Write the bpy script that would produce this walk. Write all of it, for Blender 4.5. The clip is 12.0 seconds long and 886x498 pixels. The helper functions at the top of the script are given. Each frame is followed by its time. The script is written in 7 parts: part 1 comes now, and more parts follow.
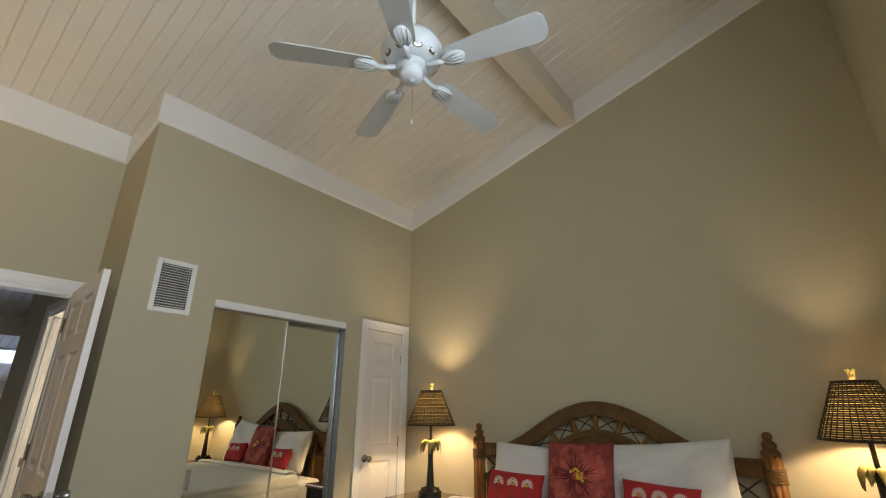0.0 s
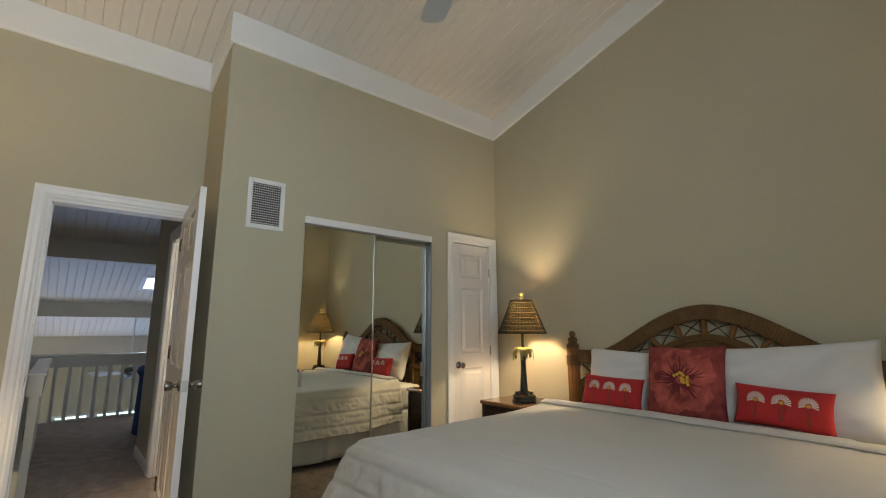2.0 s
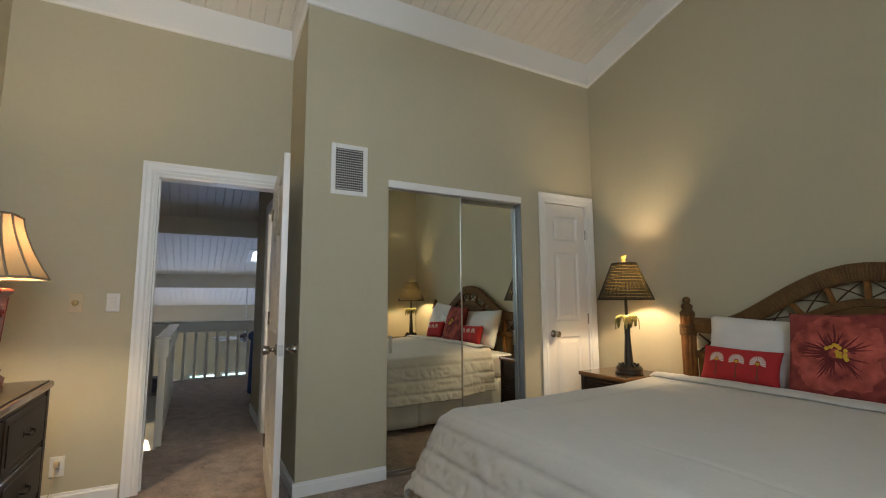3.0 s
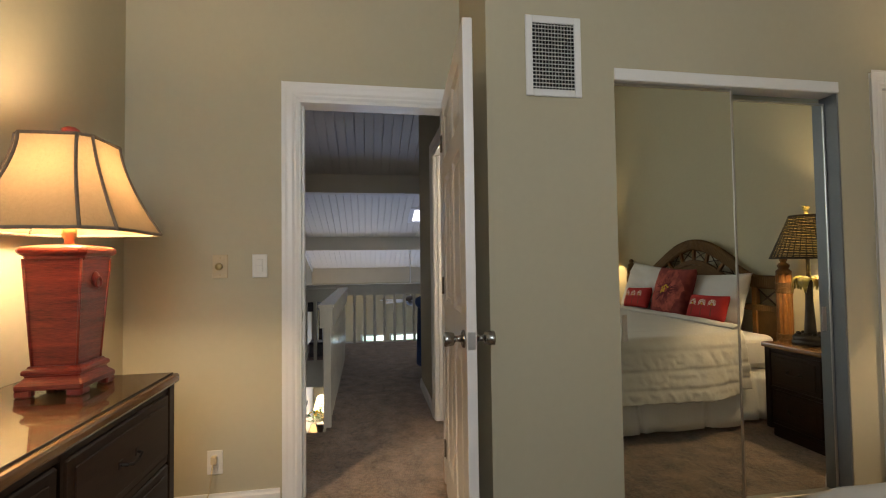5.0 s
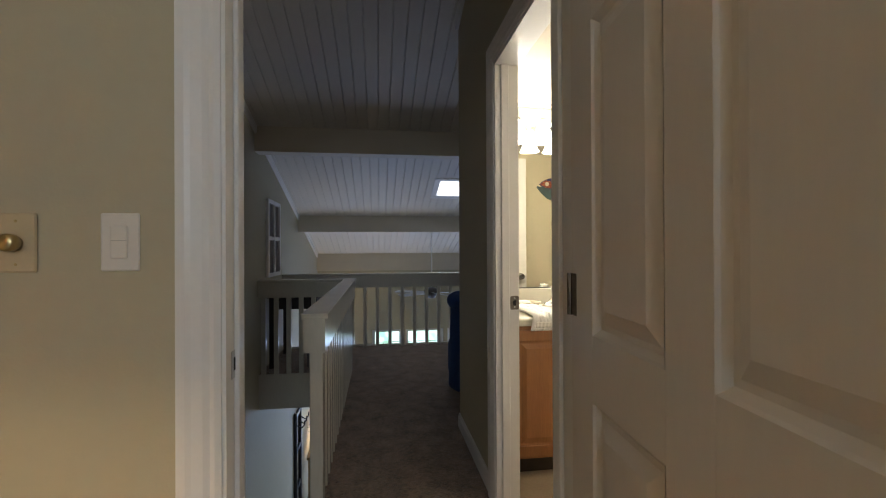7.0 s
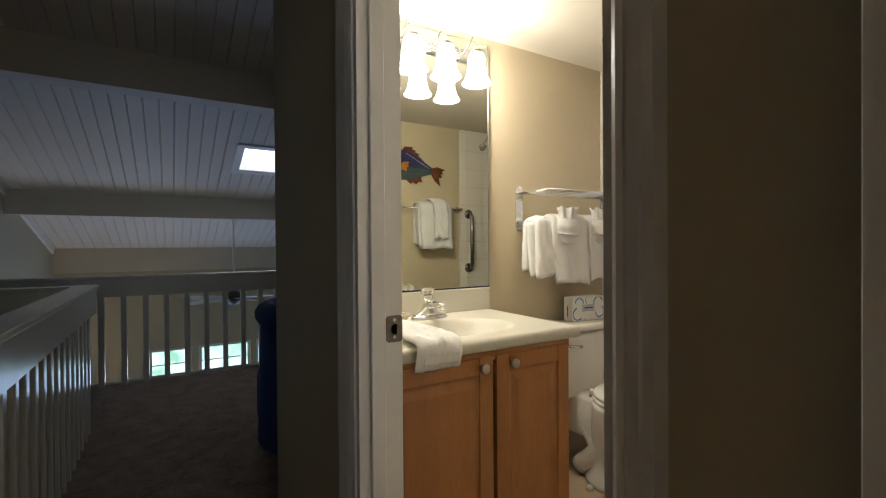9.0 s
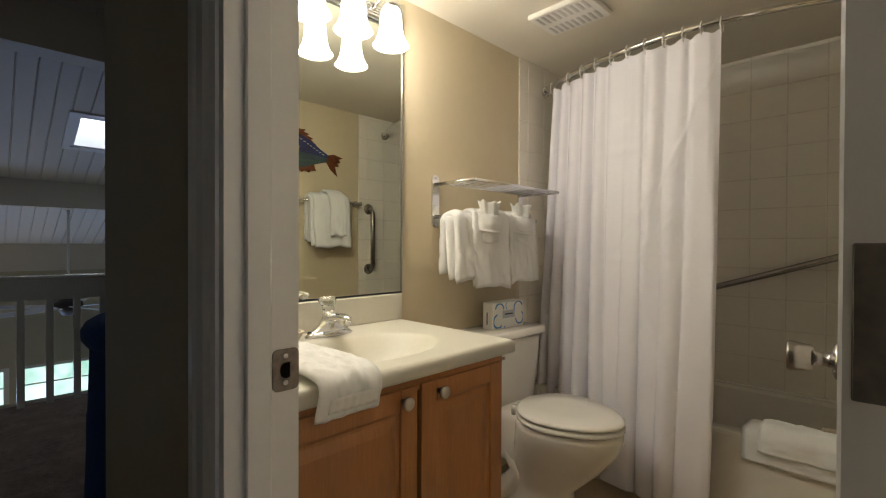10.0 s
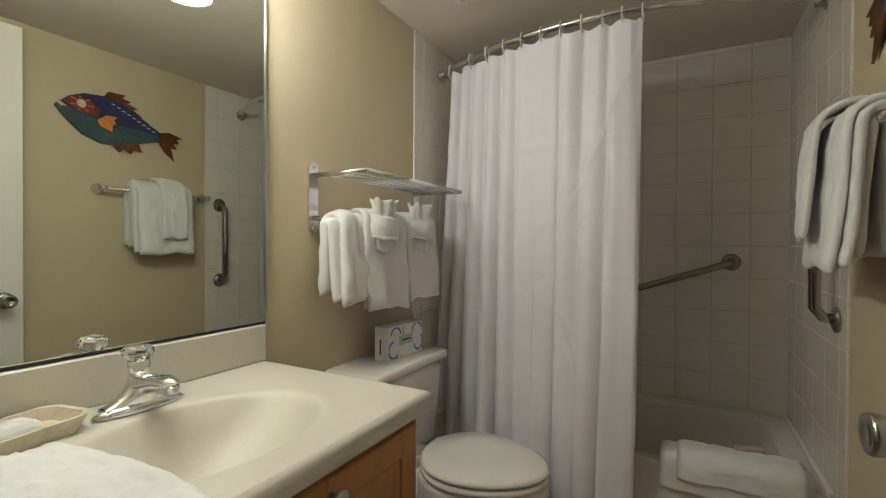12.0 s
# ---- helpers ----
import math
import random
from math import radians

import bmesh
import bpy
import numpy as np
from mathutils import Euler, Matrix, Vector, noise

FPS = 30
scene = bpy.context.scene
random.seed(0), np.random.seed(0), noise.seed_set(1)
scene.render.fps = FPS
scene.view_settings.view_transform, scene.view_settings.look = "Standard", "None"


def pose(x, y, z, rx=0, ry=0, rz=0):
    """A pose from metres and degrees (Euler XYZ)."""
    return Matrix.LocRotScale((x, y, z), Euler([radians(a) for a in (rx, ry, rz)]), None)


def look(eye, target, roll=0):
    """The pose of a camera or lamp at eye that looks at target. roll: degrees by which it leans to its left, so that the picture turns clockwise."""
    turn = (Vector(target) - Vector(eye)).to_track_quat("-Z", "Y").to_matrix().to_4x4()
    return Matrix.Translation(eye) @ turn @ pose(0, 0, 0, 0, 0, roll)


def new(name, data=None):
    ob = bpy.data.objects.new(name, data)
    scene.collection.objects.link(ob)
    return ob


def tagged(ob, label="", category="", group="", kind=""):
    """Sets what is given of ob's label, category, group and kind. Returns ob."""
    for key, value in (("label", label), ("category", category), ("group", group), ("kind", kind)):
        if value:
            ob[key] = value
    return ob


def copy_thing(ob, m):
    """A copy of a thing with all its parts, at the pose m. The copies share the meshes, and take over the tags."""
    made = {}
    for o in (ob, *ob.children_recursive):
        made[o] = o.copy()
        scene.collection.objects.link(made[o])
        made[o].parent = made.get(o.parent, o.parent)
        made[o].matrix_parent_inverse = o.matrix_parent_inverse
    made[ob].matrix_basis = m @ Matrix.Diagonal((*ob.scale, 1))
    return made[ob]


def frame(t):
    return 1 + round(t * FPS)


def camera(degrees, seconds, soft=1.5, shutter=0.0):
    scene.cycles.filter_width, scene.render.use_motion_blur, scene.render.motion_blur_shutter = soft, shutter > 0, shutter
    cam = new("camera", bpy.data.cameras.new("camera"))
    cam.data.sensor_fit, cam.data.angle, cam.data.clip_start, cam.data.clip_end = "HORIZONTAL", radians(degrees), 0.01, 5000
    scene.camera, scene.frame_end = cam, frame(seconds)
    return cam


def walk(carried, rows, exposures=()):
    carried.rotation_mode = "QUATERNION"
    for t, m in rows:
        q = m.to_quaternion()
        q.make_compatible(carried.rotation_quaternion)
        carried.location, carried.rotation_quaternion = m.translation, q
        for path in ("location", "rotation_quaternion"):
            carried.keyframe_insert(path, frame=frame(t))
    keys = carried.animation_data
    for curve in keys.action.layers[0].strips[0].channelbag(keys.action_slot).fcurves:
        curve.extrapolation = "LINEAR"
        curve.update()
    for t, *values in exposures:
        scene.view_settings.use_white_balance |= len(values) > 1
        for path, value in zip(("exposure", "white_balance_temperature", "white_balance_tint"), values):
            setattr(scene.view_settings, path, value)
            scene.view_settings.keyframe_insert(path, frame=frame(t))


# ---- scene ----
cam = camera(89.1, 12.0, soft=1.1)
PATH = [
    (0, (-0.059, -0.021, 1.335), (-1.233, 1.456, 1.998), 0.3),
    (0.5, (-0.051, 0.014, 1.321), (-1.301, 1.462, 1.902), 0.5),
    (1, (-0.063, 0.04, 1.265), (-1.383, 1.454, 1.774), 0.2),
    (1.5, (-0.087, 0.09, 1.244), (-1.495, 1.444, 1.671), 0.0),
    (2, (-0.148, 0.145, 1.214), (-1.658, 1.406, 1.57), -0.1),
    (2.5, (-0.22, 0.207, 1.212), (-1.852, 1.329, 1.496), -0.1),
    (3, (-0.333, 0.264, 1.188), (-2.076, 1.218, 1.416), -0.3),
    (3.5, (-0.53, 0.305, 1.185), (-2.364, 1.086, 1.356), -0.4),
    (3.7, (-0.619, 0.329, 1.184), (-2.486, 1.03, 1.335), -0.4),
    (5.5, (-1.836, 0.337, 1.19), (-3.816, 0.61, 1.229), -0.5),
    (6, (-2.198, 0.334, 1.197), (-4.183, 0.583, 1.216), -0.1),
    (6.5, (-2.547, 0.321, 1.176), (-4.532, 0.564, 1.19), -0.3),
    (6.7, (-2.676, 0.317, 1.172), (-4.66, 0.565, 1.183), -0.3),
    (8.5, (-3.641, 0.415, 1.135), (-5.467, 1.23, 1.127), -0.3),
    (9, (-3.88, 0.482, 1.123), (-5.591, 1.518, 1.107), -0.4),
    (9.5, (-4.057, 0.546, 1.118), (-5.626, 1.785, 1.106), 0.1),
    (10, (-4.204, 0.622, 1.115), (-5.619, 2.036, 1.098), 0.2),
    (10.5, (-4.33, 0.711, 1.121), (-5.595, 2.261, 1.104), 0.3),
    (11, (-4.416, 0.786, 1.13), (-5.558, 2.427, 1.111), 0.3),
    (11.2, (-4.447, 0.809, 1.137), (-5.546, 2.48, 1.113), 0.3),
    (11.5, (-4.484, 0.845, 1.153), (-5.526, 2.552, 1.12), 0.3),
    (12, (-4.53, 0.884, 1.152), (-5.482, 2.642, 1.134), 0.3),
]
walk(cam, [(t, look(eye, target, roll)) for t, eye, target, roll in PATH],
     exposures=[(0.0, 0.68, 6400, 9), (2.5, 0.60, 6100, 8), (3.7, 0.58, 6300, 9), (5.5, 0.48, 6750, 12), (6.0, 0.33, 6750, 12), (6.7, 0.10, 6450, 11), (8.5, -0.42, 6250, 9), (9.0, -0.58, 6250, 9), (9.5, -0.72, 6270, 9), (10.5, -0.95, 6330, 9), (12.0, -1.12, 5750, 4)])

# ---- world and large lights ----
world = bpy.data.worlds.new("world")
scene.world = world
world.use_nodes = True
wn = world.node_tree.nodes
sky = wn.new("ShaderNodeTexSky")
sky.sky_type, sky.sun_disc = "NISHITA", False
sky.sun_elevation, sky.sun_rotation = radians(48), radians(200)
wn["Background"].inputs["Strength"].default_value = 0.12
world.node_tree.links.new(sky.outputs["Color"], wn["Background"].inputs["Color"])

WARM = (1.0, 0.78, 0.50)
AMBER = (1.0, 0.74, 0.44)
COOL = (0.84, 0.93, 1.0)
BLUE = (0.41, 0.57, 1.0)


def area_lamp(name, at, target, w, h, watts, colour):
    d = bpy.data.lights.new(name, "AREA")
    d.shape, d.size, d.size_y, d.energy, d.color = "RECTANGLE", w, h, watts, colour
    ob = new(name, d)
    ob.matrix_world = look(at, target)
    return ob


def bulb_lamp(name, at, watts, colour, radius=0.03):
    d = bpy.data.lights.new(name, "POINT")
    d.energy, d.color, d.shadow_soft_size = watts, colour, radius
    ob = new(name, d)
    ob.location = at
    return ob


sun_data = bpy.data.lights.new("sun", "SUN")
sun_data.energy, sun_data.angle, sun_data.color = 2.5, radians(0.5), (1.0, 0.95, 0.88)
sun = new("sun", sun_data)
sun.rotation_euler = (radians(42), 0, radians(-160))

area_lamp("daylight_bedroom_window", (0.60, 0.35, 2.05), (-3, 0.35, 2.40), 1.5, 1.5, 31, COOL)
area_lamp("daylight_skylight", (-8.46, 1.45, 2.20), (-8.3, 1.45, 0), 0.7, 0.45, 105, BLUE)
area_lamp("daylight_living_glass", (-11.42, 1.2, -1.4), (-6, 1.2, -1.0), 3.2, 1.9, 72, BLUE)
bulb_lamp("bulb_bedside_west", (-2.755, 3.215, 1.358), 18, AMBER)
bulb_lamp("bulb_bedside_east", (0.10, 3.215, 1.305), 13, AMBER)
bulb_lamp("bulb_dresser", (-3.00, -0.555, 1.455), 25, AMBER, 0.055)
bulb_lamp("bulb_console", (-10.52, -0.50, -1.50), 26, WARM)
for lamp_y in (1.145, 1.30, 1.455, 1.61):
    bulb_lamp("bulb_vanity", (-5.455, lamp_y, 1.855), 8.5, (1.0, 0.92, 0.80), 0.025)

# ---- materials ----
def mat(name, base, rough=0.5, metal=0.0, vary=0.12, scale=6.0, fine=90.0, bump=0.0, bump_scale=200.0, bump_depth=0.004, stretch=None,
        tint=None, each=0.0, spec=0.5, coat=0.0, trans=0.0, sheen=0.0, emit=None, emit_power=0.0, ior=1.45, sub=0.0):
    """A surface with colour that wanders at two scales, and a fine relief."""
    m = bpy.data.materials.new(name)
    m.use_nodes = True
    nt = m.node_tree
    p = nt.nodes["Principled BSDF"]
    p.inputs["Roughness"].default_value = rough
    p.inputs["Metallic"].default_value = metal
    p.inputs["Specular IOR Level"].default_value = spec
    p.inputs["Coat Weight"].default_value = coat
    p.inputs["Transmission Weight"].default_value = trans
    p.inputs["Sheen Weight"].default_value = sheen
    p.inputs["IOR"].default_value = ior
    p.inputs["Subsurface Weight"].default_value = sub
    p.inputs["Subsurface Radius"].default_value = (0.02, 0.012, 0.006)
    tc = nt.nodes.new("ShaderNodeTexCoord")
    mp = nt.nodes.new("ShaderNodeMapping")
    nt.links.new(tc.outputs["Object"], mp.inputs["Vector"])
    if stretch:
        mp.inputs["Scale"].default_value = stretch
    n1 = nt.nodes.new("ShaderNodeTexNoise")
    n1.inputs["Scale"].default_value, n1.inputs["Detail"].default_value = scale, 4
    n2 = nt.nodes.new("ShaderNodeTexNoise")
    n2.inputs["Scale"].default_value, n2.inputs["Detail"].default_value = fine, 3
    for n in (n1, n2):
        nt.links.new(mp.outputs["Vector"], n.inputs["Vector"])
    add = nt.nodes.new("ShaderNodeMath")
    add.operation = "MULTIPLY_ADD"
    add.inputs[1].default_value = 0.45
    nt.links.new(n2.outputs["Fac"], add.inputs[0])
    half = nt.nodes.new("ShaderNodeMath")
    half.operation = "MULTIPLY"
    half.inputs[1].default_value = 0.55
    nt.links.new(n1.outputs["Fac"], half.inputs[0])
    nt.links.new(half.outputs[0], add.inputs[2])
    fac = add.outputs[0]
    if each:
        info = nt.nodes.new("ShaderNodeObjectInfo")
        ea = nt.nodes.new("ShaderNodeMath")
        ea.operation = "MULTIPLY_ADD"
        ea.inputs[1].default_value = each
        nt.links.new(info.outputs["Random"], ea.inputs[0])
        nt.links.new(fac, ea.inputs[2])
        fac = ea.outputs[0]
    ramp = nt.nodes.new("ShaderNodeValToRGB")
    c = Vector(base)
    t = Vector(tint) if tint else c
    lo, hi = t * (1 - vary), c * (1 + vary)
    ramp.color_ramp.elements[0].position, ramp.color_ramp.elements[1].position = 0.33, 0.67
    ramp.color_ramp.elements[0].color = (*[min(max(v, 0), 1) for v in lo], 1)
    ramp.color_ramp.elements[1].color = (*[min(max(v, 0), 1) for v in hi], 1)
    nt.links.new(fac, ramp.inputs["Fac"])
    nt.links.new(ramp.outputs["Color"], p.inputs["Base Color"])
    if bump:
        n3 = nt.nodes.new("ShaderNodeTexNoise")
        n3.inputs["Scale"].default_value, n3.inputs["Detail"].default_value = bump_scale, 3
        nt.links.new(mp.outputs["Vector"], n3.inputs["Vector"])
        b = nt.nodes.new("ShaderNodeBump")
        b.inputs["Strength"].default_value, b.inputs["Distance"].default_value = bump, bump_depth
        nt.links.new(n3.outputs["Fac"], b.inputs["Height"])
        nt.links.new(b.outputs["Normal"], p.inputs["Normal"])
    if emit:
        p.inputs["Emission Color"].default_value = (*emit, 1)
        p.inputs["Emission Strength"].default_value = emit_power
    return m


def thin_cloth(name, base, share, rough=0.9, bump=0.2, bump_scale=300.0, vary=0.08):
    """Cloth that lets part of the light through."""
    m = mat(name, base, rough, vary=vary, bump=bump, bump_scale=bump_scale)
    nt = m.node_tree
    tr = nt.nodes.new("ShaderNodeBsdfTranslucent")
    tr.inputs["Color"].default_value = (*base, 1)
    mix = nt.nodes.new("ShaderNodeMixShader")
    mix.inputs[0].default_value = share
    nt.links.new(nt.nodes["Principled BSDF"].outputs[0], mix.inputs[1])
    nt.links.new(tr.outputs[0], mix.inputs[2])
    nt.links.new(mix.outputs[0], nt.nodes["Material Output"].inputs["Surface"])
    return m


M_WALL = mat("wall_paint", (0.495, 0.442, 0.312), 0.75, vary=0.025, scale=1.5, fine=30, bump=0.12, bump_scale=120)
M_BATHWALL = mat("bath_wall_paint", (0.56, 0.475, 0.325), 0.6, vary=0.025, scale=1.5, fine=30, bump=0.1, bump_scale=120)
M_LOWWALL = mat("white_wall_paint", (0.72, 0.71, 0.68), 0.75, vary=0.02, scale=1.5, bump=0.1, bump_scale=120)
M_BATHCEIL = mat("bath_ceiling_paint", (0.72, 0.66, 0.55), 0.8, vary=0.02, bump=0.15, bump_scale=150)
M_TRIM = mat("white_trim_paint", (0.82, 0.80, 0.77), 0.32, vary=0.02, scale=3, bump=0.03, bump_scale=60)
M_DOOR = mat("door_paint", (0.76, 0.715, 0.665), 0.36, vary=0.02, scale=3, bump=0.05, bump_scale=90, stretch=(1, 1, 0.15))
M_PLANK = mat("ceiling_board_paint", (0.72, 0.67, 0.60), 0.55, vary=0.03, scale=2.0, fine=40, bump=0.08, bump_scale=70, stretch=(0.2, 1, 1))
M_CARPET = mat("carpet_pile", (0.255, 0.170, 0.118), 0.98, vary=0.55, scale=9.0, fine=42, bump=1.0, bump_scale=110, bump_depth=0.014, sheen=0.3, tint=(0.205, 0.140, 0.098))
M_BATHFLOOR = mat("bath_floor_tile", (0.50, 0.40, 0.28), 0.4, vary=0.1, scale=9, bump=0.05)
M_LOWFLOOR = mat("lower_floor_tile", (0.42, 0.36, 0.28), 0.4, vary=0.1)
M_CHROME = mat("chrome", (0.78, 0.78, 0.78), 0.12, 1.0, vary=0.03)
M_STEEL = mat("brushed_steel", (0.55, 0.53, 0.50), 0.28, 1.0, vary=0.06)
M_GRAB = mat("polished_steel", (0.36, 0.345, 0.32), 0.18, 1.0, vary=0.06)
M_NICKEL = mat("satin_nickel", (0.36, 0.34, 0.315), 0.26, 1.0, vary=0.06)
M_BRASS = mat("worn_brass", (0.52, 0.40, 0.20), 0.32, 1.0, vary=0.1)
M_TRACK = mat("dull_aluminium", (0.22, 0.23, 0.24), 0.5, 0.5, vary=0.05)
M_MIRROR = mat("mirror_silver", (0.80, 0.83, 0.77), 0.0, 1.0, vary=0.0)
M_DARK = mat("dark_gap", (0.02, 0.02, 0.02), 0.8, vary=0.1)
M_ALMOND = mat("almond_plastic", (0.58, 0.47, 0.30), 0.4, vary=0.04)
M_AGED = mat("aged_steel", (0.20, 0.175, 0.15), 0.42, 1.0, vary=0.25, scale=60)
M_WHITEPL = mat("white_plastic", (0.75, 0.72, 0.66), 0.35, vary=0.02)

# ---- tools ----
def part(name, bm, material, parent=None, label="", smooth=False, turn=None):
    bmesh.ops.recalc_face_normals(bm, faces=bm.faces)
    me = bpy.data.meshes.new(name)
    bm.to_mesh(me)
    bm.free()
    if smooth:
        for f in me.polygons:
            f.use_smooth = True
    for m in material if isinstance(material, (list, tuple)) else (material,):
        me.materials.append(m)
    ob = new(name, me)
    if parent is not None:
        ob.parent = parent
    if turn is not None:
        ob.matrix_basis = turn
    if label:
        ob["label"] = label
    return ob


def thing(name, label, category, m=None, group=""):
    ob = new(name)
    ob.empty_display_size = 0.1
    if m is not None:
        ob.matrix_basis = m
    return tagged(ob, label, category, group, "thing")


def structure(ob, label, category):
    return tagged(ob, label, category, "", "structure")


def box(bm, x0, y0, z0, x1, y1, z1, bevel=0.0, seg=1, turn=None):
    m = Matrix.Translation(((x0 + x1) / 2, (y0 + y1) / 2, (z0 + z1) / 2)) @ Matrix.Diagonal((abs(x1 - x0), abs(y1 - y0), abs(z1 - z0), 1))
    vs = bmesh.ops.create_cube(bm, size=1, matrix=m)["verts"]
    if bevel:
        es = list({e for v in vs for e in v.link_edges})
        r = bmesh.ops.bevel(bm, geom=es, offset=bevel, segments=seg, profile=0.5, affect="EDGES")
        vs = list({v for v in r["verts"]} | {v for v in vs if v.is_valid})
    if turn is not None:
        bmesh.ops.transform(bm, matrix=turn, verts=vs)
    return vs


def a_box(*v, bevel=0.0, seg=1):
    bm = bmesh.new()
    box(bm, *v, bevel=bevel, seg=seg)
    return bm


def lathe(bm, profile, n=32, at=(0, 0, 0), sx=1.0, sy=1.0, turn=0.0):
    """Turns (radius, height) pairs round the z axis."""
    rings = []
    for r, z in profile:
        if r < 1e-5:
            rings.append([bm.verts.new((at[0], at[1], at[2] + z))])
        else:
            rings.append([bm.verts.new((at[0] + sx * r * math.cos(turn + math.tau * k / n), at[1] + sy * r * math.sin(turn + math.tau * k / n), at[2] + z)) for k in range(n)])
    for a, b in zip(rings, rings[1:]):
        for k in range(n):
            q = [a[k % len(a)], a[(k + 1) % len(a)], b[(k + 1) % len(b)], b[k % len(b)]]
            q = list(dict.fromkeys(q))
            if len(q) > 2:
                bm.faces.new(q)
    for ring, z in ((rings[0], 0), (rings[-1], 1)):
        if len(ring) > 2:
            bm.faces.new(ring)


def tube(bm, pts, r, n=10, closed=False, rend=None):
    """A round bar along points; rend: the radius at its far end."""
    pts = [Vector(p) for p in pts]
    k, rings = len(pts), []
    up = None
    for i, p in enumerate(pts):
        if closed:
            d = (pts[(i + 1) % k] - pts[i - 1]).normalized()
        else:
            d = (pts[min(i + 1, k - 1)] - pts[max(i - 1, 0)]).normalized()
        if up is None:
            up = d.orthogonal().normalized()
        up = (up - d * up.dot(d)).normalized()
        side = d.cross(up)
        rr = r if rend is None else r + (rend - r) * i / (k - 1)
        rings.append([bm.verts.new(p + rr * (math.cos(math.tau * j / n) * up + math.sin(math.tau * j / n) * side)) for j in range(n)])
    for i in range(k if closed else k - 1):
        a, b = rings[i], rings[(i + 1) % k]
        for j in range(n):
            bm.faces.new((a[j], a[(j + 1) % n], b[(j + 1) % n], b[j]))
    if not closed:
        bm.faces.new(rings[0]), bm.faces.new(rings[-1])


def prism(bm, outline, depth, m=None):
    """A flat outline in x and z, given thickness along y."""
    m = m or Matrix.Identity(4)
    a = [bm.verts.new(m @ Vector((x, 0, z))) for x, z in outline]
    b = [bm.verts.new(m @ Vector((x, depth, z))) for x, z in outline]
    bm.faces.new(a), bm.faces.new(b[::-1])
    for i in range(len(a)):
        j = (i + 1) % len(a)
        bm.faces.new((a[i], b[i], b[j], a[j]))


def arc(cx, cy, r, a0, a1, n=12, ry=None):
    return [(cx + r * math.cos(radians(a0 + (a1 - a0) * i / n)), cy + (ry or r) * math.sin(radians(a0 + (a1 - a0) * i / n))) for i in range(n + 1)]


def sheet(bm, nu, nv, f, thick=0.0, closed_u=False):
    """A grid of points f(u, v), u and v from 0 to 1."""
    g = [[bm.verts.new(f(i / nu, j / nv)) for j in range(nv + 1)] for i in range(nu if closed_u else nu + 1)]
    fs = []
    for i in range(nu):
        for j in range(nv):
            a, b = g[i], g[(i + 1) % len(g)]
            fs.append(bm.faces.new((a[j], b[j], b[j + 1], a[j + 1])))
    if thick:
        bmesh.ops.recalc_face_normals(bm, faces=fs)
        bmesh.ops.solidify(bm, geom=fs, thickness=thick)


# ---- the shell ----
SLOPE, RISE = 0.29, 3.45
X_EAST, X_CLOSET, X_DOOR, Y_NORTH, Y_SOUTH, Y_HALL = 0.54, -3.31, -3.84, 3.50, -0.81, 0.85
BX0, BX1, BY0, BY1, BZ = -5.585, -4.12, 0.95, 3.40, 2.09
X_LOFT, X_FAR, Z_LOW = -8.45, -11.5, -2.70
STAIR_X0, STAIR_X1, STAIR_Y = -7.33, -4.80, 0.04


def roof(x):
    return RISE + SLOPE * (x + 3.31)


def wall(name, axis, at, thick, u0, u1, z0, top, holes=(), material=None, label="", parent=None):
    """A wall along x (axis 'x', its face at y = at) or along y, with openings (u0, u1, z0, z1) right through it."""
    bm = bmesh.new()
    cuts = sorted({u0, u1, *[h[0] for h in holes], *[h[1] for h in holes]})
    lo, hi = min(at, at + thick), max(at, at + thick)

    def block(a, b, za, zb):
        tops = [zb(u) if callable(zb) else zb for u in (a, b)]
        if axis == "x":
            ends = [(a, lo), (b, lo), (b, hi), (a, hi)]
            t = [tops[0], tops[1], tops[1], tops[0]]
        else:
            ends = [(lo, a), (hi, a), (hi, b), (lo, b)]
            t = [(zb(p[0]) if callable(zb) else zb) for p in ends]
        v0 = [bm.verts.new((*p, za)) for p in ends]
        v1 = [bm.verts.new((*p, z)) for p, z in zip(ends, t)]
        bm.faces.new(v0), bm.faces.new(v1)
        for i in range(4):
            j = (i + 1) % 4
            bm.faces.new((v0[i], v0[j], v1[j], v1[i]))

    for a, b in zip(cuts, cuts[1:]):
        inside = sorted([h for h in holes if h[0] <= a + 1e-6 and h[1] >= b - 1e-6], key=lambda h: h[2])
        z = z0
        for h in inside:
            if h[2] > z + 1e-4:
                block(a, b, z, h[2])
            z = h[3]
        block(a, b, z, top)
    bmesh.ops.remove_doubles(bm, verts=bm.verts, dist=1e-5)
    ob = part(name, bm, material or M_WALL)
    return structure(ob, label, "wall")


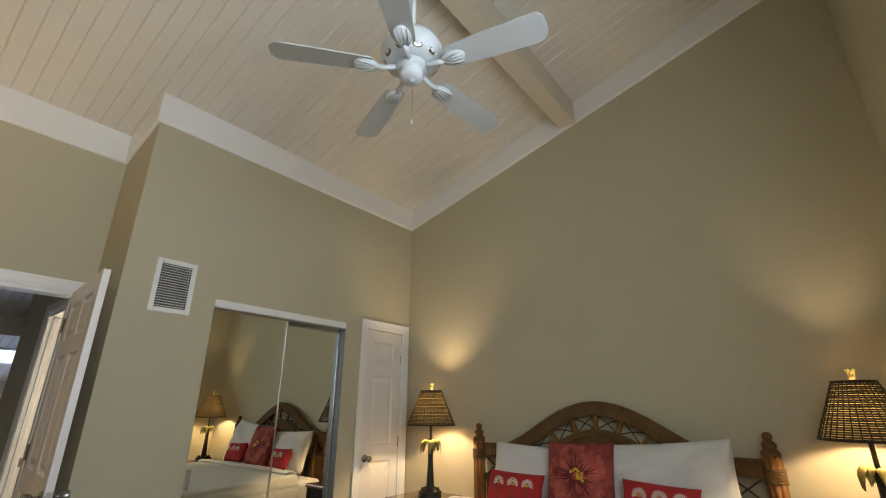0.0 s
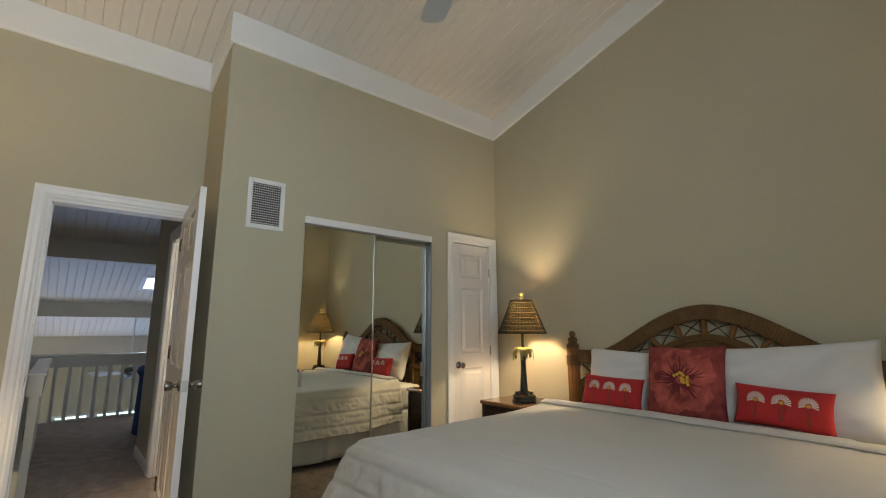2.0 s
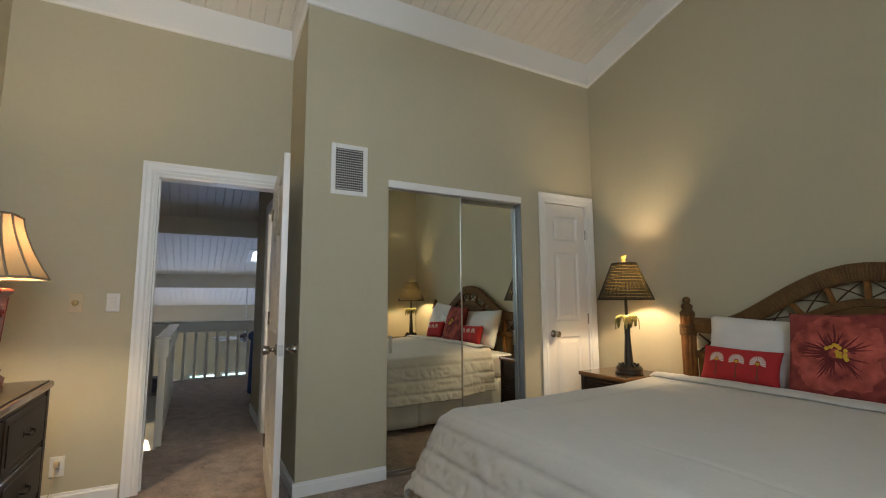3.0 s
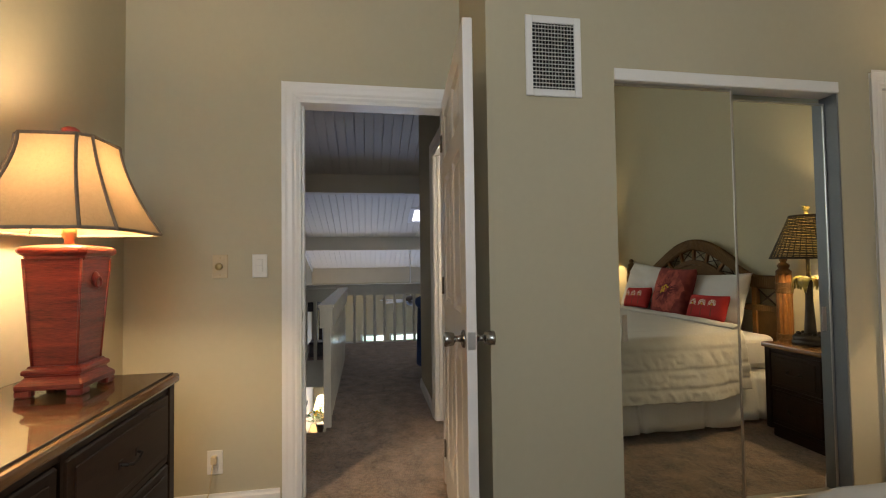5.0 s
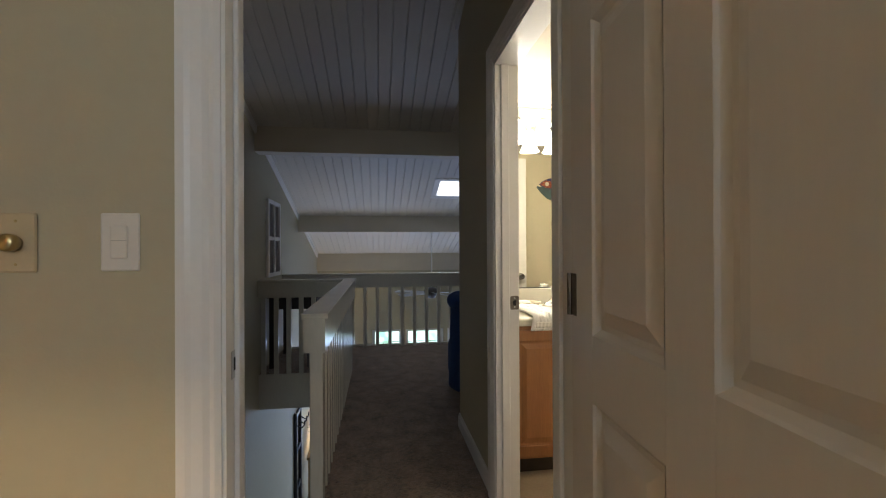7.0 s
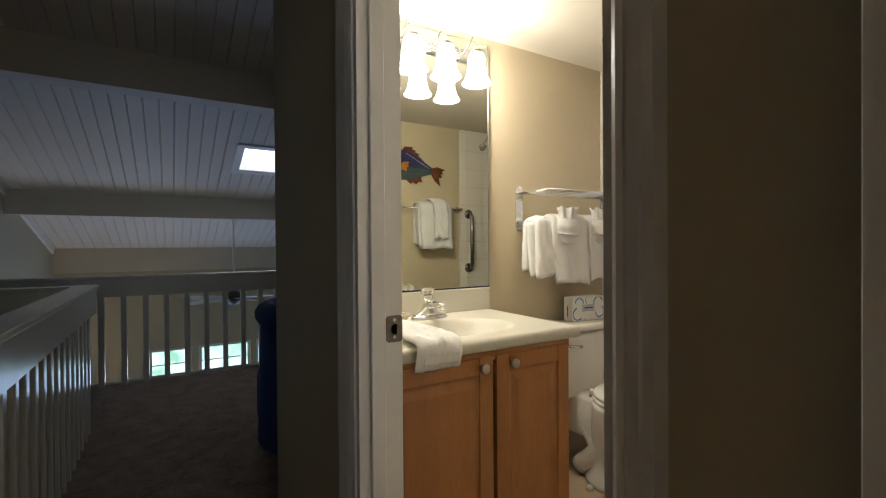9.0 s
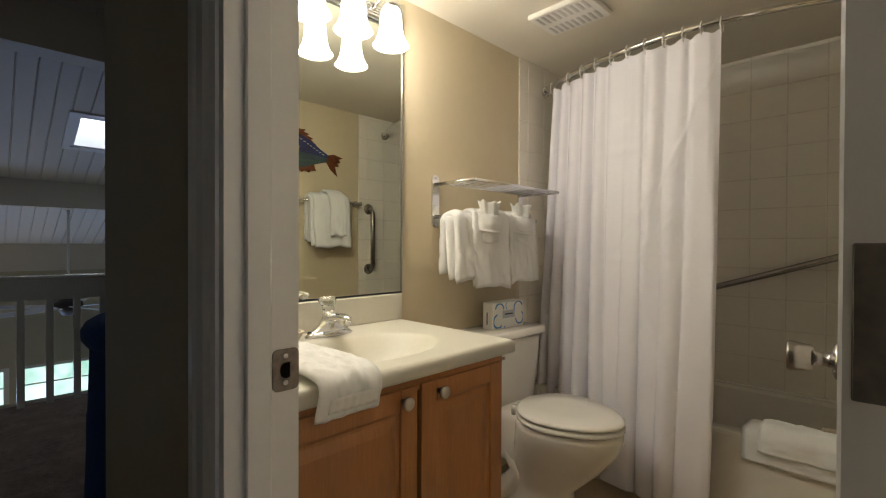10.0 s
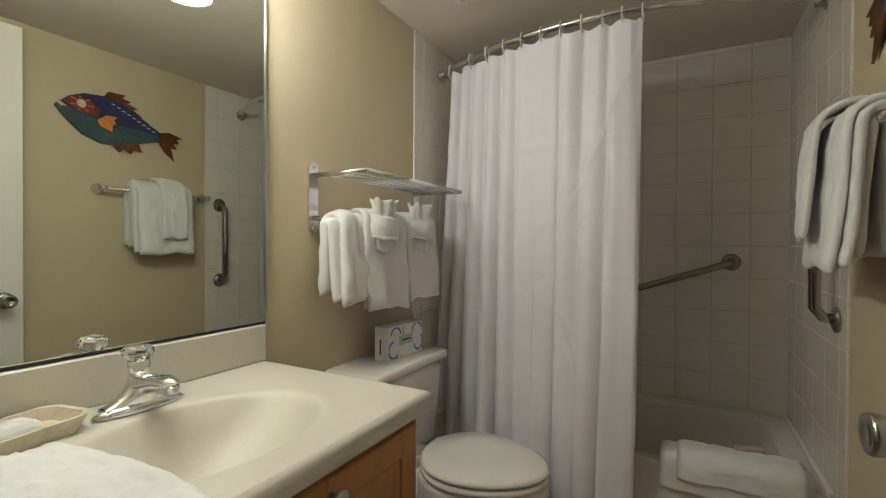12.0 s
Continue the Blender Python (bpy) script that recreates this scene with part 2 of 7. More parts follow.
roof_in = lambda x: roof(x) + 0.015
DOOR_Y0, DOOR_Y1, DOOR_H = -0.01, 0.775, 2.04
BD_X0, BD_X1, BD_H = -4.87, -4.158, 2.03
CL_Y0, CL_Y1, CL_H = 1.445, 2.653, 2.06
SD_Y0, SD_Y1, SD_H = 2.895, 3.41, 2.06
wall("wall_north", "x", Y_NORTH, 0.15, X_CLOSET - 0.1, X_EAST, 0, roof_in, label="plain beige painted wall behind the bed")
wall("wall_south", "x", Y_SOUTH, -0.15, X_FAR, X_EAST, Z_LOW, roof_in, [], label="plain beige painted party wall along bedroom and stairwell")
wall("wall_east", "y", X_EAST, 0.15, Y_SOUTH - 0.15, Y_NORTH + 0.15, 0, roof_in, [(-0.4, 1.1, 1.3, 2.8)], label="plain beige painted bedroom wall with a window")
wall("wall_closet", "y", X_CLOSET, -0.10, Y_HALL, Y_NORTH, 0, roof_in, [(CL_Y0, CL_Y1, 0, CL_H), (SD_Y0, SD_Y1, 0, SD_H)], label="beige painted wall with closet openings")
wall("wall_jog", "x", Y_HALL, 0.10, X_DOOR, X_CLOSET - 0.10, 0, roof_in, label="short beige wall return beside the bedroom door")
wall("wall_door", "y", X_DOOR, -0.11, Y_SOUTH, Y_HALL, 0, roof_in, [(DOOR_Y0, DOOR_Y1, 0, DOOR_H)], label="beige painted wall with the bedroom doorway")
wall("wall_hall", "x", Y_HALL, 0.10, -5.81, X_DOOR, 0, roof_in, [(BD_X0, BD_X1, 0, BD_H)], label="beige painted hallway wall with the bathroom doorway")
wall("wall_bath_west", "y", BX0, -0.125, BY0, BY1 + 0.12, 0, 2.4, material=M_BATHWALL, label="tan painted bathroom wall with the mirror")
wall("wall_loft_west_of_bath", "y", -5.81, 0.10, BY0, 4.2, 0, roof_in, label="beige painted loft wall")
wall("wall_bath_east", "y", BX1, 0.10, BY0, BY1 + 0.12, 0, 2.4, material=M_BATHWALL, label="tan painted bathroom wall with the towel bar")
wall("wall_bath_north", "x", BY1, 0.12, BX0, BX1, 0, 2.4, material=M_BATHWALL, label="bathroom wall behind the tub")
wall("wall_loft_north", "x", 4.2, 0.15, X_FAR, -5.71, Z_LOW, roof_in, label="beige painted loft and living room wall")
wall("wall_far", "y", X_FAR, -0.15, Y_SOUTH - 0.15, 4.35, Z_LOW, roof_in, [(0.19, 0.75, Z_LOW + 0.08, -0.34), (0.82, 1.56, Z_LOW + 0.08, -0.34), (1.63, 2.4, Z_LOW + 0.08, -0.34)],
     label="beige living room wall with glazed doors")
wall("wall_lower_east", "y", -4.0, 0.12, Y_SOUTH, 4.2, Z_LOW, -0.3, material=M_LOWWALL, label="white lower storey wall")

bm = bmesh.new()
for b in ((X_LOFT, STAIR_Y, STAIR_X1, 4.2), (X_LOFT, Y_SOUTH, STAIR_X0, STAIR_Y), (STAIR_X1, Y_SOUTH, X_EAST, 0.955), (STAIR_X1, 0.955, BX0 - 0.0, 0.956)):
    box(bm, b[0], b[1], -0.30, b[2], b[3], 0.0)
structure(part("floor", bm, M_CARPET), "brown-grey cut pile carpet floor", "floor")
structure(part("floor_bedroom_north", a_box(X_CLOSET - 0.1, 0.955, -0.30, X_EAST, Y_NORTH, 0.0), M_CARPET), "brown-grey cut pile carpet floor by the bed", "floor")
structure(part("floor_closet", a_box(BX1 + 0.1, 0.955, -0.30, X_CLOSET - 0.1, Y_NORTH, 0.0), M_CARPET), "carpet inside the closet", "floor")
structure(part("floor_bath", a_box(BX0 - 0.12, 0.90, -0.05, BX1 + 0.05, BY1, 0.006), M_BATHFLOOR), "tan tiled bathroom floor", "floor")
structure(part("floor_lower", a_box(X_FAR, Y_SOUTH, Z_LOW - 0.1, -4.0, 4.2, Z_LOW), M_LOWFLOOR), "tiled lower living room floor", "floor")
structure(part("ceiling_bath", a_box(BX0 - 0.1, BY0 - 0.08, BZ, BX1 + 0.05, BY1 + 0.1, BZ + 0.08), M_BATHCEIL), "plain cream bathroom ceiling", "ceiling")
structure(part("wall_closet_back", a_box(-4.02, BY0, 0, -3.99, Y_NORTH, 2.5), M_WALL), "plain closet back wall", "wall")

# sloped ceiling of painted boards with v grooves, and a skylight opening
SKY = (-8.72, -8.25, 1.045, 1.80)
bm = bmesh.new()
PITCH_W = 0.0985
y = Y_SOUTH - 0.15
while y < 4.3:
    y1 = y + PITCH_W
    spans = [(X_FAR - 0.1, X_EAST + 0.1)]
    if y1 > SKY[2] + 0.02 and y < SKY[3] - 0.02:
        spans = [(X_FAR - 0.1, SKY[0]), (SKY[1], X_EAST + 0.1)]
    g, d = 0.006, 0.010
    for xa, xb in spans:
        prof = [(y, 0.05), (y, d), (y + g, 0), (y1 - g, 0), (y1, d), (y1, 0.05)]
        a = [bm.verts.new((xa, py, roof(xa) + pz)) for py, pz in prof]
        b = [bm.verts.new((xb, py, roof(xb) + pz)) for py, pz in prof]
        for i in range(5):
            bm.faces.new((a[i], a[i + 1], b[i + 1], b[i]))
        bm.faces.new((a[5], a[0], b[0], b[5]))
        bm.faces.new(a), bm.faces.new(b)
    y = y1
structure(part("ceiling", bm, M_PLANK), "sloped ceiling of white painted grooved boards", "ceiling")
bm = bmesh.new()
for b in ((X_FAR - 0.2, -1.2, X_EAST + 0.2, SKY[2]), (X_FAR - 0.2, SKY[3], X_EAST + 0.2, 4.5), (X_FAR - 0.2, SKY[2], SKY[0], SKY[3]), (SKY[1], SKY[2], X_EAST + 0.2, SKY[3])):
    vs = box(bm, b[0], b[1], 0.06, b[2], b[3], 0.16)
    for v in vs:
        v.co.z += roof(v.co.x)
structure(part("roof", bm, M_LOWWALL), "plain roof deck over the boards", "roof")


def beam(x0, x1, y0, y1, depth, name="ceiling_beam"):
    bm = bmesh.new()
    zb = roof((x0 + x1) / 2) - depth
    vs = [bm.verts.new(p) for yy in (y0, y1) for p in ((x0, yy, zb), (x1, yy, zb), (x1, yy, roof(x1) + 0.004), (x0, yy, roof(x0) + 0.004))]
    bm.faces.new(vs[:4]), bm.faces.new(vs[4:])
    for i in range(4):
        j = (i + 1) % 4
        bm.faces.new((vs[i], vs[j], vs[4 + j], vs[4 + i]))
    return structure(part(name, bm, M_BEAM), "boxed cream painted ceiling beam", "beam")


M_BEAM = mat("beam_paint", (0.66, 0.59, 0.48), 0.55, vary=0.03, bump=0.08, bump_scale=60)
beam(-1.45, -1.30, Y_SOUTH, Y_NORTH, 0.21)
beam(-7.36, -7.20, Y_SOUTH, 4.2, 0.21)
beam(-9.60, -9.45, Y_SOUTH, 4.2, 0.21)
beam(-11.5, -11.36, Y_SOUTH, 4.2, 0.30)


# crown boards under the sloped ceiling
def crown(axis, at, out, u0, u1, name="crown_trim", h=0.225):
    bm = bmesh.new()
    t = 0.022
    prof = [(0, -h), (t * 0.6, -h), (t, -h + 0.012), (t, 0.0), (0, 0.0)]
    ends = []
    for u in (u0, u1):
        ring = []
        for o, dz in prof:
            x, yy = (u, at + out * o) if axis == "x" else (at + out * o, u)
            ring.append(bm.verts.new((x, yy, roof(x) + dz)))
        ends.append(ring)
    a, b = ends
    bm.faces.new(a), bm.faces.new(b)
    for i in range(5):
        j = (i + 1) % 5
        bm.faces.new((a[i], a[j], b[j], b[i]))
    return structure(part(name, bm, M_TRIM), "wide white painted crown board under the ceiling", "trim")


crown("x", Y_NORTH, -1, X_CLOSET, X_EAST)
crown("y", X_CLOSET, 1, Y_HALL - 0.022, Y_NORTH)
crown("x", Y_HALL, -1, X_DOOR, X_CLOSET)
crown("y", X_DOOR, 1, Y_SOUTH, Y_HALL)
crown("x", Y_SOUTH, 1, X_DOOR, X_EAST)
crown("y", X_EAST, -1, Y_SOUTH, Y_NORTH)
crown("x", Y_HALL, -1, -5.81, X_DOOR - 0.11, h=0.09)
crown("x", Y_SOUTH, 1, X_FAR, X_DOOR - 0.11, h=0.07)


def baseboard(axis, at, out, u0, u1, h=0.085):
    bm = bmesh.new()
    prof = [(0, 0), (0.014, 0), (0.014, h - 0.02), (0.009, h - 0.012), (0.007, h), (0, h)]
    ends = []
    for u in (u0, u1):
        ends.append([bm.verts.new((u, at + out * o, z) if axis == "x" else (at + out * o, u, z)) for o, z in prof])
    a, b = ends
    bm.faces.new(a), bm.faces.new(b)
    for i in range(6):
        j = (i + 1) % 6
        bm.faces.new((a[i], a[j], b[j], b[i]))
    return structure(part("baseboard", bm, M_TRIM), "white painted baseboard", "trim")


baseboard("y", X_DOOR, 1, Y_SOUTH, DOOR_Y0 - 0.085)
baseboard("x", Y_SOUTH, 1, X_DOOR, X_EAST)
baseboard("y", X_CLOSET, 1, Y_HALL - 0.014, CL_Y0)
baseboard("y", X_CLOSET, 1, CL_Y1, 2.83)
baseboard("x", Y_NORTH, -1, X_CLOSET, X_EAST)
baseboard("y", X_EAST, -1, Y_SOUTH, Y_NORTH)
baseboard("x", Y_HALL, -1, X_DOOR, X_CLOSET)
baseboard("x", Y_HALL, -1, -5.81, BD_X0 - 0.085)
baseboard("y", -5.81, -1, Y_HALL, 4.2)


def casing(name, axis, at, out, u0, u1, h, w=0.083, z0=0.0, label="", far=1.0):
    """Moulded frame boards round an opening, mitred at the head."""
    prof = [(0.0, 0.0), (0.0, 0.010), (0.012, 0.014), (0.022, 0.011), (0.034, 0.016), (0.055, 0.018), (0.066, 0.021), (w, 0.021), (w, 0.0)]
    bm = bmesh.new()

    def put(u, z, o):
        return bm.verts.new((u, at + out * o, z) if axis == "x" else (at + out * o, u, z))
    paths = []
    for s, o in prof:
        paths.append([put(u0 - s, z0, o), put(u0 - s, h + s, o), put(u1 + s * far, h + s, o), put(u1 + s * far, z0, o)])
    for i in range(len(prof) - 1):
        for k in range(3):
            bm.faces.new((paths[i][k], paths[i][k + 1], paths[i + 1][k + 1], paths[i + 1][k]))
    return structure(part(name, bm, M_TRIM), label, "trim")


def jamb(axis, a0, a1, u0, u1, h, name="door_jamb"):
    bm = bmesh.new()
    t = 0.018
    for b in ((u0, u0 + t, 0, h), (u1 - t, u1, 0, h), (u0 + t, u1 - t, h - t, h)):
        if axis == "x":
            box(bm, b[0], a0, b[2], b[1], a1, b[3])
        else:
            box(bm, a0, b[0], b[2], a1, b[1], b[3])
    return structure(part(name, bm, M_TRIM), "white painted door jamb", "trim")


casing("bedroom_door_casing", "y", X_DOOR, 1, DOOR_Y0 + 0.01, DOOR_Y1 - 0.01, DOOR_H, label="white moulded casing round the bedroom doorway")
casing("bedroom_door_casing", "y", X_DOOR - 0.11, -1, DOOR_Y0 + 0.01, DOOR_Y1 - 0.01, DOOR_H, label="white moulded casing on the hallway side")
jamb("y", X_DOOR - 0.115, X_DOOR + 0.005, DOOR_Y0, DOOR_Y1, DOOR_H + 0.002)
casing("bath_door_casing", "x", Y_HALL, -1, BD_X0, BD_X1 - 0.004, BD_H, label="white moulded casing round the bathroom doorway", far=0.6)
jamb("x", Y_HALL - 0.005, Y_HALL + 0.105, BD_X0, BD_X1, BD_H + 0.002)
for a, b in ((BD_X0 + 0.018, BD_X0 + 0.029), (BD_X1 - 0.029, BD_X1 - 0.018)):
    structure(part("door_stop", a_box(a, Y_HALL + 0.022, 0.006, b, Y_HALL + 0.058, BD_H - 0.016, bevel=0.002), M_TRIM), "white painted door stop strip", "trim")
for a, b in ((DOOR_Y0 + 0.018, DOOR_Y0 + 0.029), (DOOR_Y1 - 0.029, DOOR_Y1 - 0.018)):
    structure(part("door_stop", a_box(X_DOOR - 0.085, a, 0.0, X_DOOR - 0.045, b, DOOR_H - 0.016, bevel=0.002), M_TRIM), "white painted door stop strip", "trim")
casing("closet_door_casing", "y", X_CLOSET, 1, SD_Y0, SD_Y1, SD_H, w=0.055, label="white moulded casing round the narrow closet door")
jamb("y", X_CLOSET - 0.10, X_CLOSET + 0.004, SD_Y0, SD_Y1, SD_H + 0.002)

# ---- doors and openings of the bedroom ----
def panel_door(name, label, m, w, h, cols, rows, knob_x, material, t=0.035, plate=True, category="door", knob_out=True, knob_z=0.89, leaf_on_edge=False):
    """A hinged door: stiles and rails, moulded raised panels, knobs. Its hinge is at x = 0, it runs along x."""
    door = thing(name, label, category, m)
    xs = [0, *[v for c in cols for v in c], w]
    for a, b in zip(xs[::2], xs[1::2]):
        part("stile", a_box(a, -t / 2, 0, b, t / 2, h, bevel=0.002), material, door)
    zs = [0, *[v for r in rows for v in r], h]
    for c in cols:
        for a, b in zip(zs[::2], zs[1::2]):
            part("rail", a_box(c[0] - 0.001, -t / 2 + 0.0004, a, c[1] + 0.001, t / 2 - 0.0004, b), material, door)
    for c in cols:
        for r in rows:
            bm = bmesh.new()
            for s in (-1, 1):
                rings = []
                for inset, depth in ((0, 0.0), (0.004, 0.0045), (0.014, 0.012), (0.024, 0.012), (0.030, 0.0095), (0.052, 0.0015)):
                    yy = s * (t / 2 - depth)
                    rings.append([bm.verts.new(p) for p in ((c[0] + inset, yy, r[0] + inset), (c[1] - inset, yy, r[0] + inset), (c[1] - inset, yy, r[1] - inset), (c[0] + inset, yy, r[1] - inset))])
                for a, b in zip(rings, rings[1:]):
                    for i in range(4):
                        j = (i + 1) % 4
                        bm.faces.new((a[i], a[j], b[j], b[i]))
                bm.faces.new(rings[-1])
            part("panel", bm, material, door)
    for s in ((-1, 1) if knob_out else (-1,)):
        bm = bmesh.new()
        lathe(bm, [(0, 0), (0.032, 0), (0.031, 0.006), (0.024, 0.010), (0.013, 0.012), (0.011, 0.020), (0.011, 0.034), (0.019, 0.036), (0.022, 0.039), (0.025, 0.058), (0.026, 0.067), (0.0245, 0.071), (0.016, 0.072), (0.014, 0.070), (0, 0.070)], 24)
        part("knob", bm, M_NICKEL, door, "round satin nickel knob", smooth=True, turn=pose(knob_x, s * t / 2, knob_z, -90 * s))
    if plate:
        part("latch_plate", a_box(w - 0.0005, -0.013, knob_z - 0.03, w + 0.0025, 0.013, knob_z + 0.03, bevel=0.001), M_STEEL, door, "steel latch plate")
    for z in (0.22, 1.06, h - 0.22):
        leaf = (-0.0016, -t / 2 + 0.0005, z - 0.045, 0.0004, t / 2 - 0.006, z + 0.045) if leaf_on_edge else (0.001, -t / 2 - 0.0015, z - 0.045, 0.030, -t / 2 + 0.001, z + 0.045)
        part("hinge_leaf", a_box(*leaf, bevel=0.0008), M_AGED, door, "aged metal hinge leaf")
        bm = bmesh.new()
        tube(bm, [(0, 0, z - 0.045), (0, 0, z + 0.045)], 0.006, 8)
        part("hinge", bm, M_NICKEL, door, turn=pose(0.0, -t / 2 - 0.004, 0))
    return door


ROWS6 = [(0.20, 0.86), (0.99, 1.60), (1.70, 1.92)]
panel_door("bedroom_door", "white six-panel door standing open into the bedroom", pose(-3.787, 0.752, 0.012, 0, 0, -4.6), 0.836, 2.025,
           [(0.115, 0.365), (0.47, 0.72)], ROWS6, 0.780, M_DOOR, knob_z=0.910)
panel_door("narrow_closet_door", "narrow white panelled closet door, shut", pose(-3.335, 3.388, 0.012, 0, 0, -90), 0.470, 2.025,
           [(0.095, 0.375)], ROWS6, 0.415, M_DOOR, plate=False, knob_out=True)
for z in (0.28, 1.02, 1.78):
    structure(part("door_hinge", a_box(-3.318, 3.385, z - 0.045, -3.309, 3.397, z + 0.045, bevel=0.002), M_NICKEL), "small nickel hinge of the closet door", "hinge")

# mirrored sliding closet doors
header = structure(part("closet_header_track", a_box(-3.40, CL_Y0, 2.005, -3.304, CL_Y1, 2.06, bevel=0.004), M_TRIM), "white painted closet header track", "trim")
structure(part("closet_floor_track", a_box(-3.41, CL_Y0, 0.0, -3.315, CL_Y1, 0.022, bevel=0.002), M_STEEL), "metal floor track of the closet", "trim")
structure(part("closet_side_strip", a_box(-3.40, CL_Y1 - 0.010, 0.022, -3.312, CL_Y1 - 0.0005, 2.004), M_TRACK), "slim dull metal strip at the closet edge", "trim")


def mirror_door(x, y0, y1, pull, h):
    d = thing("mirrored_closet_door", "frameless tall mirrored sliding closet door", "mirror door", pose(x, y0, 0.024), "sliding closet doors")
    w, f = y1 - y0, 0.012
    part("glass", a_box(0.004, f, f, 0.010, w - f, h - f), M_MIRROR, d, "clear silver mirror")
    bm = bmesh.new()
    for b in ((0, 0, f, h), (w - f, 0, w, h), (f, 0, w - f, f), (f, h - f, w - f, h)):
        box(bm, -0.008, b[0], b[1], 0.014, b[2], b[3], bevel=0.002)
    part("frame", bm, M_STEEL, d, "slim bright metal frame")
    part("backing", a_box(-0.006, f, f, 0.003, w - f, h - f), M_DARK, d)
    if pull:
        bm = bmesh.new()
        box(bm, 0.010, pull - 0.012, 0.80, 0.0125, pull + 0.012, 0.92, bevel=0.001)
        part("pull", bm, M_STEEL, d, "recessed finger pull")


mirror_door(-3.345, CL_Y0 + 0.002, 2.075, 0.035, 1.978)
mirror_door(-3.385, 2.035, CL_Y1 - 0.012, 0.56, 1.95)

# wall fittings
vent = thing("wall_vent", "white metal return air grille on the wall", "vent", pose(X_CLOSET, 1.027, 1.912))
bm = bmesh.new()
VW, VH = 0.258, 0.358
for b in ((0, 0, 0.032, VH), (VW - 0.032, 0, VW, VH), (0.032, 0, VW - 0.032, 0.032), (0.032, VH - 0.032, VW - 0.032, VH)):
    box(bm, 0.0, b[0], b[1], 0.010, b[2], b[3], bevel=0.003)
part("frame", bm, M_TRIM, vent)
# flat black sheet stands for the shade behind the slats
part("backing", a_box(0.0005, 0.03, 0.03, 0.002, VW - 0.03, VH - 0.03), M_DARK, vent, "dark sheet for the shade behind the slats")
me_slat = None
for i in range(17):
    z = 0.041 + i * 0.0172
    if me_slat is None:
        s = part("slat", a_box(-0.004, 0.032, -0.0016, 0.004, VW - 0.032, 0.0016), M_TRIM, vent, turn=pose(0.0075, 0, z, 0, 35, 0))
        me_slat = s.data
    else:
        s = new("slat", me_slat)
        s.parent = vent
        s.matrix_basis = pose(0.0075, 0, z, 0, 35, 0)
me_slat = None
for i in range(12):
    yy = 0.047 + i * 0.0149
    if me_slat is None:
        s = part("upright_slat", a_box(0.0022, -0.0015, 0.032, 0.009, 0.0015, VH - 0.032), M_STEEL, vent, turn=pose(0, yy, 0))
        me_slat = s.data
    else:
        s = new("upright_slat", me_slat)
        s.parent = vent
        s.matrix_basis = pose(0, yy, 0)

dim = thing("dimmer_switch", "almond wall plate with a round brass dimmer knob", "switch", pose(X_DOOR, -0.376, 1.186))
part("plate", a_box(0, -0.036, -0.058, 0.006, 0.036, 0.058, bevel=0.003), M_ALMOND, dim)
bm = bmesh.new()
lathe(bm, [(0, 0), (0.013, 0), (0.013, 0.006), (0.017, 0.010), (0.017, 0.024), (0.013, 0.028), (0, 0.028)], 20)
part("dial", bm, M_BRASS, dim, "round brass knob", smooth=True, turn=pose(0.006, 0, 0, 0, 90, 0))
for z in (0.042, -0.042):
    bm = bmesh.new()
    lathe(bm, [(0, 0), (0.003, 0), (0.002, 0.001), (0, 0.001)], 8)
    part("screw", bm, M_BRASS, dim, turn=pose(0.006, 0, z, 0, 90, 0))
sw = thing("light_switch", "white wall plate with a flat paddle light switch", "switch", pose(X_DOOR, -0.191, 1.187))
part("plate", a_box(0, -0.036, -0.058, 0.006, 0.036, 0.058, bevel=0.003), M_WHITEPL, sw)
part("paddle", a_box(0.0055, -0.016, -0.033, 0.010, 0.016, 0.033, bevel=0.002), M_WHITEPL, sw)
part("paddle_line", a_box(0.0095, -0.014, 0.002, 0.0105, 0.014, 0.004), M_STEEL, sw)
ot = thing("wall_outlet", "white wall outlet plate with a yellowed plug", "outlet", pose(X_DOOR, -0.398, 0.235))
part("plate", a_box(0, -0.036, -0.058, 0.006, 0.036, 0.058, bevel=0.003), M_WHITEPL, ot)
part("plug", a_box(0.006, -0.013, -0.002, 0.032, 0.013, 0.036, bevel=0.005, seg=2), M_ALMOND, ot, "yellowed plug")
part("socket", a_box(0.0055, -0.015, -0.045, 0.0085, 0.015, -0.012, bevel=0.002), M_WHITEPL, ot)
bm = bmesh.new()
tube(bm, [(0.03, 0, 0.01), (0.04, -0.005, -0.05), (0.03, -0.02, -0.14), (0.03, -0.05, -0.205), (0.04, -0.15, -0.225), (0.05, -0.3, -0.228)], 0.003, 6)
part("cord", bm, M_ALMOND, ot)

# bedroom window behind the walker
win = structure(part("window_1", a_box(X_EAST + 0.10, -0.4, 1.3, X_EAST + 0.11, 1.1, 2.8), mat("frosted_pane", (0.8, 0.85, 0.9), 0.3, trans=1.0, vary=0.0)), "plain bedroom window pane", "window")
win.visible_shadow = False

